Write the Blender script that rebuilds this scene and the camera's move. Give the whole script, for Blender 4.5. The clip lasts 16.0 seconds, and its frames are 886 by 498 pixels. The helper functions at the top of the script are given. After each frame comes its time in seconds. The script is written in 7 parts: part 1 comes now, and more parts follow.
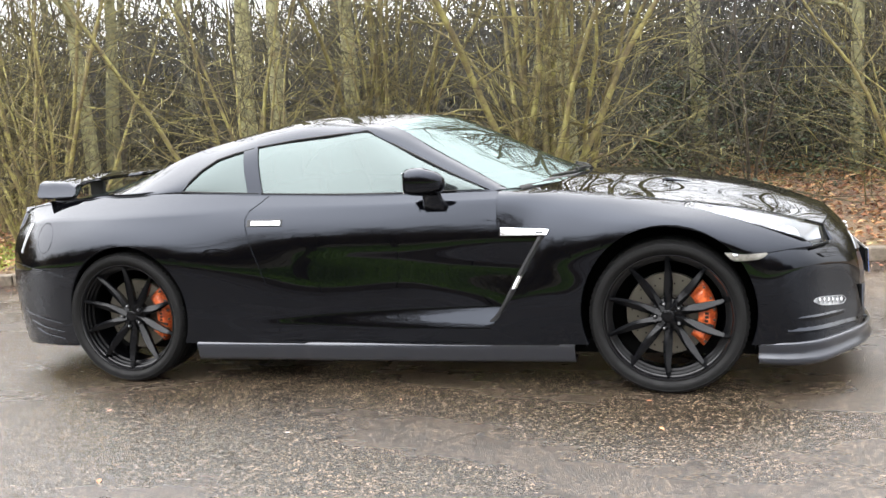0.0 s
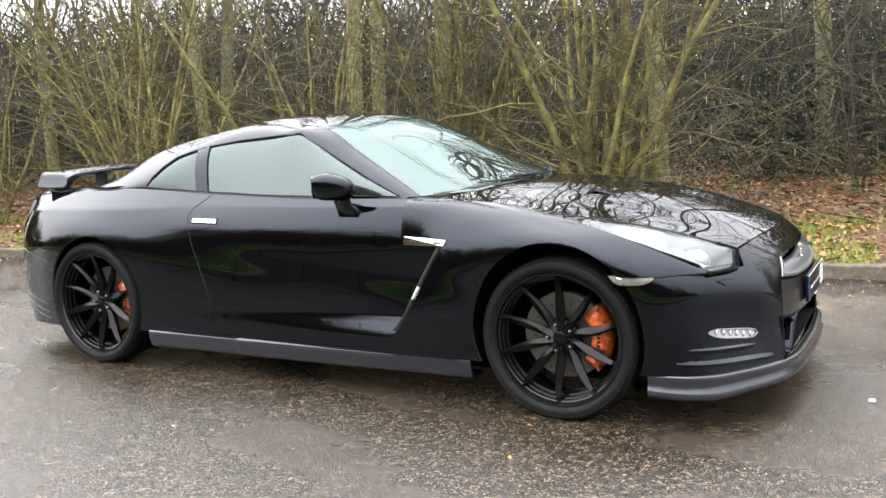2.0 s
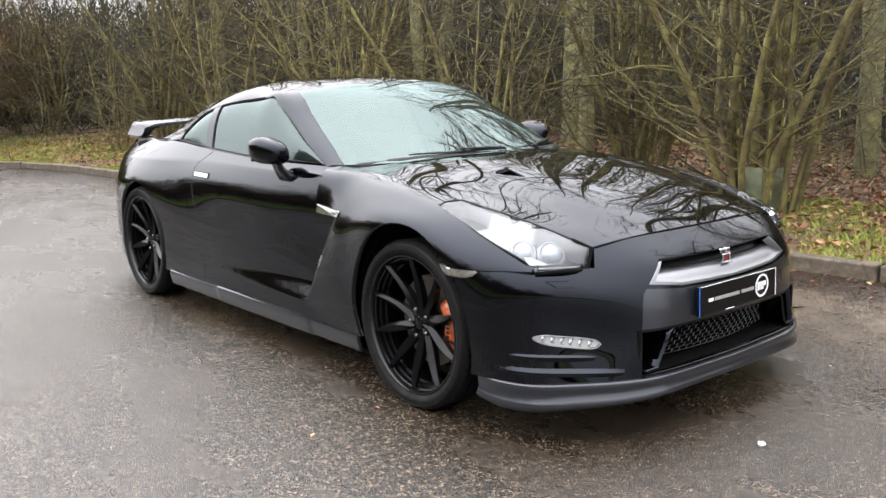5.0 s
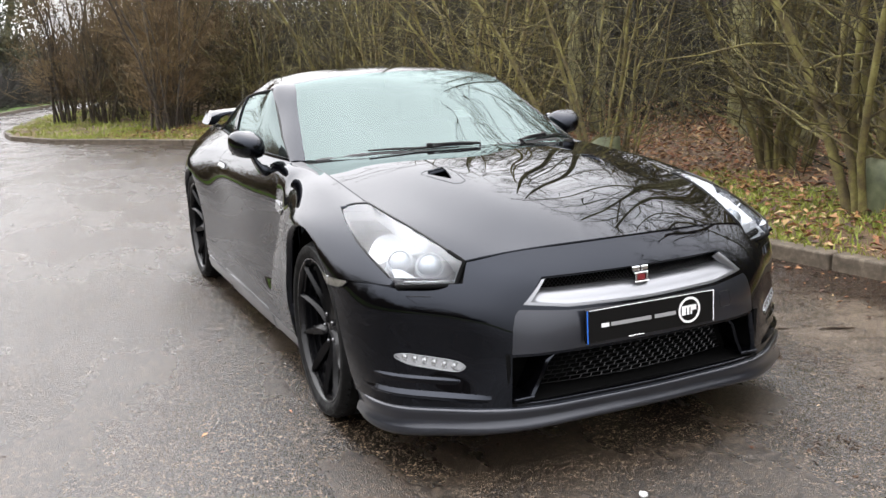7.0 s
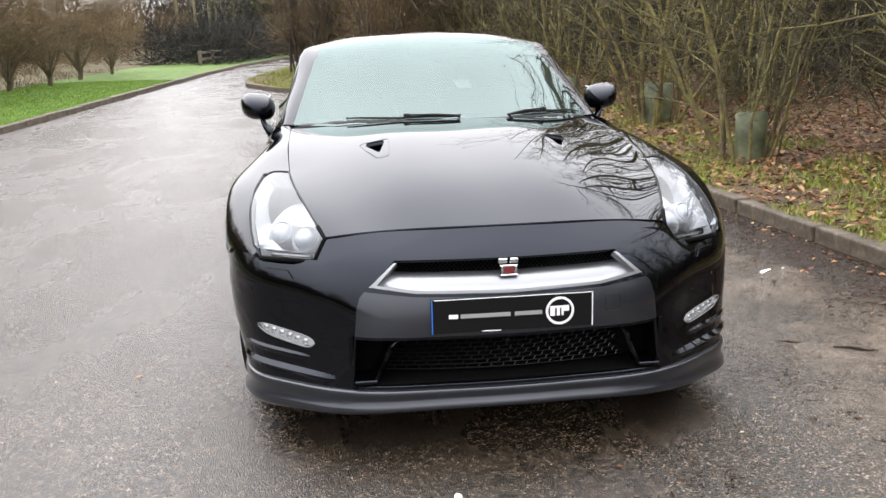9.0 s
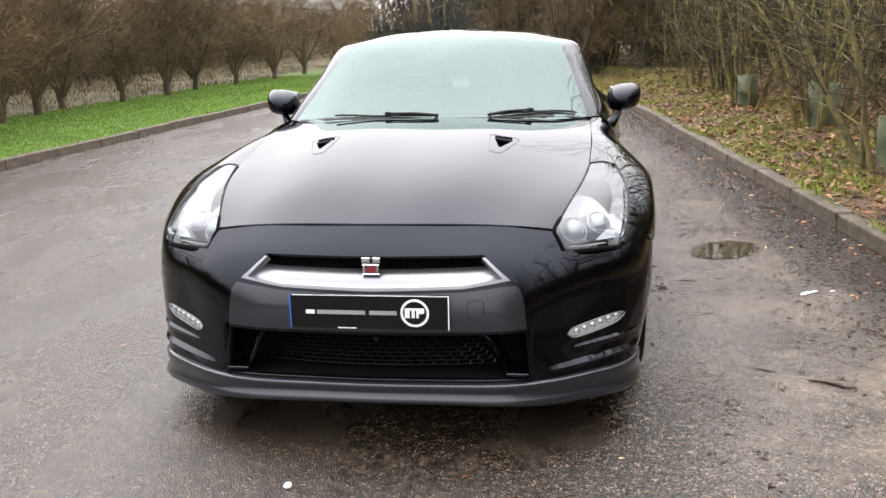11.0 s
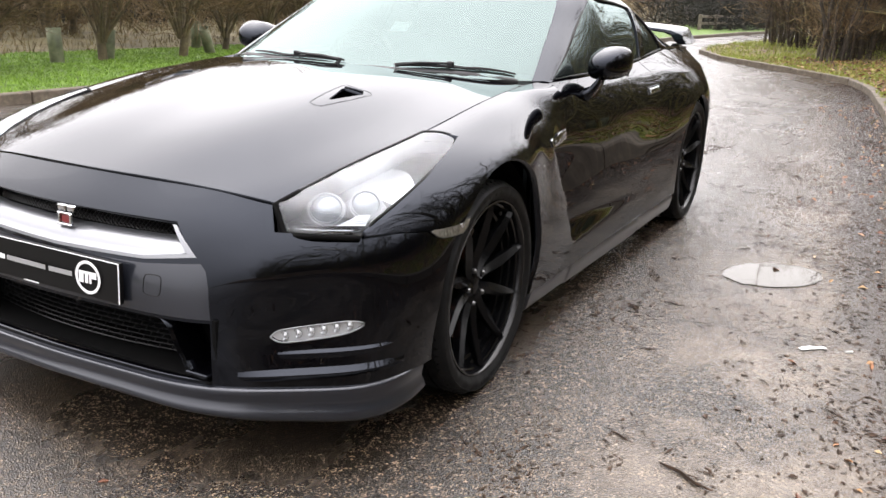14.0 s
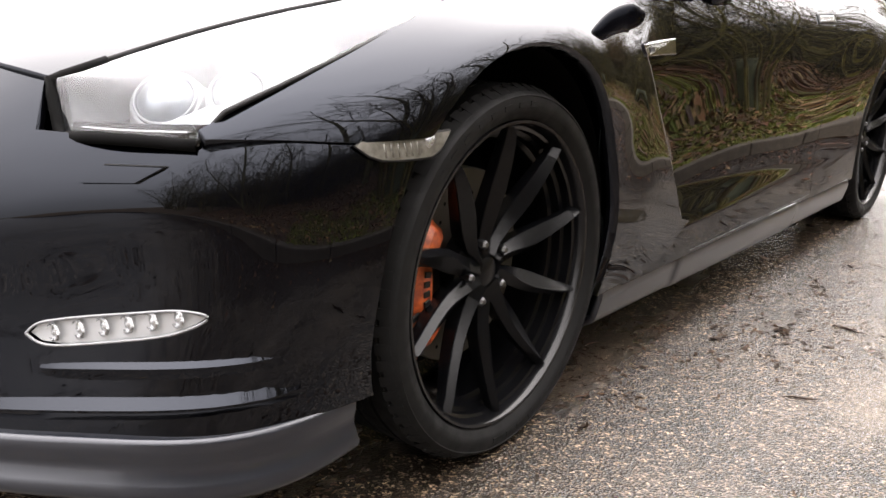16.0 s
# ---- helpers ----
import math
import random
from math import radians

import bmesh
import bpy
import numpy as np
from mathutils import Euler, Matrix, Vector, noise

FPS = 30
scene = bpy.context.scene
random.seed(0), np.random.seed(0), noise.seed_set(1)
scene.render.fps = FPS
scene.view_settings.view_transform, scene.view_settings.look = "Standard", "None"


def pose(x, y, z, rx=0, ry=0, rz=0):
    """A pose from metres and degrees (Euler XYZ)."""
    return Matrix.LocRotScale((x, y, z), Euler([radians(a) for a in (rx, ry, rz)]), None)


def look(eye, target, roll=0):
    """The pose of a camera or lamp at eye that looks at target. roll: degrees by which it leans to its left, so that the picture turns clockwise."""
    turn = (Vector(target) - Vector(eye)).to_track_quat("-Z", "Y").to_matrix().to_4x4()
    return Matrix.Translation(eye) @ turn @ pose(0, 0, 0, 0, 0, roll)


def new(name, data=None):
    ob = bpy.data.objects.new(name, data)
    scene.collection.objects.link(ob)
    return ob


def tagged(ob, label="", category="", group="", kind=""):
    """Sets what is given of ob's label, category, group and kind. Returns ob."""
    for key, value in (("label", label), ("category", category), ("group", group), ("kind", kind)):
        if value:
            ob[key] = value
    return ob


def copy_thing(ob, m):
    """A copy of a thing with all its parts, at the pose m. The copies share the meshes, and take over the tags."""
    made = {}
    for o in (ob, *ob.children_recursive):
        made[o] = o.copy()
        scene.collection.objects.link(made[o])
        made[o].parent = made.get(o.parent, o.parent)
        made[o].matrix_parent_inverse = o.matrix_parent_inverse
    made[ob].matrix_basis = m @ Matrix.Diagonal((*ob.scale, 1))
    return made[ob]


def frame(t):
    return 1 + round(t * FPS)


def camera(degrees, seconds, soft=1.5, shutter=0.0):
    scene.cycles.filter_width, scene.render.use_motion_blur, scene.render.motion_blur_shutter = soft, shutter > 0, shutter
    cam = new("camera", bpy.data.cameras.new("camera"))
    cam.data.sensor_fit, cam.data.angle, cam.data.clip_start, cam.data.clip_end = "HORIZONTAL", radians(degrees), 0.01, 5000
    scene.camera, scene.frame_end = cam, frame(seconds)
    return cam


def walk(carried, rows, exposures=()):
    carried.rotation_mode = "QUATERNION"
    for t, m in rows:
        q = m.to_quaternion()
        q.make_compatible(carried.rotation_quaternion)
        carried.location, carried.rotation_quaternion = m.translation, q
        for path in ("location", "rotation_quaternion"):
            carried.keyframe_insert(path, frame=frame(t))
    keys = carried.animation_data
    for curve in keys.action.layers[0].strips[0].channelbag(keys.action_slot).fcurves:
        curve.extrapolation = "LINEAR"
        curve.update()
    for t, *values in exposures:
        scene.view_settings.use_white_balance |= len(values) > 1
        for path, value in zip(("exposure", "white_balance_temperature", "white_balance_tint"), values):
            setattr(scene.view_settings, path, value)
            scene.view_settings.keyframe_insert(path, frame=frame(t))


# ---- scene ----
EXPOSURES = ((0.0, 0.50, 6450, 10), (1.0, 0.42, 6450, 10), (2.0, 0.23, 6450, 10), (3.5, 0.06, 6450, 10), (4.2, -0.06, 6450, 11), (6.3, -0.32, 6450, 12), (8.2, -0.36, 6450, 12), (11.0, -0.42, 6550, 13), (13.0, -0.23, 6650, 13), (14.0, -0.16, 6600, 14), (15.0, -0.24, 6600, 14), (15.5, -0.3, 6650, 15), (16.0, 0.4, 6900, 15))
cam = camera(52.72, 16.0, soft=1.5)

# seconds, eye x y z in metres, yaw, pitch and roll in degrees
ROWS = (
    (0, 1.561, -4.879, 1.236, 16.638, -7.696, -3.511),
    (0.5, 1.889, -4.763, 1.225, 20.057, -7.664, -3.225),
    (1, 2.205, -4.642, 1.240, 23.467, -8.037, -2.794),
    (1.5, 2.475, -4.475, 1.250, 26.215, -8.304, -3.067),
    (2, 2.752, -4.31, 1.284, 28.949, -8.275, -2.671),
    (2.5, 3.041, -4.152, 1.308, 32.934, -8.252, -2.401),
    (3, 3.272, -3.957, 1.303, 37.108, -8.109, -2.31),
    (3.5, 3.5, -3.74, 1.301, 40.447, -8.185, -2.448),
    (4, 3.764, -3.528, 1.292, 44.078, -9.202, -1.905),
    (6.5, 4.542, -2.081, 1.352, 61.697, -11.541, -1.953),
    (7, 4.661, -1.795, 1.353, 66.311, -11.85, -2.307),
    (7.5, 4.791, -1.492, 1.355, 70.517, -12.27, -1.808),
    (8, 4.853, -1.175, 1.369, 74.491, -13.05, -1.312),
    (10.5, 4.993, 0.35, 1.376, 95.188, -14.015, -1.768),
    (11, 4.945, 0.639, 1.364, 98.459, -13.981, -1.643),
    (11.5, 4.835, 0.932, 1.355, 100.853, -14.554, -1.406),
    (12, 4.722, 1.226, 1.340, 105.376, -14.875, -1.292),
    (12.5, 4.591, 1.494, 1.350, 109.582, -15.335, -0.525),
    (13, 4.383, 1.696, 1.315, 112.926, -15.671, 0.316),
    (13.5, 4.158, 1.88, 1.299, 115.186, -16.176, 0.906),
    (14, 3.87, 1.99, 1.270, 116.852, -16.471, 2.548),
    (14.5, 3.521, 1.926, 1.227, 120.174, -16.576, 2.61),
    (15, 3.169, 1.839, 1.176, 122.755, -16.905, 2.598),
    (15.5, 2.883, 1.806, 1.044, 125.163, -17.047, 2.777),
    (16, 2.709, 1.748, 0.818, 127.029, -15.214, 2.02),
)
walk(cam, [(t, pose(x, y, z, 90 + pitch, 0, yaw) @ pose(0, 0, 0, 0, 0, roll)) for t, x, y, z, yaw, pitch, roll in ROWS],
     exposures=EXPOSURES)

# ---- world and sun: a bright overcast winter day ----
world = bpy.data.worlds.new("overcast_sky")
scene.world = world
world.use_nodes = True
wn, wl = world.node_tree.nodes, world.node_tree.links
wn.clear()
w_out, w_bg, w_sky = wn.new("ShaderNodeOutputWorld"), wn.new("ShaderNodeBackground"), wn.new("ShaderNodeTexSky")
w_sky.sky_type, w_sky.sun_disc, w_sky.sun_elevation, w_sky.sun_rotation = "NISHITA", False, radians(38), radians(-150)
w_geo, w_sep, w_ramp, w_mix, w_mul = (wn.new("ShaderNodeTexCoord"), wn.new("ShaderNodeSeparateXYZ"), wn.new("ShaderNodeValToRGB"),
                                      wn.new("ShaderNodeMix"), wn.new("ShaderNodeMix"))
# cloud layer: brightest at the zenith, about a third as bright at the horizon
w_ramp.color_ramp.elements[0].color = (0.259, 0.26, 0.264, 1)
w_ramp.color_ramp.elements[1].color = (1.01, 1.01, 1.03, 1)
w_cloud, w_cr = wn.new("ShaderNodeTexNoise"), wn.new("ShaderNodeMapRange")
w_cloud.inputs["Scale"].default_value, w_cloud.inputs["Detail"].default_value = 2.2, 4
w_cr.inputs["To Min"].default_value, w_cr.inputs["To Max"].default_value = 0.82, 1.15
wl.new(w_geo.outputs["Generated"], w_sep.inputs[0])
wl.new(w_geo.outputs["Generated"], w_cloud.inputs["Vector"])
wl.new(w_sep.outputs["Z"], w_ramp.inputs[0])
wl.new(w_cloud.outputs["Fac"], w_cr.inputs["Value"])
w_mul.data_type, w_mul.blend_type = "RGBA", "MULTIPLY"
w_mul.inputs["Factor"].default_value = 1
wl.new(w_ramp.outputs[0], w_mul.inputs["A"])
# brighter on the side where the sun stands behind the cloud
w_dot, w_dr, w_both = wn.new("ShaderNodeVectorMath"), wn.new("ShaderNodeMapRange"), wn.new("ShaderNodeMath")
w_dot.operation, w_both.operation = "DOT_PRODUCT", "MULTIPLY"
w_dot.inputs[1].default_value = (-0.80, -0.36, 0.48)
w_dr.inputs["From Min"].default_value, w_dr.inputs["From Max"].default_value = -1, 1
w_dr.inputs["To Min"].default_value, w_dr.inputs["To Max"].default_value = 0.74, 1.26
wl.new(w_geo.outputs["Generated"], w_dot.inputs[0])
wl.new(w_dot.outputs["Value"], w_dr.inputs["Value"])
wl.new(w_cr.outputs[0], w_both.inputs[0])
wl.new(w_dr.outputs[0], w_both.inputs[1])
wl.new(w_both.outputs[0], w_mul.inputs["B"])
w_gain = wn.new("ShaderNodeVectorMath")
w_gain.operation = "SCALE"
w_gain.inputs["Scale"].default_value = 76.0
wl.new(w_mul.outputs["Result"], w_gain.inputs[0])
w_mix.data_type = "RGBA"
w_mix.inputs["Factor"].default_value = 0.9
wl.new(w_sky.outputs[0], w_mix.inputs["A"])
wl.new(w_gain.outputs[0], w_mix.inputs["B"])
wl.new(w_mix.outputs["Result"], w_bg.inputs["Color"])
w_bg.inputs["Strength"].default_value = 0.1
wl.new(w_bg.outputs[0], w_out.inputs[0])
sun = new("sun", bpy.data.lights.new("sun", "SUN"))
sun.data.energy, sun.data.angle, sun.data.color = 1.15, radians(110), (1.0, 0.97, 0.92)
sun.matrix_world = look((-14, -8, 13), (0, 0, 0))

# ---- materials ----
def material(name, base=(0.5, 0.5, 0.5), rough=0.5, metal=0.0, ior=1.5, coat=0.0, coat_rough=0.03, spec=0.5):
    m = bpy.data.materials.new(name)
    m.use_nodes = True
    b = m.node_tree.nodes["Principled BSDF"]
    b.inputs["Base Color"].default_value = (*base, 1)
    b.inputs["Roughness"].default_value, b.inputs["Metallic"].default_value, b.inputs["IOR"].default_value = rough, metal, ior
    b.inputs["Coat Weight"].default_value, b.inputs["Coat Roughness"].default_value = coat, coat_rough
    b.inputs["Specular IOR Level"].default_value = spec
    return m


def node(m, kind, **values):
    n = m.node_tree.nodes.new(kind)
    for key, value in values.items():
        n.inputs[key.replace("_", " ")].default_value = value
    return n


def wire(m, a, out, b, to):
    m.node_tree.links.new(a.outputs[out], b.inputs[to])


def shader(m):
    return m.node_tree.nodes["Principled BSDF"]


def mottle(m, colours, scale=5.0, detail=6.0, rough=0.6, coords="Object", to="Base Color", spread=(0.3, 0.7), distortion=0.0):
    """Colours by a noise at real-world size, wired into the base colour; returns the ramp."""
    tc, nz, ramp = node(m, "ShaderNodeTexCoord"), node(m, "ShaderNodeTexNoise", Scale=scale, Detail=detail, Roughness=rough, Distortion=distortion), node(m, "ShaderNodeValToRGB")
    wire(m, tc, coords, nz, "Vector")
    wire(m, nz, "Fac", ramp, "Fac")
    els = ramp.color_ramp.elements
    for i, c in enumerate(colours):
        at = spread[0] + (spread[1] - spread[0]) * i / max(1, len(colours) - 1)
        e = els[i] if i < 2 else els.new(at)
        e.position, e.color = at, (*(v * 0.82 for v in c), 1)
    if to:
        wire(m, ramp, "Color", shader(m), to)
    return ramp


def relief(m, scale=50.0, strength=0.3, distance=0.005, detail=4.0, coords="Object", kind="ShaderNodeTexNoise"):
    tc, nz, bp = node(m, "ShaderNodeTexCoord"), node(m, kind, Scale=scale), node(m, "ShaderNodeBump", Strength=strength, Distance=distance)
    if kind == "ShaderNodeTexNoise":
        nz.inputs["Detail"].default_value = detail
    wire(m, tc, coords, nz, "Vector")
    wire(m, nz, "Fac" if kind == "ShaderNodeTexNoise" else "Distance", bp, "Height")
    wire(m, bp, "Normal", shader(m), "Normal")
    return bp


def rough_noise(m, lo, hi, scale=8.0, coords="Object"):
    tc, nz, mr = node(m, "ShaderNodeTexCoord"), node(m, "ShaderNodeTexNoise", Scale=scale, Detail=5.0), node(m, "ShaderNodeMapRange", To_Min=lo, To_Max=hi, From_Min=0.3, From_Max=0.7)
    wire(m, tc, coords, nz, "Vector")
    wire(m, nz, "Fac", mr, "Value")
    wire(m, mr, "Result", shader(m), "Roughness")


PAINT = material("black_pearl_car_paint", (0.0009, 0.0009, 0.0013), 0.016, 0.0, 1.40, 0.0, 0.03, 0.5)
shader(PAINT).inputs["Specular Tint"].default_value = (0.78, 0.85, 1.0, 1)
GREY = material("dark_grey_metallic_paint", (0.020, 0.0225, 0.030), 0.33, 0.6, 1.5, 0.8, 0.05)
SILVER = material("silver_metallic_paint", (0.20, 0.205, 0.215), 0.34, 0.85, 1.5, 0.3, 0.08)
CHROME = material("bright_chrome", (0.6, 0.61, 0.62), 0.08, 1.0)
TRIM = material("black_plastic_trim", (0.004, 0.004, 0.0045), 0.45, spec=0.3)
MESH_BLACK = material("black_mesh_plastic", (0.005, 0.005, 0.0055), 0.3, spec=0.45)
GASKET = material("black_rubber_gasket", (0.004, 0.004, 0.004), 0.6, spec=0.3)
DARK = material("underbody_black", (0.002, 0.002, 0.002), 0.85, spec=0.1)
TYRE = material("black_tyre_rubber", (0.0045, 0.0045, 0.0045), 0.62, spec=0.16)
rough_noise(TYRE, 0.5, 0.75, 30)
WHEEL = material("satin_black_alloy", (0.0025, 0.0026, 0.0031), 0.24, 0.0, 1.5, 0.0, 0.12, 0.17)
LIP_BLACK = material("gloss_black_rim_lip", (0.004, 0.004, 0.0045), 0.16, 0.0, 1.5, 0.0, 0.1, 0.32)
DISC = material("brushed_brake_disc", (0.13, 0.12, 0.10), 0.42, 0.8)
CALIPER = material("orange_caliper_paint", (0.62, 0.11, 0.02), 0.35, 0.0, 1.5, 0.4, 0.1)
mottle(CALIPER, ((0.34, 0.050, 0.014), (0.78, 0.165, 0.040)), 55, 5, spread=(0.38, 0.62))
NUT = material("dark_wheel_nut", (0.16, 0.16, 0.165), 0.3, 1.0)
RED = material("red_enamel", (0.16, 0.012, 0.015), 0.3, 0.0, 1.5, 0.6)
WHITE = material("white_print", (0.75, 0.75, 0.75), 0.5)
BLUE = material("blue_print", (0.02, 0.13, 0.5), 0.5)
PLATE = material("matt_black_plate", (0.004, 0.004, 0.004), 0.35, spec=0.2)
LAMP_BODY = material("lamp_reflector_silver", (0.62, 0.63, 0.64), 0.26, 0.6)
LAMP_DARK = material("lamp_bezel_grey", (0.018, 0.019, 0.021), 0.3, 0.3)
SHROUD = material("projector_housing_grey", (0.24, 0.245, 0.255), 0.42, 0.6)
PROJECTOR = material("projector_glass", (0.22, 0.24, 0.26), 0.16, 0.5, 1.45, 0.0)
BULB = material("bulb_reflector", (0.50, 0.51, 0.52), 0.22, 0.8)
AMBER = material("clear_amber_lens", (0.145, 0.138, 0.118), 0.24, 0.3, 1.45, 0.3)
mottle(AMBER, ((0.085, 0.08, 0.068), (0.15, 0.142, 0.122), (0.22, 0.212, 0.19)), 60, 3)
LED = material("daylight_lamp_lens", (0.36, 0.37, 0.38), 0.12, 0.2, 1.5, 0.8)
shader(LED).inputs["Emission Color"].default_value = (1, 1, 1, 1)
shader(LED).inputs["Emission Strength"].default_value = 0.04


def glass(name, tint, ior, mist, mist_colour, sheen=(0.66, 0.78, 0.765)):
    """Thin pane: clear body, mirror-like skin by Fresnel, and a veil of mist."""
    m = bpy.data.materials.new(name)
    m.use_nodes = True
    m.node_tree.nodes.clear()
    out, clear, gloss, haze, fres, mix1, mix2 = (node(m, "ShaderNodeOutputMaterial"), node(m, "ShaderNodeBsdfTransparent"), node(m, "ShaderNodeBsdfGlossy"),
                                                 node(m, "ShaderNodeBsdfDiffuse"), node(m, "ShaderNodeMath"), node(m, "ShaderNodeMixShader"), node(m, "ShaderNodeMixShader"))
    facing, power, f0 = node(m, "ShaderNodeLayerWeight", Blend=0.5), node(m, "ShaderNodeMath"), ((ior - 1) / (ior + 1)) ** 2
    power.operation, fres.operation = "POWER", "MULTIPLY_ADD"
    power.inputs[1].default_value, fres.inputs[1].default_value, fres.inputs[2].default_value = 5.0, 1 - f0, f0
    wire(m, facing, "Facing", power, 0)
    wire(m, power, 0, fres, 0)
    clear.inputs["Color"].default_value = (*tint, 1)
    gloss.inputs["Roughness"].default_value = 0.015
    gloss.inputs["Color"].default_value = (*sheen, 1)
    haze.inputs["Color"].default_value = (*mist_colour, 1)
    mix1.inputs[0].default_value = mist
    wire(m, clear, 0, mix1, 1)
    wire(m, haze, 0, mix1, 2)
    wire(m, fres, 0, mix2, 0)
    wire(m, mix1, 0, mix2, 1)
    wire(m, gloss, 0, mix2, 2)
    wire(m, mix2, 0, out, 0)
    return m


SCREEN = glass("windscreen_glass", (0.16, 0.20, 0.19), 2.10, 0.018, (0.70, 0.80, 0.77), (0.585, 0.72, 0.70))
SIDEGLASS = glass("tinted_side_glass", (0.06, 0.075, 0.073), 1.88, 0.02, (0.70, 0.80, 0.77))
QUARTERGLASS = glass("privacy_glass", (0.03, 0.036, 0.036), 1.82, 0.01, (0.6, 0.7, 0.7))
LENS = glass("clear_lamp_lens", (0.90, 0.92, 0.94), 1.68, 0.0, (0.8, 0.8, 0.8), (0.97, 0.98, 1.0))
INTERIOR = material("dark_cabin_trim", (0.03, 0.03, 0.032), 0.7)

# outdoor materials
ASPHALT = material("wet_asphalt", (0.06, 0.056, 0.052), 0.4, 0.0, 1.64)
tc0, chips, sep, ramp = node(ASPHALT, "ShaderNodeTexCoord"), node(ASPHALT, "ShaderNodeTexVoronoi", Scale=205.0), node(ASPHALT, "ShaderNodeSeparateColor"), node(ASPHALT, "ShaderNodeValToRGB")
wire(ASPHALT, tc0, "Object", chips, "Vector")
wire(ASPHALT, chips, "Color", sep, "Color")
wire(ASPHALT, sep, "Red", ramp, "Fac")
for i, (at, c) in enumerate(((0.0, (0.0125, 0.0098, 0.0073)), (0.6, (0.040, 0.031, 0.0225)), (0.86, (0.092, 0.070, 0.050)), (1.0, (0.26, 0.20, 0.14)))):
    e = ramp.color_ramp.elements[i] if i < 2 else ramp.color_ramp.elements.new(at)
    e.position, e.color = at, (*(v * 0.68 for v in c), 1)
patchy = mottle(ASPHALT, ((0.84, 0.82, 0.80), (1.13, 1.08, 1.02)), 0.9, 6, 0.6, to="", spread=(0.35, 0.65))
mx = node(ASPHALT, "ShaderNodeMix", Factor=1.0)
mx.data_type, mx.blend_type = "RGBA", "MULTIPLY"
wire(ASPHALT, ramp, "Color", mx, "A")
wire(ASPHALT, patchy, "Color", mx, "B")
coarse, csep, cmr = node(ASPHALT, "ShaderNodeTexVoronoi", Scale=52.0), node(ASPHALT, "ShaderNodeSeparateColor"), node(ASPHALT, "ShaderNodeMapRange", To_Min=0.42, To_Max=1.8)
mx2 = node(ASPHALT, "ShaderNodeMix", Factor=1.0)
mx2.data_type, mx2.blend_type = "RGBA", "MULTIPLY"
wire(ASPHALT, tc0, "Object", coarse, "Vector")
wire(ASPHALT, coarse, "Color", csep, "Color")
wire(ASPHALT, csep, "Green", cmr, "Value")
wire(ASPHALT, mx, "Result", mx2, "A")
wire(ASPHALT, cmr, "Result", mx2, "B")
# pale silt settles between the chips towards the gutter
sx2, near, silt, sramp, both_f, mx3 = (node(ASPHALT, "ShaderNodeSeparateXYZ"), node(ASPHALT, "ShaderNodeMapRange", From_Min=0.90, From_Max=1.65, To_Min=0.0, To_Max=1.0), node(ASPHALT, "ShaderNodeTexNoise", Scale=2.2, Detail=9.0, Roughness=0.72),
                                        node(ASPHALT, "ShaderNodeMapRange", From_Min=0.38, From_Max=0.64, To_Min=0.0, To_Max=0.58), node(ASPHALT, "ShaderNodeMath"), node(ASPHALT, "ShaderNodeMix"))
both_f.operation, mx3.data_type = "MULTIPLY", "RGBA"
mx3.inputs["B"].default_value = (0.205, 0.164, 0.122, 1)
wire(ASPHALT, tc0, "Object", sx2, "Vector")
wire(ASPHALT, sx2, "Y", near, "Value")
wire(ASPHALT, tc0, "Object", silt, "Vector")
wire(ASPHALT, silt, "Fac", sramp, "Value")
wire(ASPHALT, near, "Result", both_f, 0)
wire(ASPHALT, sramp, "Result", both_f, 1)
wire(ASPHALT, both_f, 0, mx3, "Factor")
wire(ASPHALT, mx2, "Result", mx3, "A")
# dark silt and rotted leaves along the kerb foot, in ragged tongues
foot, foot_r, foot_n, foot_f, mx4 = (node(ASPHALT, "ShaderNodeVectorMath"), node(ASPHALT, "ShaderNodeMapRange", From_Min=1.55, From_Max=2.45, To_Min=-0.42, To_Max=0.62),
                                     node(ASPHALT, "ShaderNodeTexNoise", Scale=3.2, Detail=9.0, Roughness=0.75), node(ASPHALT, "ShaderNodeMath"), node(ASPHALT, "ShaderNodeMix"))
foot.operation, foot_f.operation, mx4.data_type, foot_f.use_clamp = "DOT_PRODUCT", "MULTIPLY_ADD", "RGBA", True
foot.inputs[1].default_value = (-0.0916, 1.0, 0.0)
foot_f.inputs[1].default_value = 1.0
mx4.inputs["B"].default_value = (0.020, 0.0125, 0.008, 1)
foot_k = node(ASPHALT, "ShaderNodeMapRange", From_Min=0.42, From_Max=0.62, To_Min=0.0, To_Max=0.9)
wire(ASPHALT, tc0, "Object", foot, 0)
wire(ASPHALT, foot, "Value", foot_r, "Value")
wire(ASPHALT, tc0, "Object", foot_n, "Vector")
wire(ASPHALT, foot_n, "Fac", foot_f, 0)
wire(ASPHALT, foot_r, "Result", foot_f, 2)
wire(ASPHALT, foot_f, 0, foot_k, "Value")
wire(ASPHALT, foot_k, "Result", mx4, "Factor")
wire(ASPHALT, mx3, "Result", mx4, "A")
wire(ASPHALT, mx4, "Result", shader(ASPHALT), "Base Color")
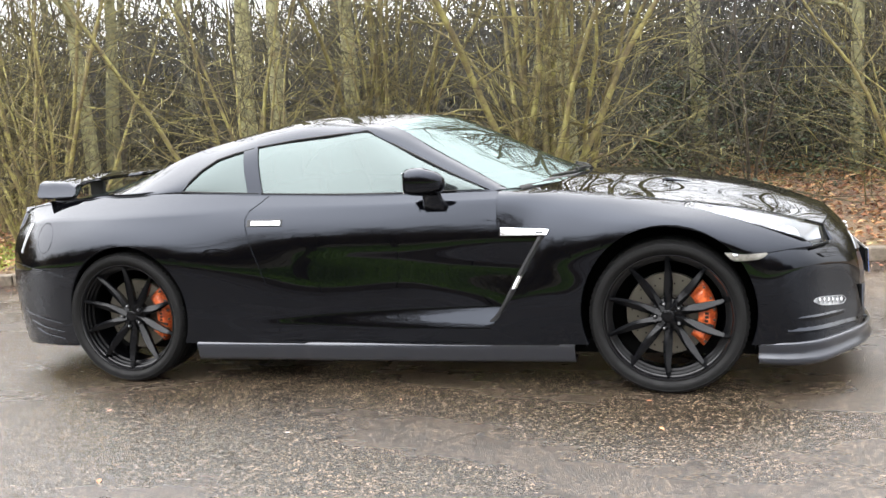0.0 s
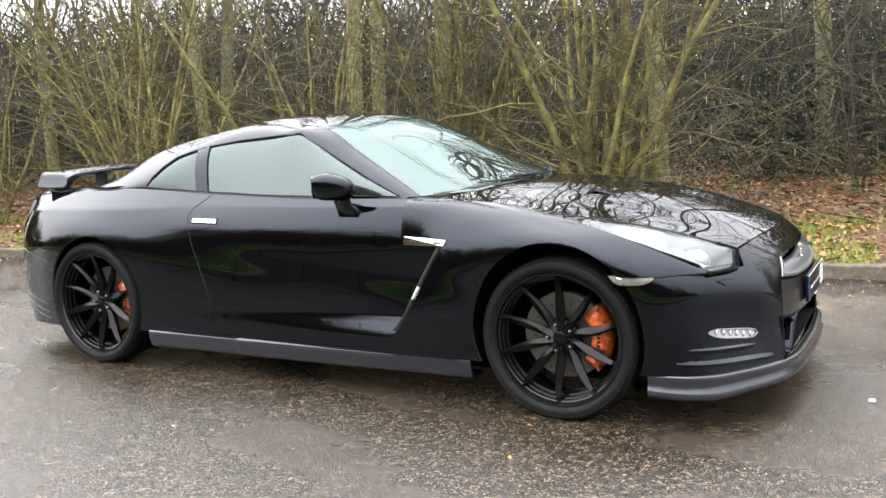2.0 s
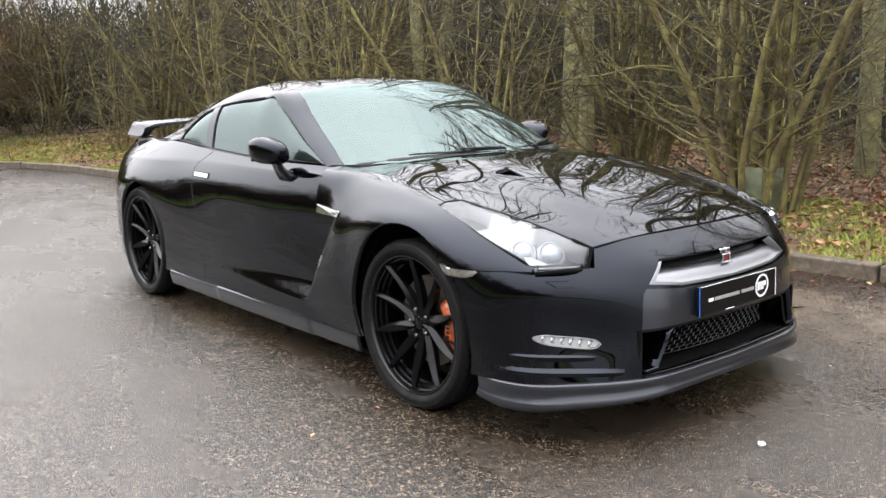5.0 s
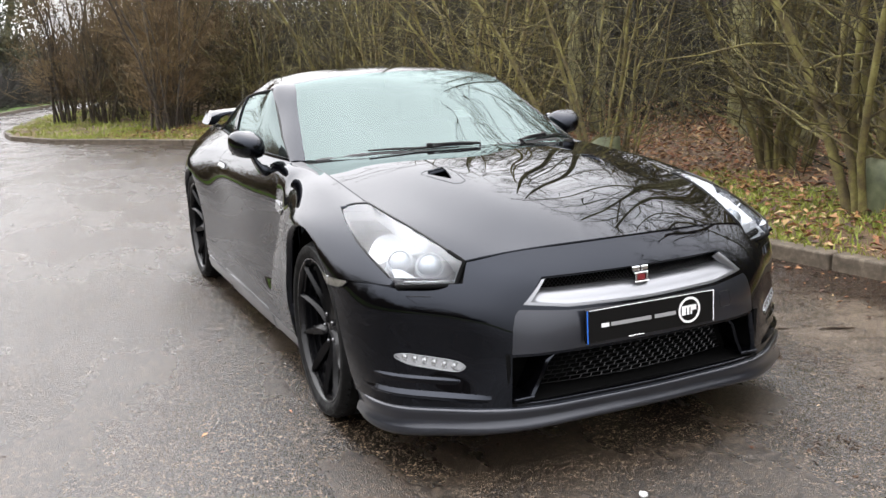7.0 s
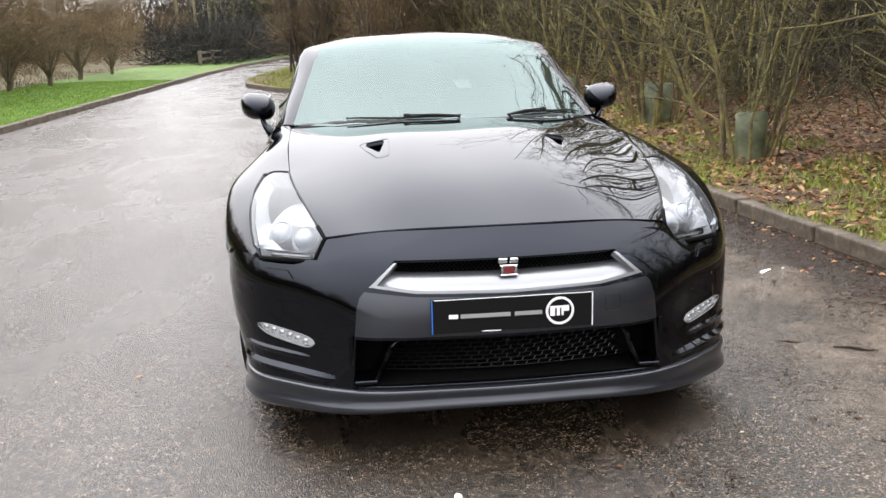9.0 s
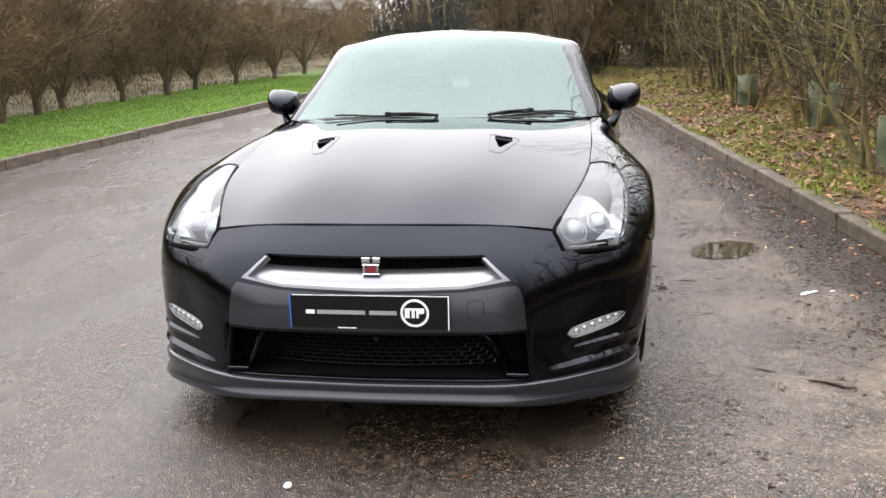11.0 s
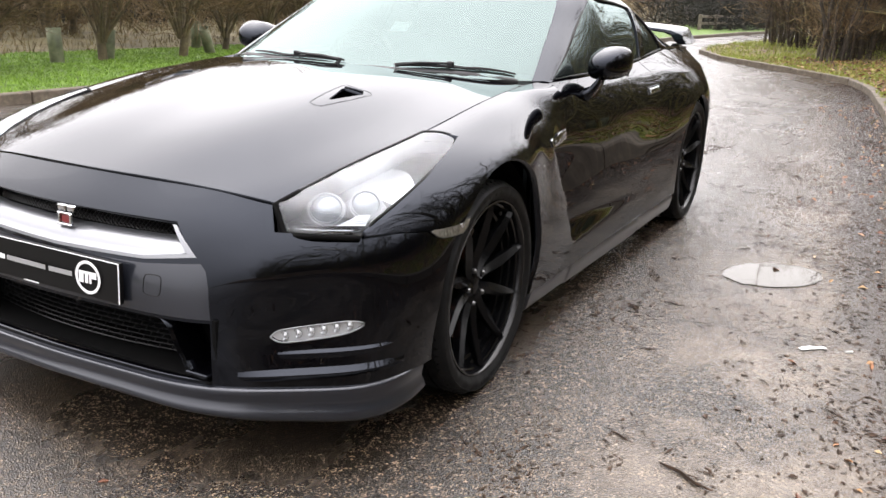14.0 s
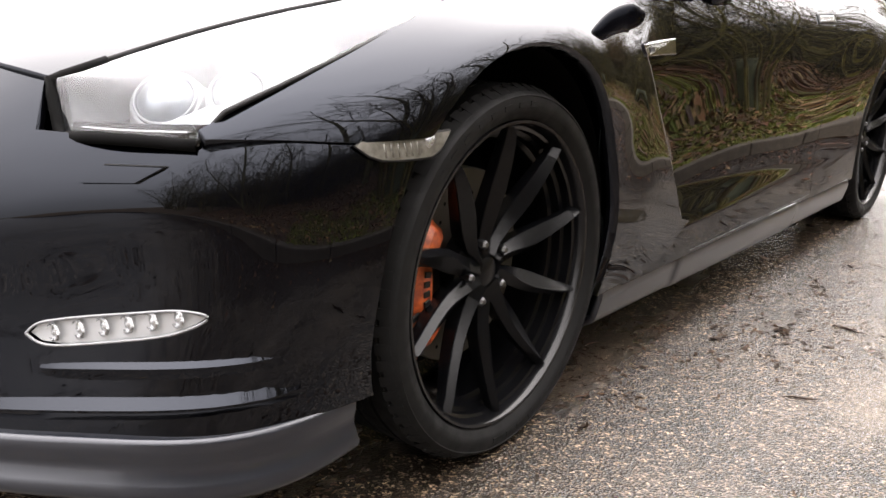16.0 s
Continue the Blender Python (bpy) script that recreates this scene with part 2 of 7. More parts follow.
# wet film: shiny in long shallow pools, duller on the drained crown
tc, mp, wet, wr = node(ASPHALT, "ShaderNodeTexCoord"), node(ASPHALT, "ShaderNodeMapping"), node(ASPHALT, "ShaderNodeTexNoise", Scale=1.0, Detail=7.0, Roughness=0.62), node(ASPHALT, "ShaderNodeMapRange", From_Min=0.36, From_Max=0.66, To_Min=0.18, To_Max=0.35)
mp.inputs["Scale"].default_value = (0.55, 1.3, 1.0)
wire(ASPHALT, tc, "Object", mp, "Vector")
wire(ASPHALT, mp, "Vector", wet, "Vector")
wire(ASPHALT, wet, "Fac", wr, "Value")
# the gutter side of the lay-by stays wetter
sxyz, gut, dry = node(ASPHALT, "ShaderNodeSeparateXYZ"), node(ASPHALT, "ShaderNodeMapRange", From_Min=0.8, From_Max=1.6, To_Min=0.0, To_Max=0.13), node(ASPHALT, "ShaderNodeMath")
dry.operation = "SUBTRACT"
wire(ASPHALT, tc, "Object", sxyz, "Vector")
wire(ASPHALT, sxyz, "Y", gut, "Value")
wire(ASPHALT, wr, "Result", dry, 0)
wire(ASPHALT, gut, "Result", dry, 1)
wire(ASPHALT, dry, 0, shader(ASPHALT), "Roughness")
grit, lumps, bp1 = node(ASPHALT, "ShaderNodeTexVoronoi", Scale=205.0), node(ASPHALT, "ShaderNodeTexNoise", Scale=34.0, Detail=5.0), node(ASPHALT, "ShaderNodeBump", Strength=0.52, Distance=0.006)
bp2 = node(ASPHALT, "ShaderNodeBump", Strength=0.2, Distance=0.01)
wire(ASPHALT, tc, "Object", grit, "Vector")
wire(ASPHALT, tc, "Object", lumps, "Vector")
soften = node(ASPHALT, "ShaderNodeMapRange", From_Min=0.0, From_Max=1.0, To_Min=0.46, To_Max=0.34)
wire(ASPHALT, both_f, 0, soften, "Value")
wire(ASPHALT, soften, "Result", bp1, "Strength")
wire(ASPHALT, grit, "Distance", bp1, "Height")
wire(ASPHALT, lumps, "Fac", bp2, "Height")
wire(ASPHALT, bp1, "Normal", bp2, "Normal")
wire(ASPHALT, bp2, "Normal", shader(ASPHALT), "Normal")

KERB = material("worn_concrete", (0.2, 0.18, 0.16), 0.7)
mottle(KERB, ((0.040, 0.030, 0.018), (0.098, 0.076, 0.052), (0.19, 0.155, 0.11)), 14, 8, 0.7)
relief(KERB, 90, 0.5, 0.004)
SOIL = material("leafy_soil", (0.07, 0.05, 0.03), 0.9)
mottle(SOIL, ((0.035, 0.024, 0.014), (0.085, 0.055, 0.028), (0.14, 0.085, 0.04), (0.10, 0.10, 0.03)), 3.5, 10, 0.75)
relief(SOIL, 22, 0.9, 0.05, 8)
LAWN = material("lawn_turf", (0.06, 0.12, 0.015), 0.85)
mottle(LAWN, ((0.045, 0.085, 0.010), (0.080, 0.145, 0.014), (0.12, 0.20, 0.022)), 2.2, 9, 0.7)
relief(LAWN, 45, 0.9, 0.03, 6)
BLADE_GREEN = material("grass_blade", (0.10, 0.22, 0.02), 0.55)
BLADE_DULL = material("verge_grass_blade", (0.13, 0.17, 0.03), 0.6)
for m_, cs in ((BLADE_GREEN, ((0.080, 0.155, 0.010), (0.15, 0.275, 0.015), (0.21, 0.35, 0.03))), (BLADE_DULL, ((0.10, 0.15, 0.018), (0.235, 0.285, 0.032), (0.36, 0.33, 0.075)))):
    mottle(m_, cs, 5, 5, 0.7)
LEAF = material("fallen_leaf", (0.22, 0.11, 0.04), 0.6)
geo, lr = node(LEAF, "ShaderNodeNewGeometry"), node(LEAF, "ShaderNodeValToRGB")
wire(LEAF, geo, "Random Per Island", lr, "Fac")
for i, (at, c) in enumerate(((0.0, (0.045, 0.020, 0.011)), (0.3, (0.135, 0.048, 0.020)), (0.55, (0.25, 0.095, 0.033)), (0.8, (0.33, 0.175, 0.06)), (1.0, (0.42, 0.30, 0.15)))):
    e = lr.color_ramp.elements[i] if i < 2 else lr.color_ramp.elements.new(at)
    e.position, e.color = at, (*(v * 0.85 for v in c), 1)
wire(LEAF, lr, "Color", shader(LEAF), "Base Color")
DEBRIS = material("wet_leaf_debris", (0.035, 0.024, 0.017), 0.55, spec=0.12)
mottle(DEBRIS, ((0.012, 0.008, 0.0055), (0.034, 0.021, 0.013), (0.085, 0.043, 0.023)), 20, 3)


def bark(name, colours, scale=6.0):
    m = material(name, colours[0], 0.85)
    ramp_ = mottle(m, colours, scale, 7, 0.7)
    oi, hs = node(m, "ShaderNodeObjectInfo"), node(m, "ShaderNodeHueSaturation")
    mr = node(m, "ShaderNodeMapRange", To_Min=0.75, To_Max=1.25)
    wire(m, oi, "Random", mr, "Value")
    wire(m, mr, "Result", hs, "Value")
    wire(m, ramp_, "Color", hs, "Color")
    wire(m, hs, "Color", shader(m), "Base Color")
    relief(m, 60, 0.6, 0.006)
    return m


BARK = bark("mossy_hazel_bark", ((0.042, 0.030, 0.016), (0.108, 0.082, 0.034), (0.19, 0.165, 0.050), (0.31, 0.285, 0.095)))
BARK_GREY = bark("grey_trunk_bark", ((0.07, 0.064, 0.036), (0.165, 0.155, 0.075), (0.29, 0.275, 0.125)), 9)
SPRAY = bark("yellow_green_twig_bark", ((0.06, 0.048, 0.018), (0.15, 0.125, 0.038), (0.30, 0.275, 0.075)), 1.4)
TWIG = bark("olive_twig_bark", ((0.013, 0.010, 0.005), (0.040, 0.033, 0.012), (0.105, 0.094, 0.027)), 1.6)
TWIG_RED = bark("russet_twig_bark", ((0.055, 0.035, 0.018), (0.13, 0.085, 0.036), (0.21, 0.155, 0.062)), 2.0)
BARK_DARK = bark("dark_shrub_bark", ((0.022, 0.017, 0.012), (0.05, 0.038, 0.026), (0.085, 0.07, 0.045)), 7)
BARK_OCHRE = bark("ochre_shrub_bark", ((0.040, 0.030, 0.018), (0.095, 0.074, 0.040), (0.17, 0.14, 0.068)), 7)
# shade deep in the wood is put into this near-black stem colour
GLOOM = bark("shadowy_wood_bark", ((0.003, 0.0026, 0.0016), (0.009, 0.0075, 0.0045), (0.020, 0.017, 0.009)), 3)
IVY = material("olive_ivy_leaf", (0.06, 0.065, 0.025), 0.6)
mottle(IVY, ((0.02, 0.024, 0.010), (0.055, 0.058, 0.022), (0.10, 0.095, 0.04)), 0.7, 5)
# ivy leaf again, with the shade among the stems put into its colour
IVY_SHADED = material("dull_dark_ivy_leaf", (0.02, 0.022, 0.01), 0.6, spec=0.15)
mottle(IVY_SHADED, ((0.008, 0.009, 0.004), (0.022, 0.024, 0.010), (0.05, 0.045, 0.018)), 3, 5)
CATKIN = material("pale_catkin", (0.22, 0.20, 0.08), 0.7)
BRAMBLE = material("bramble_leaf", (0.05, 0.08, 0.03), 0.5, spec=0.2)
mottle(BRAMBLE, ((0.008, 0.015, 0.006), (0.024, 0.040, 0.013), (0.06, 0.075, 0.025)), 4, 4)
GUARD = material("green_tree_guard", (0.16, 0.22, 0.12), 0.6)
mottle(GUARD, ((0.05, 0.06, 0.03), (0.115, 0.13, 0.065), (0.21, 0.21, 0.125)), 6, 5)
ROUGH = material("straw_rough_grass", (0.14, 0.12, 0.05), 0.9)
mottle(ROUGH, ((0.025, 0.022, 0.008), (0.065, 0.052, 0.020), (0.115, 0.09, 0.035), (0.055, 0.06, 0.016)), 1.1, 10, 0.75)
relief(ROUGH, 14, 0.9, 0.06, 8)
STRAW = material("straw_grass_blade", (0.2, 0.17, 0.07), 0.7)
mottle(STRAW, ((0.045, 0.038, 0.012), (0.115, 0.09, 0.030), (0.20, 0.155, 0.06)), 3, 5)
TIMBER = material("weathered_timber", (0.16, 0.13, 0.10), 0.8)
mottle(TIMBER, ((0.08, 0.065, 0.05), (0.20, 0.17, 0.13)), 12, 6)
WATER = material("puddle_water", (0.045, 0.036, 0.024), 0.03, 0.0, 1.33)
relief(WATER, 14, 0.06, 0.01, 2)
PAPER = material("white_paper_scrap", (0.8, 0.8, 0.78), 0.6)
relief(PAPER, 60, 0.5, 0.004)

# ---- modelling helpers ----
from mathutils.bvhtree import BVHTree


def link(name, mesh, mat, parent=None, label="", smooth=True):
    ob = new(name, mesh)
    if mat and not mesh.materials:
        mesh.materials.append(mat)
    if smooth:
        for p in mesh.polygons:
            p.use_smooth = True
    if parent:
        ob.parent = parent
    return tagged(ob, label)


def part(name, bm, mat, parent=None, label="", smooth=False):
    """Links a bmesh as one mesh object under a thing or a part."""
    mesh = bpy.data.meshes.new(name)
    bmesh.ops.recalc_face_normals(bm, faces=bm.faces)
    bm.to_mesh(mesh)
    bm.free()
    return link(name, mesh, mat, parent, label, smooth)


def sharp(ob, degrees=35):
    """Smooth shading with sharp edges past an angle."""
    ob.data.set_sharp_from_angle(angle=radians(degrees))
    return ob


def box(size, at=(0, 0, 0), bevel=0.0, rot=None, segments=1):
    bm = bmesh.new()
    bmesh.ops.create_cube(bm, size=1, matrix=Matrix.Translation(at) @ (rot or Matrix()) @ Matrix.Diagonal((*size, 1)))
    if bevel:
        bmesh.ops.bevel(bm, geom=bm.edges[:], offset=bevel, segments=segments, affect="EDGES", profile=0.5)
    return bm


def joined(*bms):
    out = bmesh.new()
    for b in bms:
        mesh = bpy.data.meshes.new("tmp")
        b.to_mesh(mesh)
        b.free()
        out.from_mesh(mesh)
        bpy.data.meshes.remove(mesh)
    return out


def lathe(profile, axis="Y", steps=64, at=(0, 0, 0)):
    """Turns a profile of (radius, height along the axis) round that axis."""
    bm, rings = bmesh.new(), []
    for r, h in profile:
        ring = []
        for k in range(steps):
            a = 2 * math.pi * k / steps
            p = (r * math.cos(a), h, r * math.sin(a)) if axis == "Y" else (r * math.cos(a), r * math.sin(a), h) if axis == "Z" else (h, r * math.cos(a), r * math.sin(a))
            ring.append(bm.verts.new(Vector(p) + Vector(at)))
        rings.append(ring)
    for a, b in zip(rings, rings[1:]):
        for k in range(steps):
            bm.faces.new((a[k], a[(k + 1) % steps], b[(k + 1) % steps], b[k]))
    return bm


def tube(points, radii, sides=8, caps=True, bm=None, up=(0, 0, 1)):
    """A tube of changing radius along points."""
    bm = bm or bmesh.new()
    pts, rings = [Vector(p) for p in points], []
    radii = radii if hasattr(radii, "__len__") else [radii] * len(pts)
    for i, p in enumerate(pts):
        way = (pts[min(i + 1, len(pts) - 1)] - pts[max(i - 1, 0)]).normalized()
        side = way.cross(Vector(up))
        side = side.normalized() if side.length > 1e-3 else way.orthogonal().normalized()
        above = side.cross(way)
        rings.append([bm.verts.new(p + radii[i] * (math.cos(2 * math.pi * k / sides) * side + math.sin(2 * math.pi * k / sides) * above)) for k in range(sides)])
    for a, b in zip(rings, rings[1:]):
        for k in range(sides):
            bm.faces.new((a[k], a[(k + 1) % sides], b[(k + 1) % sides], b[k]))
    if caps:
        bm.faces.new(rings[0][::-1])
        bm.faces.new(rings[-1])
    return bm


def prism(outline, place, depth, bevel=0.0):
    """Extrudes a 2D outline; place(a, b, h) gives the point at height h."""
    bm = bmesh.new()
    low, high = [bm.verts.new(place(a, b, 0)) for a, b in outline], [bm.verts.new(place(a, b, depth)) for a, b in outline]
    bm.faces.new(low[::-1])
    bm.faces.new(high)
    n = len(outline)
    for i in range(n):
        bm.faces.new((low[i], low[(i + 1) % n], high[(i + 1) % n], high[i]))
    if bevel:
        bmesh.ops.bevel(bm, geom=[e for e in bm.edges if all(v in high for v in e.verts)], offset=bevel, segments=2, affect="EDGES", profile=0.5)
    return bm


def natural(ts, values, te):
    """Natural cubic spline through rows of values at ts, at te."""
    ts, values, te = np.asarray(ts, float), np.asarray(values, float), np.asarray(te, float)
    n = len(ts)
    if n == 2:
        f = ((te - ts[0]) / (ts[1] - ts[0]))[:, None]
        return values[0] * (1 - f) + values[1] * f
    h = np.diff(ts)
    a = np.zeros((n, n))
    rhs = np.zeros((n, values.shape[1]))
    a[0, 0] = a[-1, -1] = 1
    for i in range(1, n - 1):
        a[i, i - 1], a[i, i], a[i, i + 1] = h[i - 1], 2 * (h[i - 1] + h[i]), h[i]
        rhs[i] = 6 * ((values[i + 1] - values[i]) / h[i] - (values[i] - values[i - 1]) / h[i - 1])
    m = np.linalg.solve(a, rhs)
    k = np.clip(np.searchsorted(ts, te) - 1, 0, n - 2)
    hh, x0, x1 = h[k][:, None], (te - ts[k])[:, None], (ts[k + 1] - te)[:, None]
    return m[k] * x1**3 / (6 * hh) + m[k + 1] * x0**3 / (6 * hh) + (values[k] / hh - m[k] * hh / 6) * x1 + (values[k + 1] / hh - m[k + 1] * hh / 6) * x0


def kinked(ts, values, kinks, te):
    cuts = [0, *kinks, len(ts) - 1]
    out = np.zeros((len(te), np.asarray(values).shape[1]))
    for a, b in zip(cuts, cuts[1:]):
        pick = (te >= ts[a] - 1e-5) & (te <= ts[b] + 1e-5)
        if pick.any():
            out[pick] = natural(ts[a:b + 1], np.asarray(values)[a:b + 1], te[pick])
    return out


class Patch:
    """A smooth skin through feature lines; every line has as many stations as the others."""

    def __init__(self, lines, step=0.02, ukinks=(), vkinks=()):
        p = np.asarray(lines, float)
        du = np.linalg.norm(np.diff(p, axis=1), axis=2).mean(0)
        dv = np.linalg.norm(np.diff(p, axis=0), axis=2).mean(1)
        self.tu, self.tv = np.concatenate([[0], np.cumsum(du)]), np.concatenate([[0], np.cumsum(dv)])
        ue = np.unique(np.concatenate([np.linspace(a, b, max(2, int((b - a) / step) + 2)) for a, b in zip(self.tu, self.tu[1:])]).round(6))
        ve = np.unique(np.concatenate([np.linspace(a, b, max(2, int((b - a) / step) + 2)) for a, b in zip(self.tv, self.tv[1:])]).round(6))
        along = np.stack([kinked(self.tu, line, ukinks, ue) for line in p])
        self.grid = np.stack([kinked(self.tv, along[:, j], vkinks, ve) for j in range(len(ue))], 1)
        self.ue, self.ve = ue, ve
        gu, gv = np.gradient(self.grid, axis=1), np.gradient(self.grid, axis=0)
        n = np.cross(gu, gv)
        n /= np.linalg.norm(n, axis=2, keepdims=True) + 1e-12
        centre = np.stack([np.clip(self.grid[..., 0], -1.6, 1.6), 0 * self.grid[..., 1], np.full(self.grid.shape[:2], 0.5)], -1)
        if ((self.grid - centre) * n).sum() < 0:
            n = -n
        self.normals = n

    def bm(self, u=(None, None), v=(None, None), lift=0.0):
        """The skin between two stations and two lines, as a bmesh, with a bvh for its normals."""
        ul, uh = (self.tu[0] if u[0] is None else self.tu[u[0]]), (self.tu[-1] if u[1] is None else self.tu[u[1]])
        vl, vh = (self.tv[0] if v[0] is None else self.tv[v[0]]), (self.tv[-1] if v[1] is None else self.tv[v[1]])
        iu, iv = np.where((self.ue >= ul - 1e-5) & (self.ue <= uh + 1e-5))[0], np.where((self.ve >= vl - 1e-5) & (self.ve <= vh + 1e-5))[0]
        b = bmesh.new()
        at = [[b.verts.new(self.grid[i, j] + lift * self.normals[i, j]) for j in iu] for i in iv]
        for a, c in zip(at, at[1:]):
            for k in range(len(iu) - 1):
                b.faces.new((a[k], a[k + 1], c[k + 1], c[k]))
        return b

    def skin(self):
        if not hasattr(self, "tree"):
            g, n = self.grid, self.grid.shape[1]
            faces = [(i * n + j, i * n + j + 1, (i + 1) * n + j + 1, (i + 1) * n + j) for i in range(g.shape[0] - 1) for j in range(n - 1)]
            self.tree = BVHTree.FromPolygons([Vector(q) for q in g.reshape(-1, 3)], faces)
            self.cols = n
        return self.tree

    def normal(self, p):
        at, _, face, _ = self.skin().find_nearest(p)
        i, j = divmod(face, self.cols - 1)
        g, nn = self.grid, self.normals
        a, bu, bv = Vector(g[i, j]), Vector(g[i, j + 1]) - Vector(g[i, j]), Vector(g[i + 1, j]) - Vector(g[i, j])
        d = at - a
        m11, m12, m22 = bu.dot(bu), bu.dot(bv), bv.dot(bv)
        det = m11 * m22 - m12 * m12 or 1e-12
        s, t = (d.dot(bu) * m22 - d.dot(bv) * m12) / det, (d.dot(bv) * m11 - d.dot(bu) * m12) / det
        s, t = min(max(s, 0), 1), min(max(t, 0), 1)
        n = nn[i, j] * (1 - s) * (1 - t) + nn[i, j + 1] * s * (1 - t) + nn[i + 1, j] * (1 - s) * t + nn[i + 1, j + 1] * s * t
        return Vector(n).normalized()

    def drop(self, p, way):
        """Where a ray from p along way meets the skin."""
        hit = self.skin().ray_cast(Vector(p), Vector(way))
        if hit[0]:
            return hit[0]
        p, way = Vector(p), Vector(way)
        return min((Vector(q) for q in self.grid.reshape(-1, 3)), key=lambda q: (q - p - way * (q - p).dot(way)).length)


def flat(axis):
    """Two coordinates across an axis of projection."""
    d = Vector(axis).normalized()
    e = Vector((0, 0, 1)) if abs(d.z) < 0.9 else Vector((1, 0, 0))
    s = d.cross(e).normalized()
    return lambda p: (Vector(p).dot(s), Vector(p).dot(s.cross(d)))


def inside(q, poly):
    x, y = q
    odd = False
    for (ax, ay), (bx, by) in zip(poly, poly[1:] + poly[:1]):
        if (ay > y) != (by > y) and x < (bx - ax) * (y - ay) / (by - ay) + ax:
            odd = not odd
    return odd


def cut(bm, outline, axis, keep_inside=False):
    """Cuts a skin along an outline of points, seen along axis, and drops what lies inside (or outside) it."""
    to2, d = flat(axis), Vector(axis).normalized()
    pts = [Vector(p) for p in outline]
    for a, b in zip(pts, pts[1:] + pts[:1]):
        a2, b2 = Vector(to2(a)), Vector(to2(b))
        length = (b2 - a2).length
        if length < 1e-5:
            continue
        e = (b2 - a2) / length
        near = []
        for f in bm.faces:
            c = Vector(to2(f.calc_center_median())) - a2
            r = max((Vector(to2(v.co)) - a2 - c).length for v in f.verts)
            if -r * 1.05 <= c.dot(e) <= length + r * 1.05 and abs(c.x * e.y - c.y * e.x) <= r * 1.05:
                near.append(f)
        if near:
            geom = {x for f in near for x in (*f.verts, *f.edges, f)}
            bmesh.ops.bisect_plane(bm, geom=list(geom), dist=1e-6, plane_co=a, plane_no=(b - a).cross(d).normalized())
    poly = [to2(p) for p in pts]
    gone = [f for f in bm.faces if inside(to2(f.calc_center_median()), poly) != keep_inside]
    bmesh.ops.delete(bm, geom=gone, context="FACES")
    return bm


def groove(bm, path, axis, width=0.005):
    """Cuts a shut line of a given width along a path."""
    d = Vector(axis).normalized()
    pts = [Vector(p) for p in path]
    left, right = [], []
    for i, p in enumerate(pts):
        way = (pts[min(i + 1, len(pts) - 1)] - pts[max(i - 1, 0)])
        side = way.cross(d).normalized() * width / 2
        left.append(p + side)
        right.append(p - side)
    return cut(bm, left + right[::-1], axis)


def panel(name, bm, patch, mat, parent=None, label="", edge=0.014, mirror=False):
    """Links a cut skin with the normals of its patch; its free edges are folded inwards."""
    bm.normal_update()
    bmesh.ops.triangulate(bm, faces=[f for f in bm.faces if len(f.verts) > 4])
    bm.verts.index_update()
    verts = [v.co.copy() for v in bm.verts]
    norms = [patch.normal(v) for v in verts]
    faces = []
    for f in bm.faces:
        ids = [v.index for v in f.verts]
        if f.normal.dot(norms[ids[0]]) < 0:
            ids.reverse()
        faces.append(ids)
    if edge:
        for e in bm.edges:
            if len(e.link_faces) == 1:
                a, b = (v.index for v in e.verts)
                pa, pb = verts[a], verts[b]
                out = (pb - pa).cross(norms[a]).normalized()
                c = e.link_faces[0].calc_center_median()
                if out.dot(pa - c) < 0:
                    out = -out
                k = len(verts)
                verts += [pa, pb, pb - edge * norms[b], pa - edge * norms[a]]
                norms += [(norms[a] + out).normalized(), (norms[b] + out).normalized(), out, out]
                fold = [k, k + 1, k + 2, k + 3]
                faces.append(fold if (pb - pa).cross(-norms[a]).dot(out) > 0 else fold[::-1])
    bm.free()
    if mirror:
        verts = [Vector((v.x, -v.y, v.z)) for v in verts]
        norms = [Vector((v.x, -v.y, v.z)) for v in norms]
        faces = [f[::-1] for f in faces]
    mesh = bpy.data.meshes.new(name)
    mesh.from_pydata(verts, [], faces)
    mesh.update()
    ob = link(name, mesh, mat, parent, label)
    mesh.normals_split_custom_set_from_vertices(norms)
    return ob


def bezier(points, n=40):
    """Points along a smooth curve through the given ones."""
    p = np.asarray([q for i, q in enumerate(points) if i == 0 or (Vector(q) - Vector(points[i - 1])).length > 1e-5], float)
    t = np.concatenate([[0], np.cumsum(np.linalg.norm(np.diff(p, axis=0), axis=1))])
    return [Vector(q) for q in natural(t, p, np.linspace(0, t[-1], n))]

# ---- the car ----
car = tagged(new("car"), "glossy black low two-door coupe parked on wet asphalt", "car")
car.empty_display_size = 0.3
car.location.z = -0.027


def both(lines):
    """Lines from the middle outwards, completed by their mirror images."""
    return [[(x, -y, z) for x, y, z in line] for line in lines[:0:-1]] + list(lines)


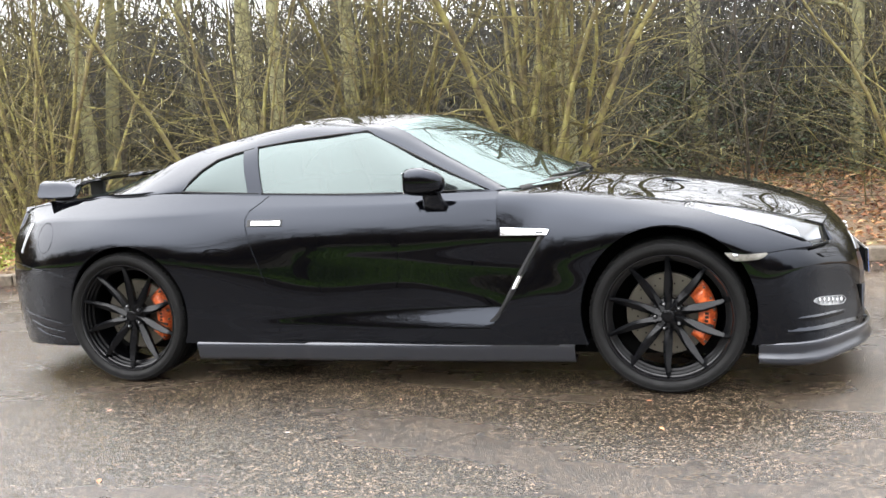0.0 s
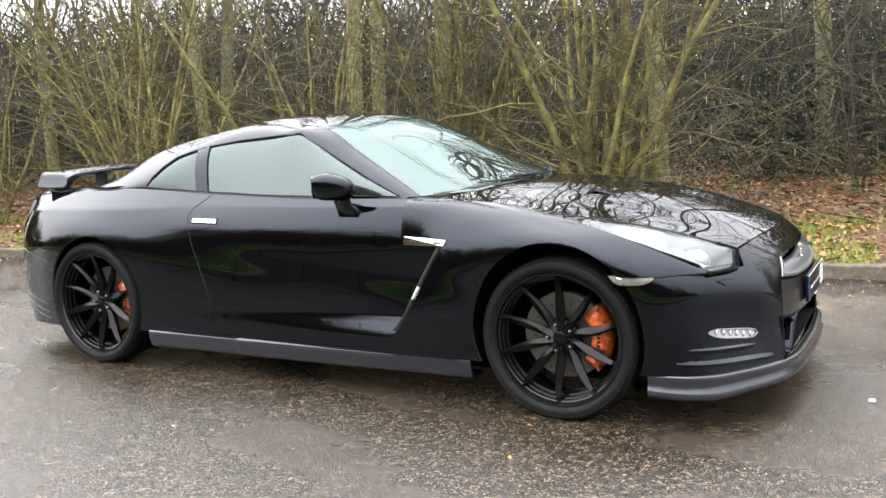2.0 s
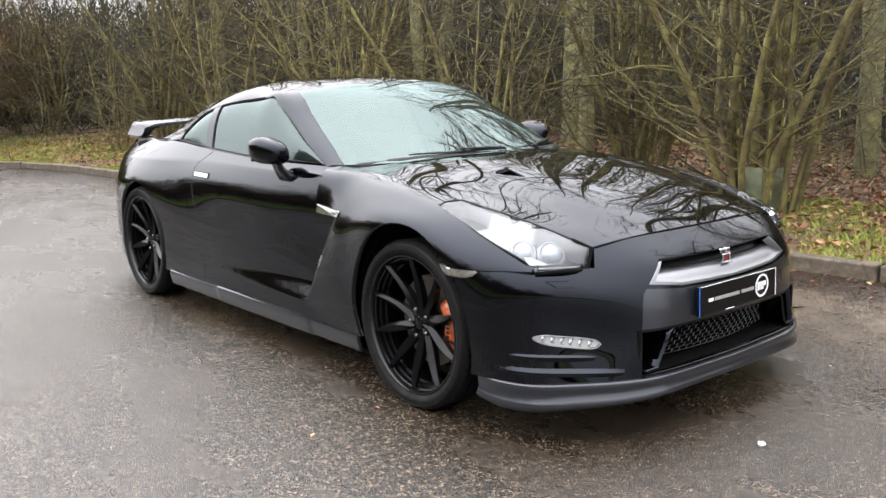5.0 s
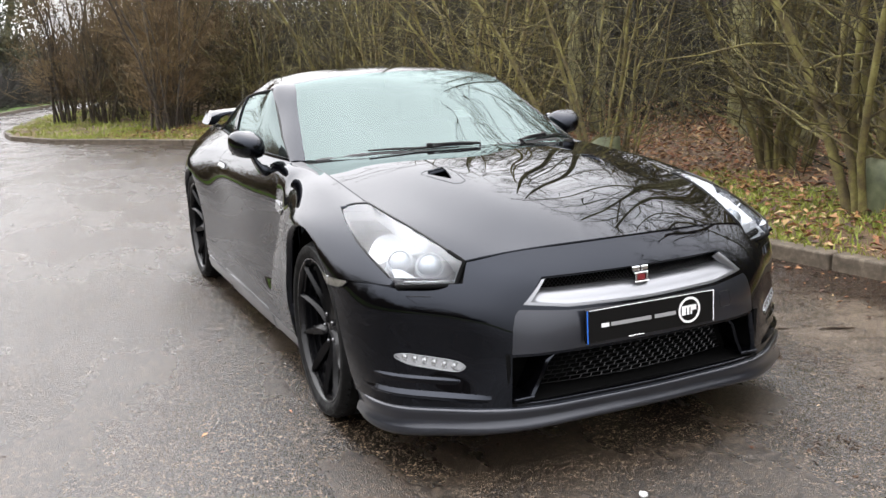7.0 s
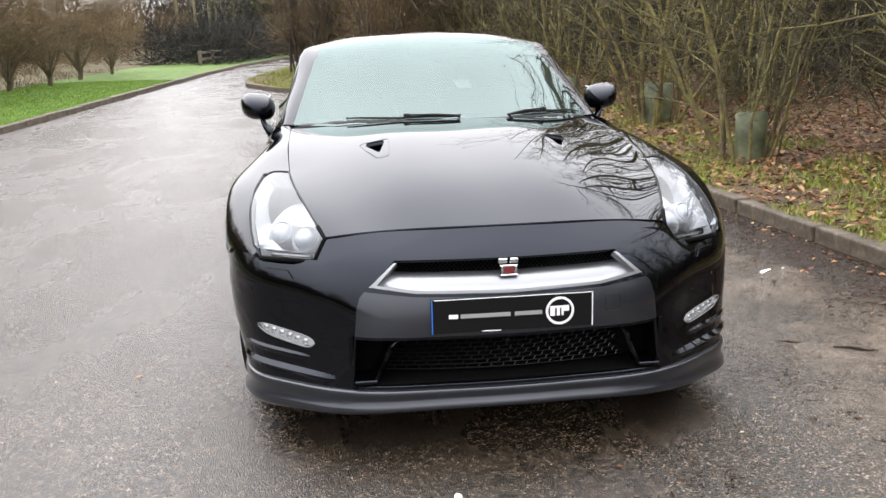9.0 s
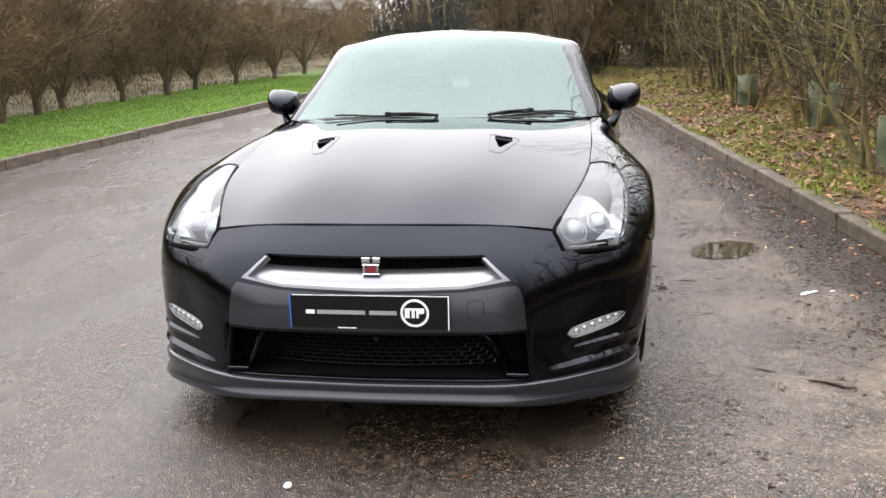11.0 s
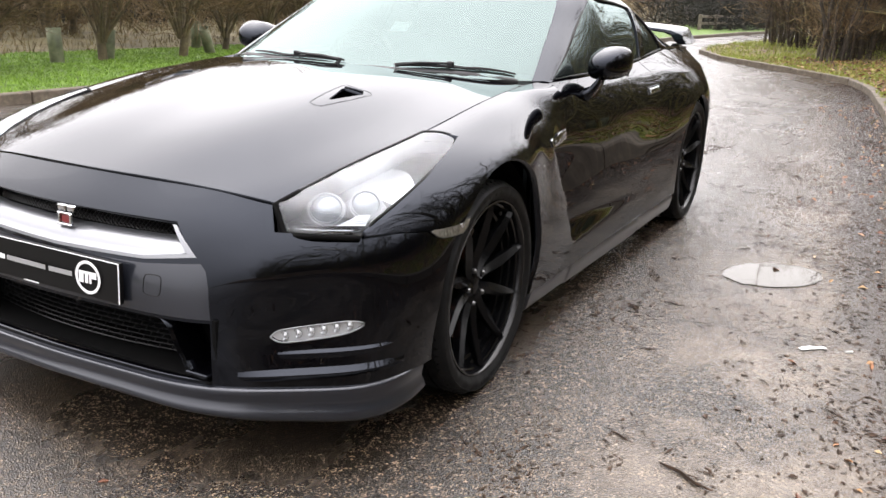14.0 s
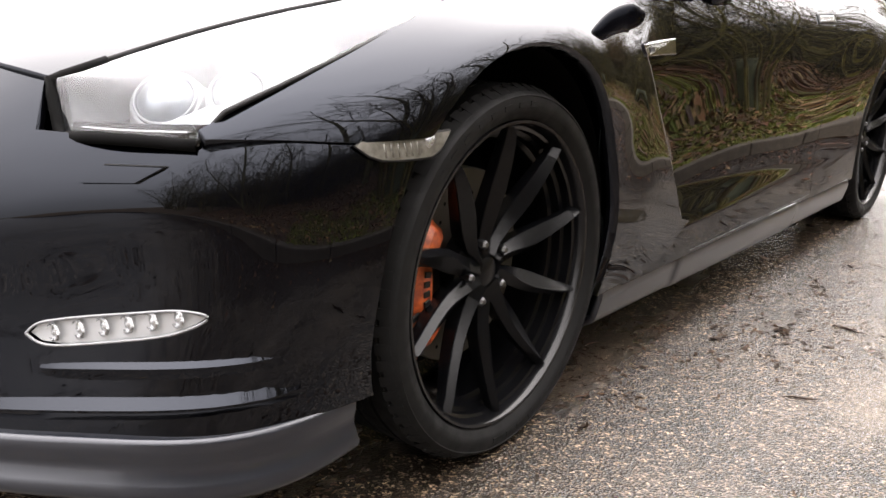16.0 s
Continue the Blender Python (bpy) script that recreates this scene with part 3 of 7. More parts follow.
# bonnet
HOOD = Patch(both([
    [(2.135, 0, 0.768), (1.95, 0, 0.838), (1.70, 0, 0.905), (1.40, 0, 0.957), (1.12, 0, 0.985), (0.93, 0, 0.992)],
    [(2.112, 0.30, 0.763), (1.93, 0.32, 0.832), (1.68, 0.34, 0.898), (1.40, 0.355, 0.947), (1.12, 0.36, 0.975), (0.905, 0.37, 0.982)],
    [(2.086, 0.46, 0.752), (1.90, 0.50, 0.805), (1.66, 0.53, 0.859), (1.42, 0.545, 0.901), (1.12, 0.55, 0.942), (0.855, 0.55, 0.967)],
    [(2.054, 0.574, 0.735), (1.85, 0.635, 0.797), (1.62, 0.687, 0.846), (1.44, 0.704, 0.874), (1.10, 0.716, 0.925), (0.766, 0.714, 0.952)],
]), 0.02)
hb = HOOD.bm()
for sy in (-1, 1):
    cut(hb, [(1.368, 0.332 * sy, 1), (1.366, 0.398 * sy, 1), (1.378, 0.406 * sy, 1), (1.490, 0.364 * sy, 1), (1.492, 0.354 * sy, 1), (1.38, 0.330 * sy, 1)], (0, 0, 1))
panel("bonnet", hb, HOOD, PAINT, car, "glossy black bonnet with two small vents")

# glasshouse: cowl, screen, roof, rear window, boot lid
ROOF = Patch(both([
    [(0.975, 0, 0.975), (0.70, 0, 1.095), (0.42, 0, 1.232), (0.13, 0, 1.335), (-0.15, 0, 1.366), (-0.45, 0, 1.371), (-0.85, 0, 1.318), (-1.20, 0, 1.232), (-1.55, 0, 1.118), (-1.82, 0, 1.035), (-2.0, 0, 0.995), (-2.2, 0, 0.968)],
    [(0.928, 0.33, 0.972), (0.645, 0.31, 1.09), (0.372, 0.285, 1.224), (0.106, 0.265, 1.327), (-0.16, 0.29, 1.354), (-0.45, 0.29, 1.358), (-0.85, 0.30, 1.298), (-1.20, 0.31, 1.212), (-1.55, 0.32, 1.095), (-1.82, 0.33, 1.02), (-2.0, 0.34, 0.99), (-2.2, 0.35, 0.966)],
    [(0.845, 0.54, 0.966), (0.568, 0.507, 1.084), (0.308, 0.466, 1.213), (0.073, 0.43, 1.312), (-0.17, 0.42, 1.342), (-0.45, 0.42, 1.346), (-0.85, 0.43, 1.275), (-1.20, 0.44, 1.19), (-1.55, 0.455, 1.068), (-1.82, 0.475, 1.005), (-2.0, 0.49, 0.985), (-2.2, 0.48, 0.963)],
    [(0.655, 0.708, 0.958), (0.44, 0.662, 1.076), (0.225, 0.614, 1.195), (0.03, 0.568, 1.292), (-0.20, 0.55, 1.318), (-0.45, 0.55, 1.321), (-0.85, 0.555, 1.262), (-1.20, 0.57, 1.172), (-1.55, 0.595, 1.03), (-1.82, 0.62, 0.992), (-2.0, 0.635, 0.978), (-2.2, 0.60, 0.955)],
]), 0.02)
SIDE = Patch([
    [(0.655, 0.708, 0.958), (0.44, 0.662, 1.076), (0.225, 0.614, 1.195), (0.03, 0.568, 1.292), (-0.20, 0.55, 1.318), (-0.45, 0.55, 1.321), (-0.85, 0.555, 1.262), (-1.20, 0.57, 1.172), (-1.55, 0.595, 1.03), (-1.82, 0.62, 0.992), (-2.0, 0.635, 0.978), (-2.2, 0.60, 0.955)],
    [(0.628, 0.742, 0.96), (0.40, 0.705, 1.076), (0.18, 0.662, 1.19), (-0.03, 0.622, 1.292), (-0.20, 0.61, 1.3), (-0.45, 0.608, 1.295), (-0.85, 0.62, 1.225), (-1.20, 0.642, 1.115), (-1.55, 0.66, 1.015), (-1.82, 0.665, 0.99), (-2.0, 0.665, 0.977), (-2.2, 0.61, 0.955)],
    [(0.612, 0.757, 0.957), (0.375, 0.738, 1.055), (0.14, 0.703, 1.165), (-0.055, 0.664, 1.275), (-0.20, 0.662, 1.262), (-0.45, 0.664, 1.245), (-0.85, 0.685, 1.17), (-1.20, 0.703, 1.06), (-1.55, 0.70, 1.006), (-1.82, 0.69, 0.988), (-2.0, 0.68, 0.974), (-2.2, 0.615, 0.948)],
    [(0.60, 0.766, 0.953), (0.36, 0.778, 0.955), (0.13, 0.787, 0.954), (-0.06, 0.789, 0.957), (-0.20, 0.787, 0.962), (-0.45, 0.782, 0.97), (-0.85, 0.766, 0.99), (-1.20, 0.748, 1.005), (-1.55, 0.727, 1), (-1.82, 0.706, 0.988), (-2.0, 0.688, 0.97), (-2.2, 0.62, 0.942)],
], 0.018)
panel("roof", ROOF.bm((3, 7)), ROOF, PAINT, car)
panel("windscreen", ROOF.bm((0, 3), lift=0.002), ROOF, SCREEN, car, "misted windscreen reflecting the sky", 0.0)
panel("rear_window", ROOF.bm((7, 9)), ROOF, SIDEGLASS, car, "tinted rear window", 0.0)
panel("boot_lid", ROOF.bm((9, 11)), ROOF, PAINT, car)
DOORWIN = [(-0.052, 0, 1.272), (0.14, 0, 1.172), (0.375, 0, 1.052), (0.575, 0, 0.962), (0.36, 0, 0.963), (0.10, 0, 0.963), (-0.2, 0, 0.969), (-0.61, 0, 0.986), (-0.665, 0, 1.222), (-0.45, 0, 1.246), (-0.22, 0, 1.262)]
QUARTER = [(-0.685, 0, 1.216), (-0.80, 0, 1.194), (-0.90, 0, 1.168), (-0.985, 0, 1.118), (-1.045, 0, 1.06), (-1.082, 0, 1.012), (-0.87, 0, 1.0), (-0.632, 0, 0.988)]
for sy in (-1, 1):
    m = sy < 0
    sb = SIDE.bm()
    cut(sb, DOORWIN, (0, 1, 0))
    cut(sb, QUARTER, (0, 1, 0))
    panel("roof_rail", sb, SIDE, PAINT, car, mirror=m)
    for nm, outline in (("door_window", DOORWIN), ("quarter_window", QUARTER)):
        gb = SIDE.bm(lift=-0.007)
        cut(gb, outline, (0, 1, 0), True)
        panel(nm, gb, SIDE, SIDEGLASS if nm == "door_window" else QUARTERGLASS, car, "tinted side window", 0.0, m)
        seal = [SIDE.drop((x, 1.2, z), (0, -1, 0)) - Vector((0, 0.003, 0)) for x, _, z in outline]
        sb2 = tube(seal + seal[:1], 0.006, 6, False)
        if m:
            bmesh.ops.scale(sb2, vec=(1, -1, 1), verts=sb2.verts)
        part("window_seal", sb2, GASKET, car, smooth=True)
    # dark post between the two panes
    gb = SIDE.bm(lift=0.0015)
    cut(gb, [(-0.607, 0, 0.985), (-0.690, 0, 0.990), (-0.742, 0, 1.207), (-0.662, 0, 1.223)], (0, 1, 0), True)
    panel("door_post", gb, SIDE, PAINT, car, edge=0.006, mirror=m)

# front wing
WING = Patch([
    [(2.06, 0.582, 0.725), (1.85, 0.640, 0.795), (1.62, 0.692, 0.844), (1.40, 0.709, 0.878), (1.15, 0.720, 0.918), (0.95, 0.7195, 0.938), (0.84, 0.7195, 0.946), (0.75, 0.719, 0.951), (0.60, 0.740, 0.958)],
    [(2.04, 0.70, 0.705), (1.83, 0.755, 0.785), (1.61, 0.782, 0.838), (1.40, 0.793, 0.872), (1.15, 0.795, 0.905), (0.95, 0.788, 0.918), (0.84, 0.787, 0.925), (0.75, 0.790, 0.935), (0.60, 0.794, 0.942)],
    [(2.0, 0.80, 0.680), (1.80, 0.855, 0.742), (1.60, 0.872, 0.803), (1.40, 0.882, 0.838), (1.15, 0.872, 0.86), (0.95, 0.851, 0.862), (0.84, 0.842, 0.864), (0.75, 0.835, 0.882), (0.60, 0.832, 0.892)],
    [(1.97, 0.835, 0.65), (1.78, 0.908, 0.685), (1.60, 0.935, 0.748), (1.40, 0.945, 0.79), (1.15, 0.930, 0.785), (0.95, 0.900, 0.76), (0.84, 0.884, 0.765), (0.75, 0.862, 0.78), (0.60, 0.8525, 0.78)],
    [(1.95, 0.85, 0.59), (1.77, 0.923, 0.60), (1.60, 0.940, 0.63), (1.40, 0.948, 0.64), (1.15, 0.940, 0.63), (0.95, 0.918, 0.60), (0.84, 0.910, 0.60), (0.74, 0.897, 0.60), (0.60, 0.878, 0.60)],
    [(1.94, 0.85, 0.45), (1.77, 0.92, 0.45), (1.60, 0.935, 0.45), (1.40, 0.94, 0.45), (1.15, 0.935, 0.45), (0.95, 0.925, 0.43), (0.84, 0.921, 0.43), (0.72, 0.914, 0.43), (0.56, 0.903, 0.43)],
    [(1.93, 0.845, 0.25), (1.77, 0.90, 0.25), (1.60, 0.92, 0.25), (1.40, 0.925, 0.25), (1.15, 0.915, 0.25), (0.95, 0.903, 0.25), (0.84, 0.902, 0.25), (0.72, 0.900, 0.25), (0.52, 0.895, 0.25)],
], 0.018)
# door and rear quarter
FLANK = Patch([
    [(0.90, 0.722, 0.942), (0.60, 0.766, 0.953), (0.20, 0.786, 0.953), (-0.30, 0.785, 0.965), (-0.75, 0.77, 0.985), (-1.10, 0.752, 1.004), (-1.39, 0.737, 1.004), (-1.70, 0.715, 0.995), (-1.95, 0.693, 0.975), (-2.10, 0.655, 0.955), (-2.19, 0.61, 0.94)],
    [(0.90, 0.79, 0.915), (0.60, 0.812, 0.917), (0.20, 0.826, 0.912), (-0.30, 0.832, 0.915), (-0.75, 0.838, 0.913), (-1.10, 0.862, 0.902), (-1.39, 0.868, 0.897), (-1.70, 0.845, 0.892), (-1.95, 0.79, 0.887), (-2.12, 0.705, 0.872), (-2.21, 0.645, 0.866)],
    [(0.90, 0.838, 0.80), (0.60, 0.848, 0.81), (0.20, 0.863, 0.82), (-0.30, 0.875, 0.83), (-0.75, 0.878, 0.845), (-1.10, 0.892, 0.85), (-1.39, 0.902, 0.85), (-1.70, 0.88, 0.84), (-1.95, 0.826, 0.815), (-2.13, 0.745, 0.8), (-2.23, 0.685, 0.79)],
    [(0.90, 0.845, 0.66), (0.60, 0.855, 0.66), (0.20, 0.876, 0.67), (-0.30, 0.892, 0.68), (-0.75, 0.912, 0.70), (-1.10, 0.938, 0.74), (-1.39, 0.948, 0.75), (-1.70, 0.928, 0.72), (-1.95, 0.868, 0.68), (-2.14, 0.78, 0.66), (-2.25, 0.70, 0.66)],
    [(0.90, 0.85, 0.50), (0.60, 0.862, 0.50), (0.20, 0.882, 0.50), (-0.30, 0.90, 0.50), (-0.75, 0.918, 0.50), (-1.10, 0.940, 0.52), (-1.39, 0.948, 0.52), (-1.70, 0.93, 0.50), (-1.95, 0.875, 0.50), (-2.15, 0.785, 0.50), (-2.26, 0.70, 0.50)],
    [(0.90, 0.86, 0.412), (0.60, 0.868, 0.412), (0.20, 0.884, 0.402), (-0.30, 0.903, 0.385), (-0.75, 0.918, 0.37), (-1.10, 0.938, 0.37), (-1.39, 0.945, 0.37), (-1.70, 0.928, 0.37), (-1.95, 0.875, 0.37), (-2.15, 0.785, 0.37), (-2.25, 0.70, 0.37)],
    [(0.90, 0.901, 0.330), (0.60, 0.903, 0.330), (0.20, 0.904, 0.333), (-0.30, 0.909, 0.340), (-0.75, 0.919, 0.33), (-1.10, 0.935, 0.33), (-1.39, 0.943, 0.33), (-1.70, 0.925, 0.33), (-1.95, 0.872, 0.33), (-2.14, 0.782, 0.33), (-2.24, 0.70, 0.33)],
    [(0.90, 0.90, 0.243), (0.60, 0.903, 0.243), (0.20, 0.907, 0.243), (-0.30, 0.913, 0.243), (-0.75, 0.921, 0.243), (-1.10, 0.925, 0.243), (-1.39, 0.93, 0.243), (-1.70, 0.905, 0.22), (-1.95, 0.855, 0.21), (-2.12, 0.775, 0.20), (-2.22, 0.70, 0.20)],
], 0.018, vkinks=(1, 5, 6))


def arc(cx, cz, rx, rz, a0, a1, n=36):
    return [(cx + rx * math.cos(radians(a0 + (a1 - a0) * i / n)), 0, cz + rz * math.sin(radians(a0 + (a1 - a0) * i / n))) for i in range(n + 1)]


ARCH_F = arc(1.385, 0.40, 0.380, 0.393, -60, 240)
ARCH_R = arc(-1.365, 0.395, 0.358, 0.362, -60, 240)
# rear edge of the wing: badge, then the slanting blade down to the sill
BLADE = [(0.625, 0, 0.80), (0.632, 0, 0.755), (0.858, 0, 0.755), (0.80, 0, 0.66), (0.71, 0, 0.50), (0.628, 0, 0.375), (0.60, 0, 0.347), (0.54, 0, 0.335), (0.52, 0, 0.22)]
# lamp outline on the skin: back inner, back outer, outer, lower outer, lower inner, inner front
LAMP = [(1.50, 0.705, 0.868), (1.452, 0.800, 0.853), (1.60, 0.830, 0.818), (1.79, 0.836, 0.760), (1.955, 0.816, 0.702), (1.985, 0.795, 0.662), (2.083, 0.596, 0.654), (2.062, 0.572, 0.735), (1.85, 0.638, 0.797), (1.65, 0.684, 0.842)]
LAMP_WAY = (0.62, 0.42, 0.66)
BUMPER = Patch(both([
    [(2.140, 0, 0.762), (2.205, 0, 0.695), (2.253, 0, 0.615), (2.283, 0, 0.52), (2.285, 0, 0.43), (2.285, 0, 0.35), (2.285, 0, 0.272)],
    [(2.120, 0.25, 0.757), (2.190, 0.25, 0.692), (2.243, 0.25, 0.612), (2.273, 0.25, 0.52), (2.275, 0.25, 0.43), (2.276, 0.25, 0.35), (2.277, 0.25, 0.272)],
    [(2.090, 0.45, 0.747), (2.158, 0.45, 0.686), (2.210, 0.45, 0.605), (2.234, 0.46, 0.52), (2.240, 0.47, 0.43), (2.245, 0.48, 0.35), (2.250, 0.48, 0.272)],
    [(2.060, 0.575, 0.728), (2.108, 0.575, 0.678), (2.160, 0.58, 0.60), (2.174, 0.585, 0.52), (2.172, 0.59, 0.43), (2.180, 0.595, 0.35), (2.192, 0.60, 0.270)],
    [(2.000, 0.70, 0.712), (2.034, 0.70, 0.670), (2.078, 0.70, 0.60), (2.086, 0.70, 0.52), (2.085, 0.705, 0.43), (2.095, 0.71, 0.35), (2.108, 0.715, 0.268)],
    [(1.940, 0.80, 0.692), (1.962, 0.805, 0.662), (1.989, 0.812, 0.60), (1.992, 0.815, 0.52), (1.992, 0.82, 0.43), (1.998, 0.822, 0.35), (2.008, 0.825, 0.262)],
    [(1.840, 0.880, 0.675), (1.850, 0.886, 0.652), (1.868, 0.89, 0.60), (1.875, 0.893, 0.52), (1.880, 0.890, 0.43), (1.885, 0.882, 0.35), (1.890, 0.870, 0.256)],
    [(1.58, 0.938, 0.668), (1.59, 0.941, 0.650), (1.62, 0.94, 0.60), (1.65, 0.938, 0.52), (1.68, 0.930, 0.43), (1.70, 0.910, 0.35), (1.71, 0.888, 0.250)],
]), 0.018)
# the seam between wing and bumper
SEAM = [(1.50, 0, 0.650), (1.62, 0, 0.6595), (1.70, 0, 0.6555), (1.80, 0, 0.656), (1.90, 0, 0.664), (1.98, 0, 0.668)]

bb = BUMPER.bm()
for sy in (-1, 1):
    cut(bb, [(x, y * sy, z) for x, y, z in LAMP], (LAMP_WAY[0], LAMP_WAY[1] * sy, LAMP_WAY[2]))
    # below the seam only, and in front of the arch
    cut(bb, [(x, 0.9 * sy, z - 0.002) for x, _, z in SEAM] + [(1.98, 0.9 * sy, 0.70), (1.95, 0.9 * sy, 0.80), (1.50, 0.9 * sy, 0.80)], (0, 1, 0))
cut(bb, [(x, 0.9, z) for x, _, z in ARCH_F], (0, 1, 0))
GRILLE = [(0, -0.362, 0.678), (0, 0.362, 0.678), (0, 0.398, 0.645), (0, 0.448, 0.600), (0, 0.30, 0.581), (0, 0, 0.574), (0, -0.30, 0.581), (0, -0.448, 0.600), (0, -0.398, 0.645)]
INTAKE = [(0, -0.498, 0.436), (0, 0.498, 0.436), (0, 0.510, 0.282), (0, -0.510, 0.282)]
CENTRE = [(0, -0.462, 0.587), (0, -0.30, 0.572), (0, 0, 0.565), (0, 0.30, 0.572), (0, 0.462, 0.587), (0, 0.478, 0.570), (0, 0.490, 0.530), (0, 0.498, 0.445), (0, -0.498, 0.445), (0, -0.490, 0.530), (0, -0.478, 0.570)]
FOG = [(0, 0.628, 0.402), (0, 0.640, 0.391), (0, 0.665, 0.387), (0, 0.720, 0.394), (0, 0.775, 0.404), (0, 0.800, 0.414), (0, 0.818, 0.430), (0, 0.795, 0.439), (0, 0.760, 0.437), (0, 0.700, 0.429), (0, 0.655, 0.421), (0, 0.636, 0.413)]
cut(bb, GRILLE, (1, 0, 0))
cut(bb, INTAKE, (1, 0, 0))
cut(bb, CENTRE, (1, 0, 0))
for sy in (-1, 1):
    cut(bb, [(x, y * sy, z) for x, y, z in FOG], (1, 0, 0))
bumper = panel("front_bumper", bb, BUMPER, PAINT, car, "glossy black front bumper", 0.02)
cb = BUMPER.bm()
cut(cb, CENTRE, (1, 0, 0), True)
panel("centre_panel", cb, BUMPER, GREY, bumper, "satin dark grey panel", 0.02)
SILVERBAR = [(0, -0.447, 0.602), (0, -0.30, 0.583), (0, 0, 0.576), (0, 0.30, 0.583), (0, 0.447, 0.602), (0, 0.366, 0.672), (0, 0.356, 0.672), (0, 0.422, 0.608), (0, 0.30, 0.591), (0, 0, 0.584), (0, -0.30, 0.591), (0, -0.422, 0.608), (0, -0.356, 0.672), (0, -0.366, 0.672)]
cb = BUMPER.bm(lift=0.003)
cut(cb, SILVERBAR, (1, 0, 0), True)
grille_bar = panel("grille_bar", cb, BUMPER, SILVER, bumper, "brushed silver grille surround", 0.03)
scoop, rows = bmesh.new(), []
for y in np.linspace(-0.425, 0.425, 61):
    low = float(np.interp(abs(y), (0, 0.30, 0.425), (0.583, 0.590, 0.607)))
    top = float(np.interp(abs(y), (0, 0.30, 0.392, 0.425), (0.626, 0.630, 0.634, 0.622)))
    edge = BUMPER.drop((3, y, low), (-1, 0, 0))
    rows.append([scoop.verts.new(edge + Vector((dx, 0, (top - low) * f))) for dx, f in ((0.001, 0.0), (-0.007, 0.06), (-0.016, 0.35), (-0.030, 0.72), (-0.048, 1.0), (-0.075, 1.06))])
for a, b in zip(rows, rows[1:]):
    for k in range(5):
        scoop.faces.new((a[k], b[k], b[k + 1], a[k + 1]))
part("grille_scoop", scoop, SILVER, grille_bar, "brushed silver scoop", True)

for sy in (-1, 1):
    m = sy < 0
    wb = WING.bm()
    cut(wb, LAMP, LAMP_WAY)
    cut(wb, [(x, 0, z + 0.002) for x, _, z in SEAM] + [(2.2, 0, 0.668), (2.2, 0, 0.1), (1.5, 0, 0.1)], (0, 1, 0))
    cut(wb, ARCH_F, (0, 1, 0))
    cut(wb, [(0.625, 0, 1.2), *BLADE, (0.3, 0, 0.2), (0.3, 0, 1.2)], (0, 1, 0))
    # forward of the lamp the bumper takes over
    cut(wb, [(2.053, 0.50, 0), (2.02, 0.70, 0), (1.99, 0.80, 0), (1.978, 0.90, 0), (1.975, 1.0, 0), (2.3, 1.0, 0), (2.3, 0.50, 0)], (0, 0, 1))
    panel("front_wing", wb, WING, PAINT, car, edge=0.03, mirror=m)
    fb = FLANK.bm()
    cut(fb, ARCH_R, (0, 1, 0))
    cut(fb, [(0.619, 0, 1.2), (0.622, 0, 0.78), (0.90, 0, 0.78), (0.9, 0, 1.2)], (0, 1, 0))
    door_gap = [(-0.548, 0, 0.99), (-0.60, 0, 0.945), (-0.652, 0, 0.905), (-0.668, 0, 0.87), (-0.662, 0, 0.83), (-0.625, 0, 0.72), (-0.585, 0, 0.62), (-0.545, 0, 0.50), (-0.515, 0, 0.40), (-0.505, 0, 0.31), (-0.50, 0, 0.255)]
    groove(fb, door_gap, (0, 1, 0), 0.005)
    groove(fb, [(-0.50, 0, 0.258), (-0.2, 0, 0.256), (0.2, 0, 0.254), (0.52, 0, 0.254)], (0, 1, 0), 0.005)
    groove(fb, [(-1.745, 0, 0.60), (-1.85, 0, 0.625), (-2.0, 0, 0.64), (-2.15, 0, 0.655), (-2.25, 0, 0.66)], (0, 1, 0), 0.006)
    cap = [(-1.895 + 0.062 * math.cos(a * math.pi / 14), 0, 0.80 + 0.078 * math.sin(a * math.pi / 14)) for a in range(-13, 15)]
    groove(fb, cap, (0, 1, 0), 0.004)
    for dz in (0.0, 0.05, 0.09):
        groove(fb, [(-1.80, 0, 0.345 - dz), (-1.95, 0, 0.365 - dz), (-2.13 + dz, 0, 0.395 - dz)], (0, 1, 0), 0.008)
    panel("flank", fb, FLANK, PAINT, car, "glossy black door and rear quarter", 0.03, m)


def flip(bm, sy):
    if sy < 0:
        bmesh.ops.scale(bm, vec=(1, -1, 1), verts=bm.verts)
    return bm


# headlamps
def lamp_skin(back, shrink):
    """The lens of a lamp, or a shell set back behind it."""
    inner = [(1.50, 0.705, 0.868), (1.65, 0.684, 0.842), (1.85, 0.638, 0.797), (2.056, 0.578, 0.732), (2.068, 0.616, 0.660)]
    mid = [(1.475, 0.757, 0.868), (1.63, 0.762, 0.842), (1.83, 0.748, 0.797), (2.022, 0.700, 0.733), (2.054, 0.697, 0.667)]
    outer = [(1.452, 0.800, 0.853), (1.60, 0.830, 0.818), (1.79, 0.836, 0.760), (1.955, 0.816, 0.702), (1.985, 0.795, 0.662)]
    way, mean = Vector(LAMP_WAY).normalized(), Vector((1.86, 0.72, 0.75))
    return Patch([[tuple(mean + (Vector(p) - mean) * shrink - way * back) for p in line] for line in (inner, mid, outer)], 0.02, ukinks=(3,))


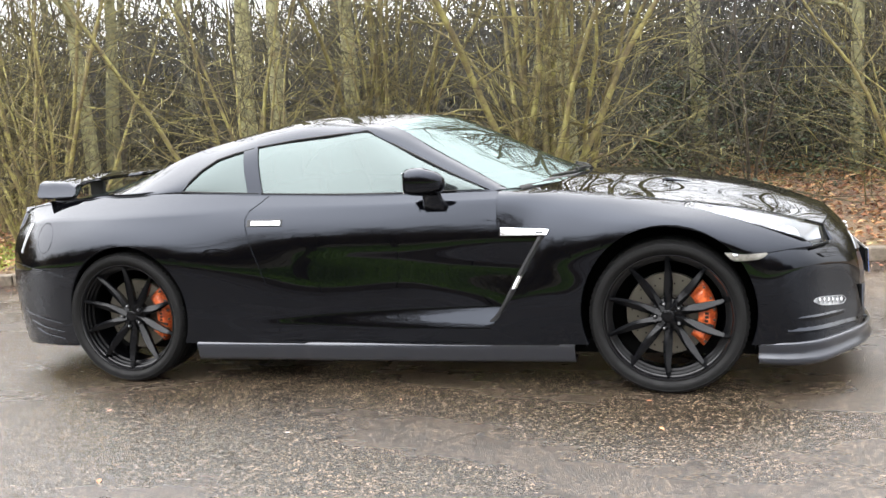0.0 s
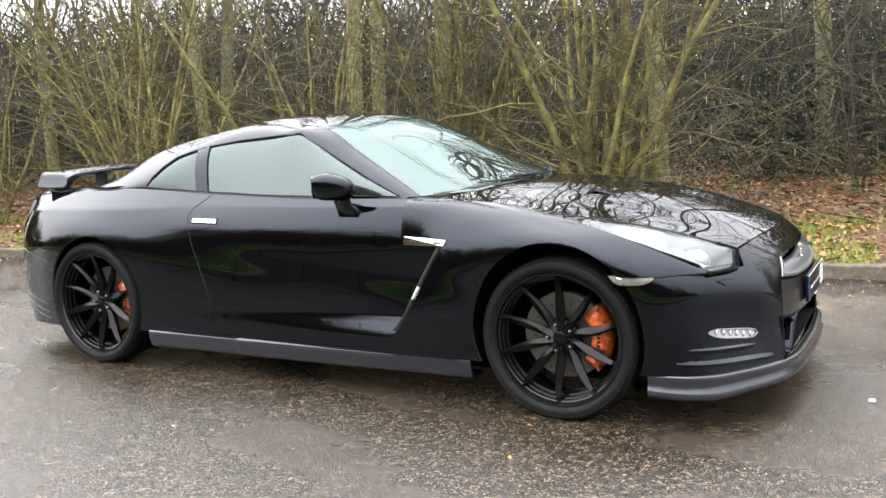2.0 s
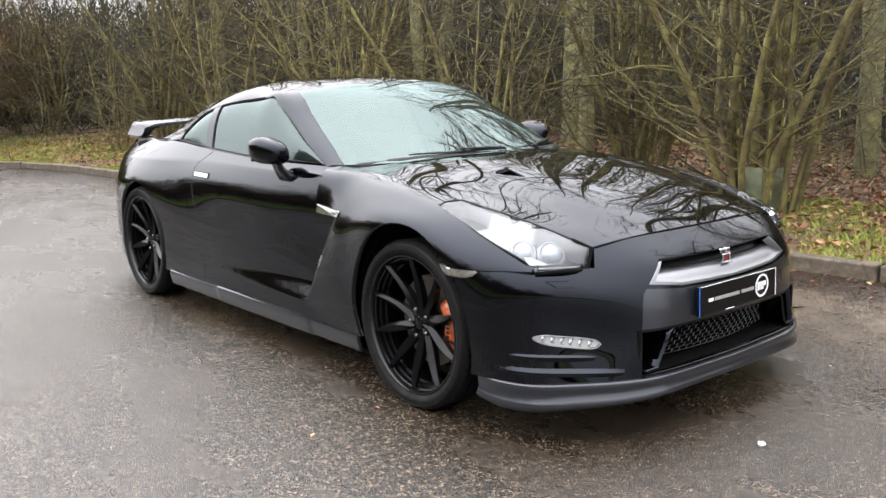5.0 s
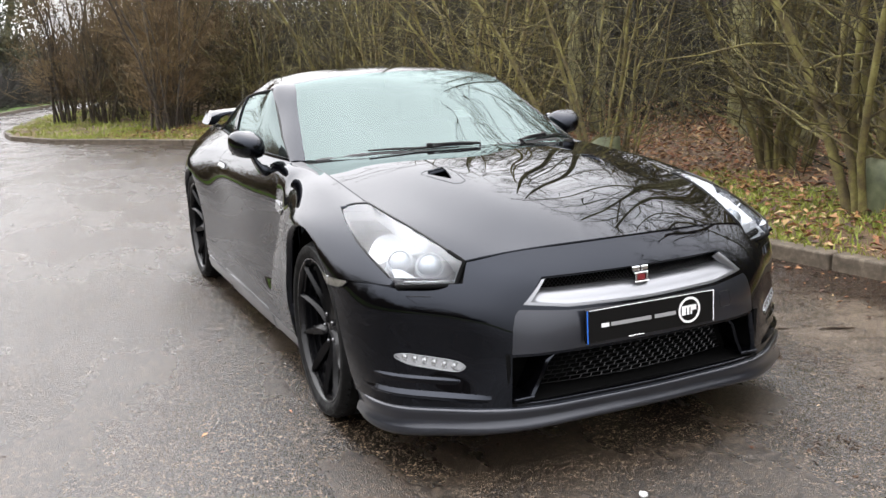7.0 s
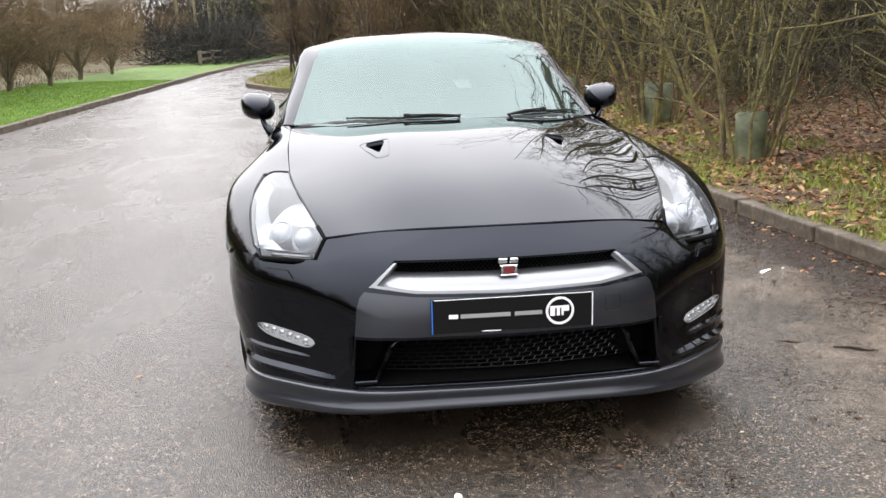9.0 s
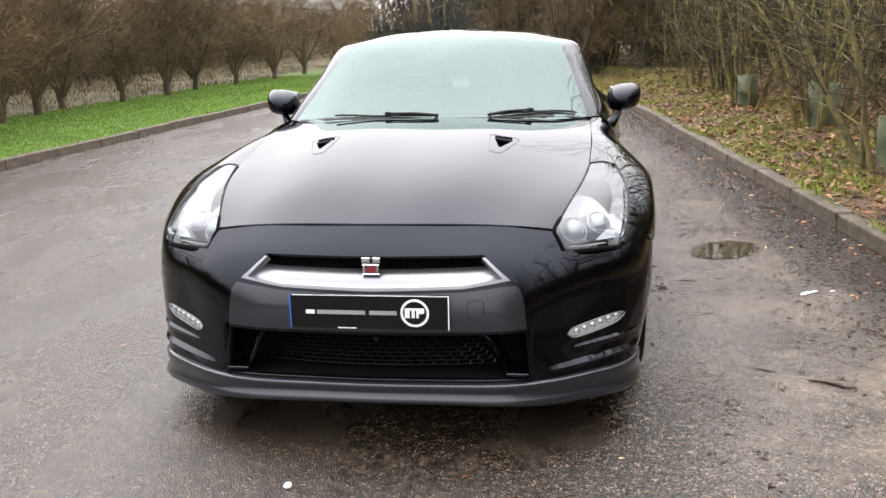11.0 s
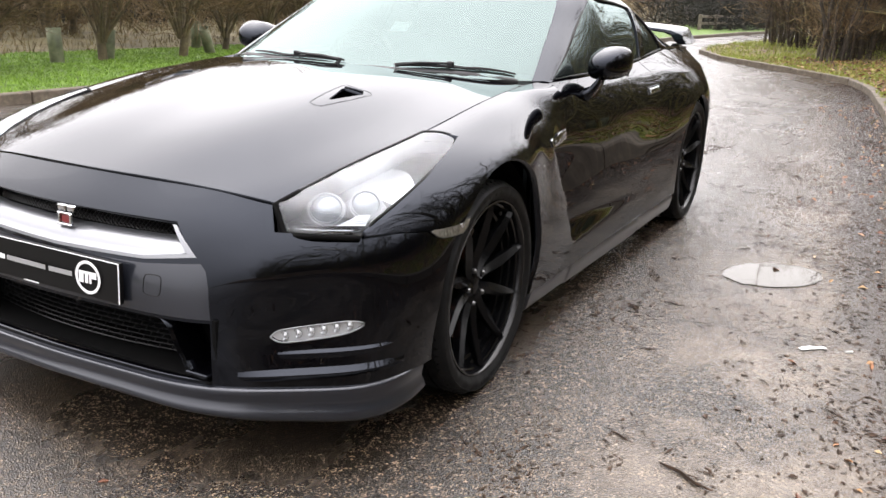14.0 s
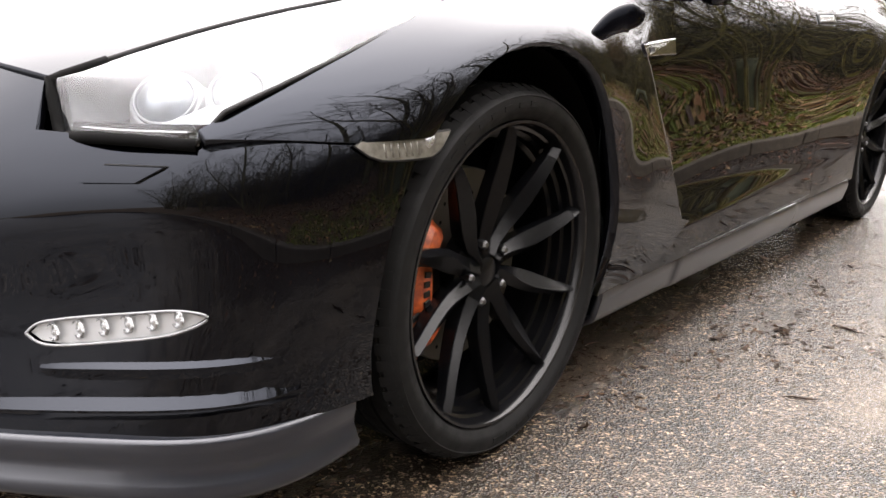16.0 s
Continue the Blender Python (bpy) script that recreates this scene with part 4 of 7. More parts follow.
LAMP_LENS, LAMP_BOWL = lamp_skin(0.0, 1.0), lamp_skin(0.125, 0.90)
way = Vector(LAMP_WAY).normalized()
for sy in (-1, 1):
    lamp = panel("headlamp", LAMP_BOWL.bm((0, 2)), LAMP_BOWL, LAMP_BODY, car, "long clear headlamp with twin projectors", 0.0, sy < 0)
    panel("lamp_mask", LAMP_BOWL.bm((2, 4)), LAMP_BOWL, LAMP_DARK, lamp, "dark grey mask", 0.0, sy < 0)
    lens = panel("lens", LAMP_LENS.bm(), LAMP_LENS, LENS, lamp, "clear lens", 0.0, sy < 0)
    lens.visible_shadow = False
    # walls between lens and bowl
    wall, g1, mean = bmesh.new(), LAMP_LENS.grid, Vector((1.86, 0.72, 0.75))
    rim1 = [*g1[0], *g1[1:, -1], *g1[-1, -2::-1], *g1[-2:0:-1, 0]]
    rim2 = [mean + (Vector(p) - mean) * 0.90 - way * 0.125 for p in rim1]
    va, vb = [wall.verts.new(p) for p in rim1], [wall.verts.new(p) for p in rim2]
    lo, hi, floor_bm = g1.shape[1] - 1, g1.shape[1] + g1.shape[0] - 2, bmesh.new()
    for k in range(len(va)):
        n = (k + 1) % len(va)
        if lo <= k < hi:
            floor_bm.faces.new([floor_bm.verts.new(q) for q in (rim1[k], rim1[n], rim2[n], rim2[k])])
        else:
            wall.faces.new((va[k], va[n], vb[n], vb[k]))
    bmesh.ops.remove_doubles(floor_bm, verts=floor_bm.verts, dist=1e-5)
    part("lamp_floor", flip(floor_bm, sy), LAMP_DARK, lamp, "dark grey bezel", True)
    part("lamp_wall", flip(wall, sy), LAMP_BODY, lamp, smooth=True)
    part("lamp_gasket", flip(tube([*rim1, rim1[0], rim1[1]], 0.004, 6, False), sy), GASKET, lamp, smooth=True)
    for (px, py, pz), r in (((1.922, 0.645, 0.702), 0.043), ((1.862, 0.732, 0.716), 0.038)):
        c = Vector((px, py, pz))
        rot = way.to_track_quat("Z", "Y").to_matrix().to_4x4()
        shroud = lathe([(r * 1.75, -0.07), (r * 1.45, -0.035), (r * 1.22, -0.004), (r * 1.12, 0.0), (r * 1.05, -0.006)], "Z", 36)
        bmesh.ops.transform(shroud, matrix=Matrix.Translation(c) @ rot, verts=shroud.verts)
        part("projector", flip(shroud, sy), SHROUD, lamp, "grey projector housing", True)
        ring = lathe([(r * 1.08, -0.004), (r * 1.08, 0.004), (r * 1.03, 0.006), (r * 0.98, 0.002), (r * 0.98, -0.01)], "Z", 36)
        bmesh.ops.transform(ring, matrix=Matrix.Translation(c) @ rot, verts=ring.verts)
        part("projector_ring", flip(ring, sy), SHROUD, lamp, "", True)
        ball = lathe([(r * 0.98 * math.cos(a * math.pi / 20), r * 0.75 * math.sin(a * math.pi / 20)) for a in range(10)] + [(0.0, r * 0.75)], "Z", 36)
        bmesh.ops.transform(ball, matrix=Matrix.Translation(c - way * 0.006) @ rot, verts=ball.verts)
        part("projector_lens", flip(ball, sy), PROJECTOR, lamp, "clear domed projector glass", True)
    facet = bmesh.new()
    edge = [Vector(q) for q in ((1.976, 0.716, 0.678), (1.944, 0.784, 0.682), (1.916, 0.782, 0.706), (1.930, 0.752, 0.702))]
    top, low = [facet.verts.new(q) for q in edge], [facet.verts.new(q - way * 0.02) for q in edge]
    facet.faces.new(top)
    for k in range(4):
        facet.faces.new((top[k], low[k], low[(k + 1) % 4], top[(k + 1) % 4]))
    cell_ob = part("lamp_cell", flip(facet, sy), SHROUD, lamp, "bright slanting reflector facet")
    part("cell_edge", flip(tube([edge[0] + way * 0.001, edge[1] + way * 0.001], 0.0016, 6), sy), CHROME, cell_ob)
    ledge_bm = tube(bezier([(2.046, 0.615, 0.664), (2.012, 0.66, 0.663), (1.960, 0.755, 0.668)], 14), 0.013, 8)
    part("lamp_bezel", flip(ledge_bm, sy), DARK, lamp, "dark grey bezel", smooth=True)
    corner = prism([(0.571, 0.738), (0.594, 0.652), (0.622, 0.654), (0.582, 0.733)], lambda a, b, h: Vector((2.066 - 0.30 * (a - 0.572) - 0.36 * (b - 0.655) + h, a, b)), 0.008)
    part("lamp_corner", flip(corner, sy), GASKET, lamp, "black rubber filler beside the lens")
    under = [Vector(q) + Vector((0.001, 0, -0.003)) for q in (*g1[0, -9:], *g1[1:, -1])]
    part("lamp_surround", flip(tube(under, 0.0085, 8), sy), DARK, lamp, "black surround", smooth=True)
    shelf = tube(bezier([(2.058, 0.605, 0.672), (2.03, 0.66, 0.670), (1.975, 0.765, 0.672)], 14), 0.0011, 8)
    part("lamp_trim", flip(shelf, sy), CHROME, lamp, smooth=True)

# daylight lamps with six small bulbs each, ledges under them, washer caps, turn signals
for sy in (-1, 1):
    fb = BUMPER.bm(lift=-0.006)
    cut(fb, FOG, (1, 0, 0), True)
    fog = panel("daylight_lamp", fb, BUMPER, LED, car, "slim clear daylight lamp with six bulbs", 0.0, sy < 0)
    for k in range(6):
        y = 0.655 + k * 0.0262
        at = BUMPER.drop((3, y, 0.404 + k * 0.0048), (-1, 0, 0))
        bulb = lathe([(0.0142, -0.0045), (0.0132, -0.001), (0.0116, -0.0005), (0.0100, -0.0046), (0.006, -0.0030), (0.0, -0.0008)], "X", 8, at)
        sharp(part("bulb", flip(bulb, sy), BULB, fog, smooth=True), 30)
    rim = [BUMPER.drop((3, y, z), (-1, 0, 0)) for _, y, z in FOG]
    part("lamp_rim", flip(tube(bezier(rim + rim[:1], 60), 0.0022, 6, False), sy), SHROUD, fog, smooth=True)
    for z0, z1, y0, y1, deep in ((0.366, 0.376, 0.64, 0.868, 0.010), (0.316, 0.328, 0.56, 0.880, 0.017)):
        ledge, n = bmesh.new(), 18
        rows = []
        for k in range(n + 1):
            y, f = y0 + (y1 - y0) * k / n, max(0.0, math.sin(math.pi * k / n)) ** 0.45
            z = z0 + (z1 - z0) * k / n
            p, q = BUMPER.drop((3, y, z), (-1, 0, 0)), BUMPER.drop((3, y, max(0.281, z - 0.026 - deep * 0.7)), (-1, 0, 0))
            nn = BUMPER.normal(p)
            rows.append([ledge.verts.new(v) for v in (p - nn * 0.003, p + nn * deep * f - Vector((0, 0, deep * 1.1)), p + nn * deep * f * 0.95 - Vector((0, 0, deep * 1.1 + 0.004)), q - nn * 0.003)])
        for a, b in zip(rows, rows[1:]):
            for k in range(3):
                ledge.faces.new((a[k], b[k], b[k + 1], a[k + 1]))
        sharp(part("ledge", flip(ledge, sy), PAINT, bumper, smooth=True), 20)
    cap_at = [(0.690, 0.609), (0.748, 0.611), (0.772, 0.631), (0.705, 0.631)]
    wb = BUMPER.bm(lift=0.007)
    cut(wb, [(0, y, z) for y, z in cap_at], (1, 0, 0), True)
    cap_ob = panel("washer_cap", wb, BUMPER, PAINT, bumper, "flush black washer cap", 0.004, sy < 0)
    seam = [BUMPER.drop((3, y, z), (-1, 0, 0)) + Vector((0.002, 0, 0)) for y, z in cap_at]
    part("cap_seam", flip(tube(seam + seam[:1], 0.0014, 6, False), sy), GASKET, cap_ob, smooth=True)
    tb = BUMPER.bm(lift=0.007)
    SIGNAL = [(1.630, 0, 0.664), (1.70, 0, 0.661), (1.795, 0, 0.659), (1.806, 0, 0.654), (1.785, 0, 0.638), (1.765, 0, 0.631), (1.72, 0, 0.628), (1.672, 0, 0.628), (1.655, 0, 0.636)]
    cut(tb, SIGNAL, (0, 1, 0), True)
    for f in [f for f in tb.faces if f.calc_center_median().y < 0]:
        tb.faces.remove(f)
    bmesh.ops.delete(tb, geom=[v for v in tb.verts if not v.link_faces], context="VERTS")
    signal = panel("turn_signal", tb, BUMPER, AMBER, car, "clear grey-beige turn signal lens", 0.012, sy < 0)
    rim = [BUMPER.drop((x, 3, z), (0, -1, 0)) + Vector((0, 0.005, 0)) for x, _, z in SIGNAL]
    part("signal_rim", flip(tube(rim + rim[:1], 0.0028, 6, False), sy), GASKET, signal, smooth=True)
    for x in (1.70, 1.712, 1.724, 1.736, 1.748, 1.760):
        rib = [BUMPER.drop((x + 0.1 * (z - 0.644), 3, z), (0, -1, 0)) + Vector((0, 0.0068, 0)) for z in (0.634, 0.644, 0.654)]
        part("lens_rib", flip(tube(rib, 0.0016, 5), sy), AMBER, signal, smooth=True)
    bulb_at = BUMPER.drop((1.672, 3, 0.650), (0, -1, 0)) + Vector((0, 0.0062, 0))
    part("signal_bulb", flip(lathe([(0.013, -0.002), (0.011, 0.001), (0.0, 0.002)], "Y", 14, bulb_at), sy), BULB, signal, "bright bulb behind the lens", True)

# grille meshes, recess, intake frame, badge and plate
for size, at in (((0.02, 1.02, 0.30), (2.08, 0, 0.36)), ((0.02, 0.86, 0.13), (2.06, 0, 0.63)), ((0.20, 0.012, 0.17), (2.13, 0.512, 0.362)), ((0.20, 0.012, 0.17), (2.13, -0.512, 0.362)), ((0.17, 1.02, 0.01), (2.16, 0, 0.278)), ((0.12, 1.02, 0.012), (2.16, 0, 0.440))):
    part("intake_back", box(size, at), DARK, bumper)
mesh_bm = bmesh.new()
for row in range(10):
    z = 0.300 + row * 0.0145
    half = 0.42 - 0.06 * (z - 0.29) / 0.14
    tube([(2.195 - 0.28 * y * y, y, z) for y in np.linspace(-half, half, 25)], 0.0022, 4, False, mesh_bm)
    if row < 9:
        y = -half + 0.02 * (row % 2)
        while y < half - 0.02:
            tube([(2.195 - 0.28 * y * y, y, z), (2.195 - 0.28 * (y + 0.008) ** 2, y + 0.008, z + 0.0145)], 0.002, 4, False, mesh_bm)
            y += 0.04
part("intake_mesh", mesh_bm, MESH_BLACK, bumper, "black woven-look intake mesh")
mesh_bm = bmesh.new()
for k in range(-30, 31):
    for lean in (-1, 1):
        y0 = k * 0.0145
        pts = [(2.165 - 0.25 * (y0 + lean * f * 0.05) ** 2, y0 + lean * f * 0.05, 0.622 + f * 0.055) for f in np.linspace(0, 1, 4)]
        tube(pts, 0.0016, 4, False, mesh_bm)
part("grille_mesh", mesh_bm, MESH_BLACK, bumper, "black diamond grille mesh")
for sy in (-1, 1):
    arm = [(2.258, 0.345, 0.442), (2.256, 0.375, 0.425), (2.252, 0.395, 0.385), (2.247, 0.420, 0.330), (2.245, 0.440, 0.292)]
    strip, rows = bmesh.new(), []
    for p in bezier(arm, 24):
        rows.append([strip.verts.new(p + Vector(o)) for o in ((0.002, -0.007, -0.003), (0.008, 0, 0), (0.0, 0.008, 0.002), (-0.10, 0.010, 0))])
    for a, b in zip(rows, rows[1:]):
        for k in range(3):
            strip.faces.new((a[k], b[k], b[k + 1], a[k + 1]))
    sharp(part("intake_frame", flip(strip, sy), PAINT, bumper, "glossy black intake frame", True), 45)
    part("duct_shelf", flip(box((0.10, 0.075, 0.012), (2.205, 0.468, 0.296), 0.003), sy), PAINT, bumper)
tow = []
for a in range(41):
    c, d = math.cos(a * math.pi / 20), math.sin(a * math.pi / 20)
    tow.append(BUMPER.drop((3, 0.338 + 0.026 * math.copysign(abs(c) ** 0.45, c), 0.520 + 0.027 * math.copysign(abs(d) ** 0.45, d)), (-1, 0, 0)) + Vector((0.0005, 0, 0)))
part("tow_cover", tube(tow, 0.0012, 5, False), TRIM, car, "rounded square tow-eye cover seam", True)
part("nose_sensor", lathe([(0.0, 0.012), (0.007, 0.011), (0.010, 0.006), (0.011, -0.02)], "X", 16, (2.205, 0.0, 0.395)), TRIM, bumper, "small round sensor", True)
plate = part("number_plate", prism([(-0.26, -0.0555), (0.26, -0.0555), (0.26, 0.0555), (-0.26, 0.0555)], lambda a, b, h: Vector((2.291 + h - 0.10 * a * a + 0.03 * (-b), a, 0.516 + b)), 0.012, 0.001), PLATE, car, "black show plate with pale bars")


def on_plate(a, b, h):
    return Vector((2.3035 + h - 0.10 * a * a - 0.03 * b, a, 0.516 + b))


def bar(a0, a1, b0, b1):
    return prism([(a0, b0), (a1, b0), (a1, b1), (a0, b1)], on_plate, 0.0012)


part("bold_bar", bar(-0.205, -0.176, -0.007, 0.006), WHITE, plate)
part("word_bar", bar(-0.168, -0.010, -0.007, 0.006), material("grey_print", (0.26, 0.26, 0.26), 0.5), plate)
part("word_bar", bar(0.004, 0.092, -0.007, 0.006), bpy.data.materials["grey_print"], plate)
part("foot_bar", bar(-0.10, -0.04, -0.053, -0.050), WHITE, plate)
part("edge_bar", bar(-0.259, -0.2555, -0.055, 0.055), BLUE, plate, "blue edge strip")
part("edge_bar", bar(0.2555, 0.259, -0.055, 0.055), WHITE, plate)
part("edge_bar", bar(-0.25, 0.255, 0.0528, 0.055), WHITE, plate)
ring = lathe([(0.046, 0), (0.046, 0.0015), (0.038, 0.0015), (0.038, 0)], "X", 40, on_plate(0.150, 0, 0))
part("logo_ring", ring, WHITE, plate, smooth=False)
part("logo_bar", joined(bar(0.118, 0.134, -0.016, 0.016), bar(0.140, 0.150, -0.016, 0.016), bar(0.155, 0.162, -0.016, 0.016), bar(0.162, 0.180, -0.002, 0.016), bar(0.134, 0.155, 0.009, 0.016)), WHITE, plate)
badge = part("badge", joined(box((0.012, 0.030, 0.018), (2.226, -0.018, 0.668), 0.003), box((0.012, 0.028, 0.018), (2.226, 0.017, 0.668), 0.003)), CHROME, car, "small chrome and red emblem")
part("emblem_lower", joined(box((0.012, 0.058, 0.006), (2.232, 0.0, 0.654), 0.002), box((0.012, 0.058, 0.006), (2.236, 0.0, 0.624), 0.002), box((0.010, 0.008, 0.03), (2.234, -0.022, 0.639), 0.002), box((0.010, 0.008, 0.03), (2.234, 0.022, 0.639), 0.002)), CHROME, badge)
part("emblem_field", box((0.006, 0.034, 0.022), (2.231, 0.0, 0.639), 0.002), RED, badge, "red enamel field")

# splitter and sills
LIP = [(2.285, 0), (2.277, 0.25), (2.250, 0.48), (2.192, 0.60), (2.108, 0.715), (2.008, 0.818), (1.890, 0.862), (1.765, 0.862)]
LIP_OUT = [(1, 0), (0.995, 0.05), (0.95, 0.3), (0.82, 0.57), (0.74, 0.67), (0.62, 0.78), (0.25, 0.97), (0.06, 1.0)]
LIP_Z = [0.272, 0.272, 0.272, 0.270, 0.268, 0.264, 0.260, 0.256]
LIPS = Patch(both([[(x + ox * o, y + oy * o, z - d * (0.64, 0.66, 0.74, 0.82, 0.88, 0.94, 0.92, 0.84)[k]) for o, d in ((-0.02, -0.004), (0.004, 0.0), (0.012, 0.002), (0.016, 0.009), (0.012, 0.055), (0.025, 0.088), (0.020, 0.100), (-0.06, 0.104))]
                   for k, ((x, y), (ox, oy), z) in enumerate(zip(LIP, LIP_OUT, LIP_Z))]), 0.016)
panel("splitter", LIPS.bm(), LIPS, GREY, bumper, "satin dark grey front splitter", 0.02)
SILL = Patch([[(x, y - 0.008 + o + (0.006 if -0.36 < x < 0.58 else 0), z) for x, y in ((0.968, 0.886), (0.59, 0.893), (0.57, 0.893), (0.1, 0.905), (-0.34, 0.915), (-0.37, 0.916), (-0.968, 0.930))]
              for o, z in ((-0.04, 0.252), (0.0, 0.250), (0.006, 0.244), (0.003, 0.20), (-0.012, 0.160), (-0.03, 0.150), (-0.12, 0.148))], 0.02, ukinks=(1, 2, 4, 5))
for sy in (-1, 1):
    panel("sill", SILL.bm(), SILL, GREY, car, "satin dark grey side sill", 0.02, sy < 0)

# wing vents with bright trim, door handles, side markers
for sy in (-1, 1):
    def on_wing(x, z, h):
        return WING.drop((x, 1.5, z), (0, -1, 0)) + Vector((0, h, 0))
    outline = [(0.626, 0.752), (0.862, 0.754), (0.876, 0.780), (0.84, 0.783), (0.626, 0.790)]
    plate_bm = prism(outline, lambda a, b, h: on_wing(max(a, 0.64), b, -0.006 + h), 0.012, 0.002)
    trim = part("vent_badge", flip(plate_bm, sy), CHROME, car, "chrome vent badge on the front wing")
    part("badge_slot", flip(prism([(0.70, 0.762), (0.845, 0.763), (0.848, 0.772), (0.70, 0.774)], lambda a, b, h: on_wing(a, b, 0.004 + h), 0.004), sy), LAMP_DARK, trim)
    for shift, lo, hi, wide, mat, nm in ((-0.002, 0, 1, 0.005, CHROME, "blade_trim"), (-0.014, 0.42, 0.62, 0.02, CHROME, "blade_clip"), (-0.018, 0, 1, 0.03, TRIM, "blade_slot")):
        path = [(0.856, 0.752), (0.80, 0.66), (0.71, 0.50), (0.632, 0.378), (0.602, 0.350)]
        pts = [p for k, p in enumerate(bezier([(x, 0, z) for x, z in path], 30)) if lo <= k / 29 <= hi]
        bm, rows = bmesh.new(), []
        for p in pts:
            q = on_wing(p.x, p.z, -0.004 if mat is CHROME else -0.014)
            rows.append([bm.verts.new(q + Vector((shift - wide / 2, 0, 0))), bm.verts.new(q + Vector((shift, 0.004, 0))), bm.verts.new(q + Vector((shift + wide / 2, 0, 0))), bm.verts.new(q + Vector((shift + wide / 2, -0.04, 0))), bm.verts.new(q + Vector((shift - wide / 2, -0.04, 0)))])
        for a, b in zip(rows, rows[1:]):
            for k in range(5):
                bm.faces.new((a[k], b[k], b[(k + 1) % 5], a[(k + 1) % 5]))
        part(nm, flip(bm, sy), mat, trim)

    def on_door(x, z, h):
        return FLANK.drop((x, 1.5, z), (0, -1, 0)) + Vector((0, h, 0))
    pocket = part("door_handle", flip(prism([(-0.655, 0.832), (-0.462, 0.828), (-0.460, 0.862), (-0.652, 0.866)], lambda a, b, h: on_door(a, b, -0.004 + h), 0.007, 0.002), sy), TRIM, car, "black and chrome flush door handle")
    part("handle_grip", flip(prism([(-0.628, 0.838), (-0.467, 0.834), (-0.467, 0.856), (-0.628, 0.859)], lambda a, b, h: on_door(a, b, h), 0.010, 0.003), sy), CHROME, pocket, "bright chrome grip")
    mk = FLANK.bm(lift=0.003)
    cut(mk, [(-2.040, 0, 0.872), (-2.062, 0, 0.872), (-2.135, 0, 0.715), (-2.112, 0, 0.715)], (0, 1, 0), True)
    panel("side_marker", mk, FLANK, LED, car, "pale side marker strip", 0.006, sy < 0)

# door mirrors
for sy in (-1, 1):
    bm = bmesh.new()
    bmesh.ops.create_uvsphere(bm, u_segments=32, v_segments=20, radius=1)
    for v in bm.verts:
        x, y, z = v.co
        x, y, z = (abs(c) ** 0.72 * (1 if c > 0 else -1) for c in (x, y, z))
        if x < -0.62:
            x = -0.62
        taper = 1 - 0.22 * max(0, x)
        v.co = Vector((0.285 + 0.112 * x + 0.012 * y, 0.893 + 0.083 * y * taper - 0.012 * x, 1.020 + 0.066 * z * taper + 0.010 * y - 0.012 * max(0, x)))
    mirror_ob = part("door_mirror", flip(bm, sy), PAINT, car, "glossy black door mirror", True)
    sharp(mirror_ob, 60)
    stalk, rows = bmesh.new(), []
    for p, w, d in (((0.330, 0.805, 0.885), 0.11, 0.03), ((0.330, 0.845, 0.897), 0.10, 0.032), ((0.325, 0.866, 0.93), 0.08, 0.028), ((0.318, 0.882, 0.975), 0.075, 0.03)):
        rows.append([stalk.verts.new(Vector(p) + Vector((w * a, 0, d * b))) for a, b in ((-0.5, -0.7), (0.5, -0.7), (0.6, 0.3), (0.3, 1), (-0.3, 1), (-0.6, 0.3))])
    for a, b in zip(rows, rows[1:]):
        for k in range(6):
            stalk.faces.new((a[k], b[k], b[(k + 1) % 6], a[(k + 1) % 6]))
    part("mirror_stalk", flip(stalk, sy), PAINT, mirror_ob, smooth=True)
    part("mirror_glass", flip(box((0.004, 0.13, 0.10), (0.2135, 0.893, 1.018), 0.0015), sy), CHROME, mirror_ob, "mirror glass")

# wipers
def on_screen(x, y):
    while True:
        p = ROOF.drop((x, y, 2), (0, 0, -1))
        if p.z < 1.5:
            return p
        x -= 0.004


def screen_base(y):
    return float(np.interp(abs(y), (0, 0.25, 0.5, 0.685), (0.955, 0.92, 0.83, 0.70)))


for y0, y1, off0, off1, arm in ((-0.465, 0.04, 0.012, 0.022, (0.930, 0.02)), (0.655, 0.265, 0.030, 0.014, (0.895, 0.29))):
    pts = [on_screen(screen_base(y0 + (y1 - y0) * f) - off0 - (off1 - off0) * f, y0 + (y1 - y0) * f) + Vector((0.003, 0, 0.009)) for f in np.linspace(0, 1, 16)]
    wiper = part("wiper", tube(pts, [0.004 + 0.0025 * math.sin(math.pi * f) for f in np.linspace(0, 1, 16)], 6), TRIM, car, "black flat wiper blade")
    mid = pts[8]
    part("wiper_arm", tube([mid + Vector((0.004, 0, 0.012)), pts[12] + Vector((0.012, 0, 0.010)), pts[15] + Vector((0.026, 0, 0.002)), Vector((arm[0] + 0.05, arm[1], 0.972))], [0.004, 0.006, 0.008, 0.010], 6), TRIM, wiper)
    part("wiper_clip", box((0.016, 0.03, 0.022), mid + Vector((0, 0, 0.008)), 0.004), TRIM, wiper)
part("cowl", tube([on_screen(x, y) - Vector((0, 0, 0.014)) for x, y in ((0.70, -0.685), (0.83, -0.5), (0.92, -0.25), (0.955, 0), (0.92, 0.25), (0.83, 0.5), (0.70, 0.685))], 0.022, 8), TRIM, car, smooth=True)

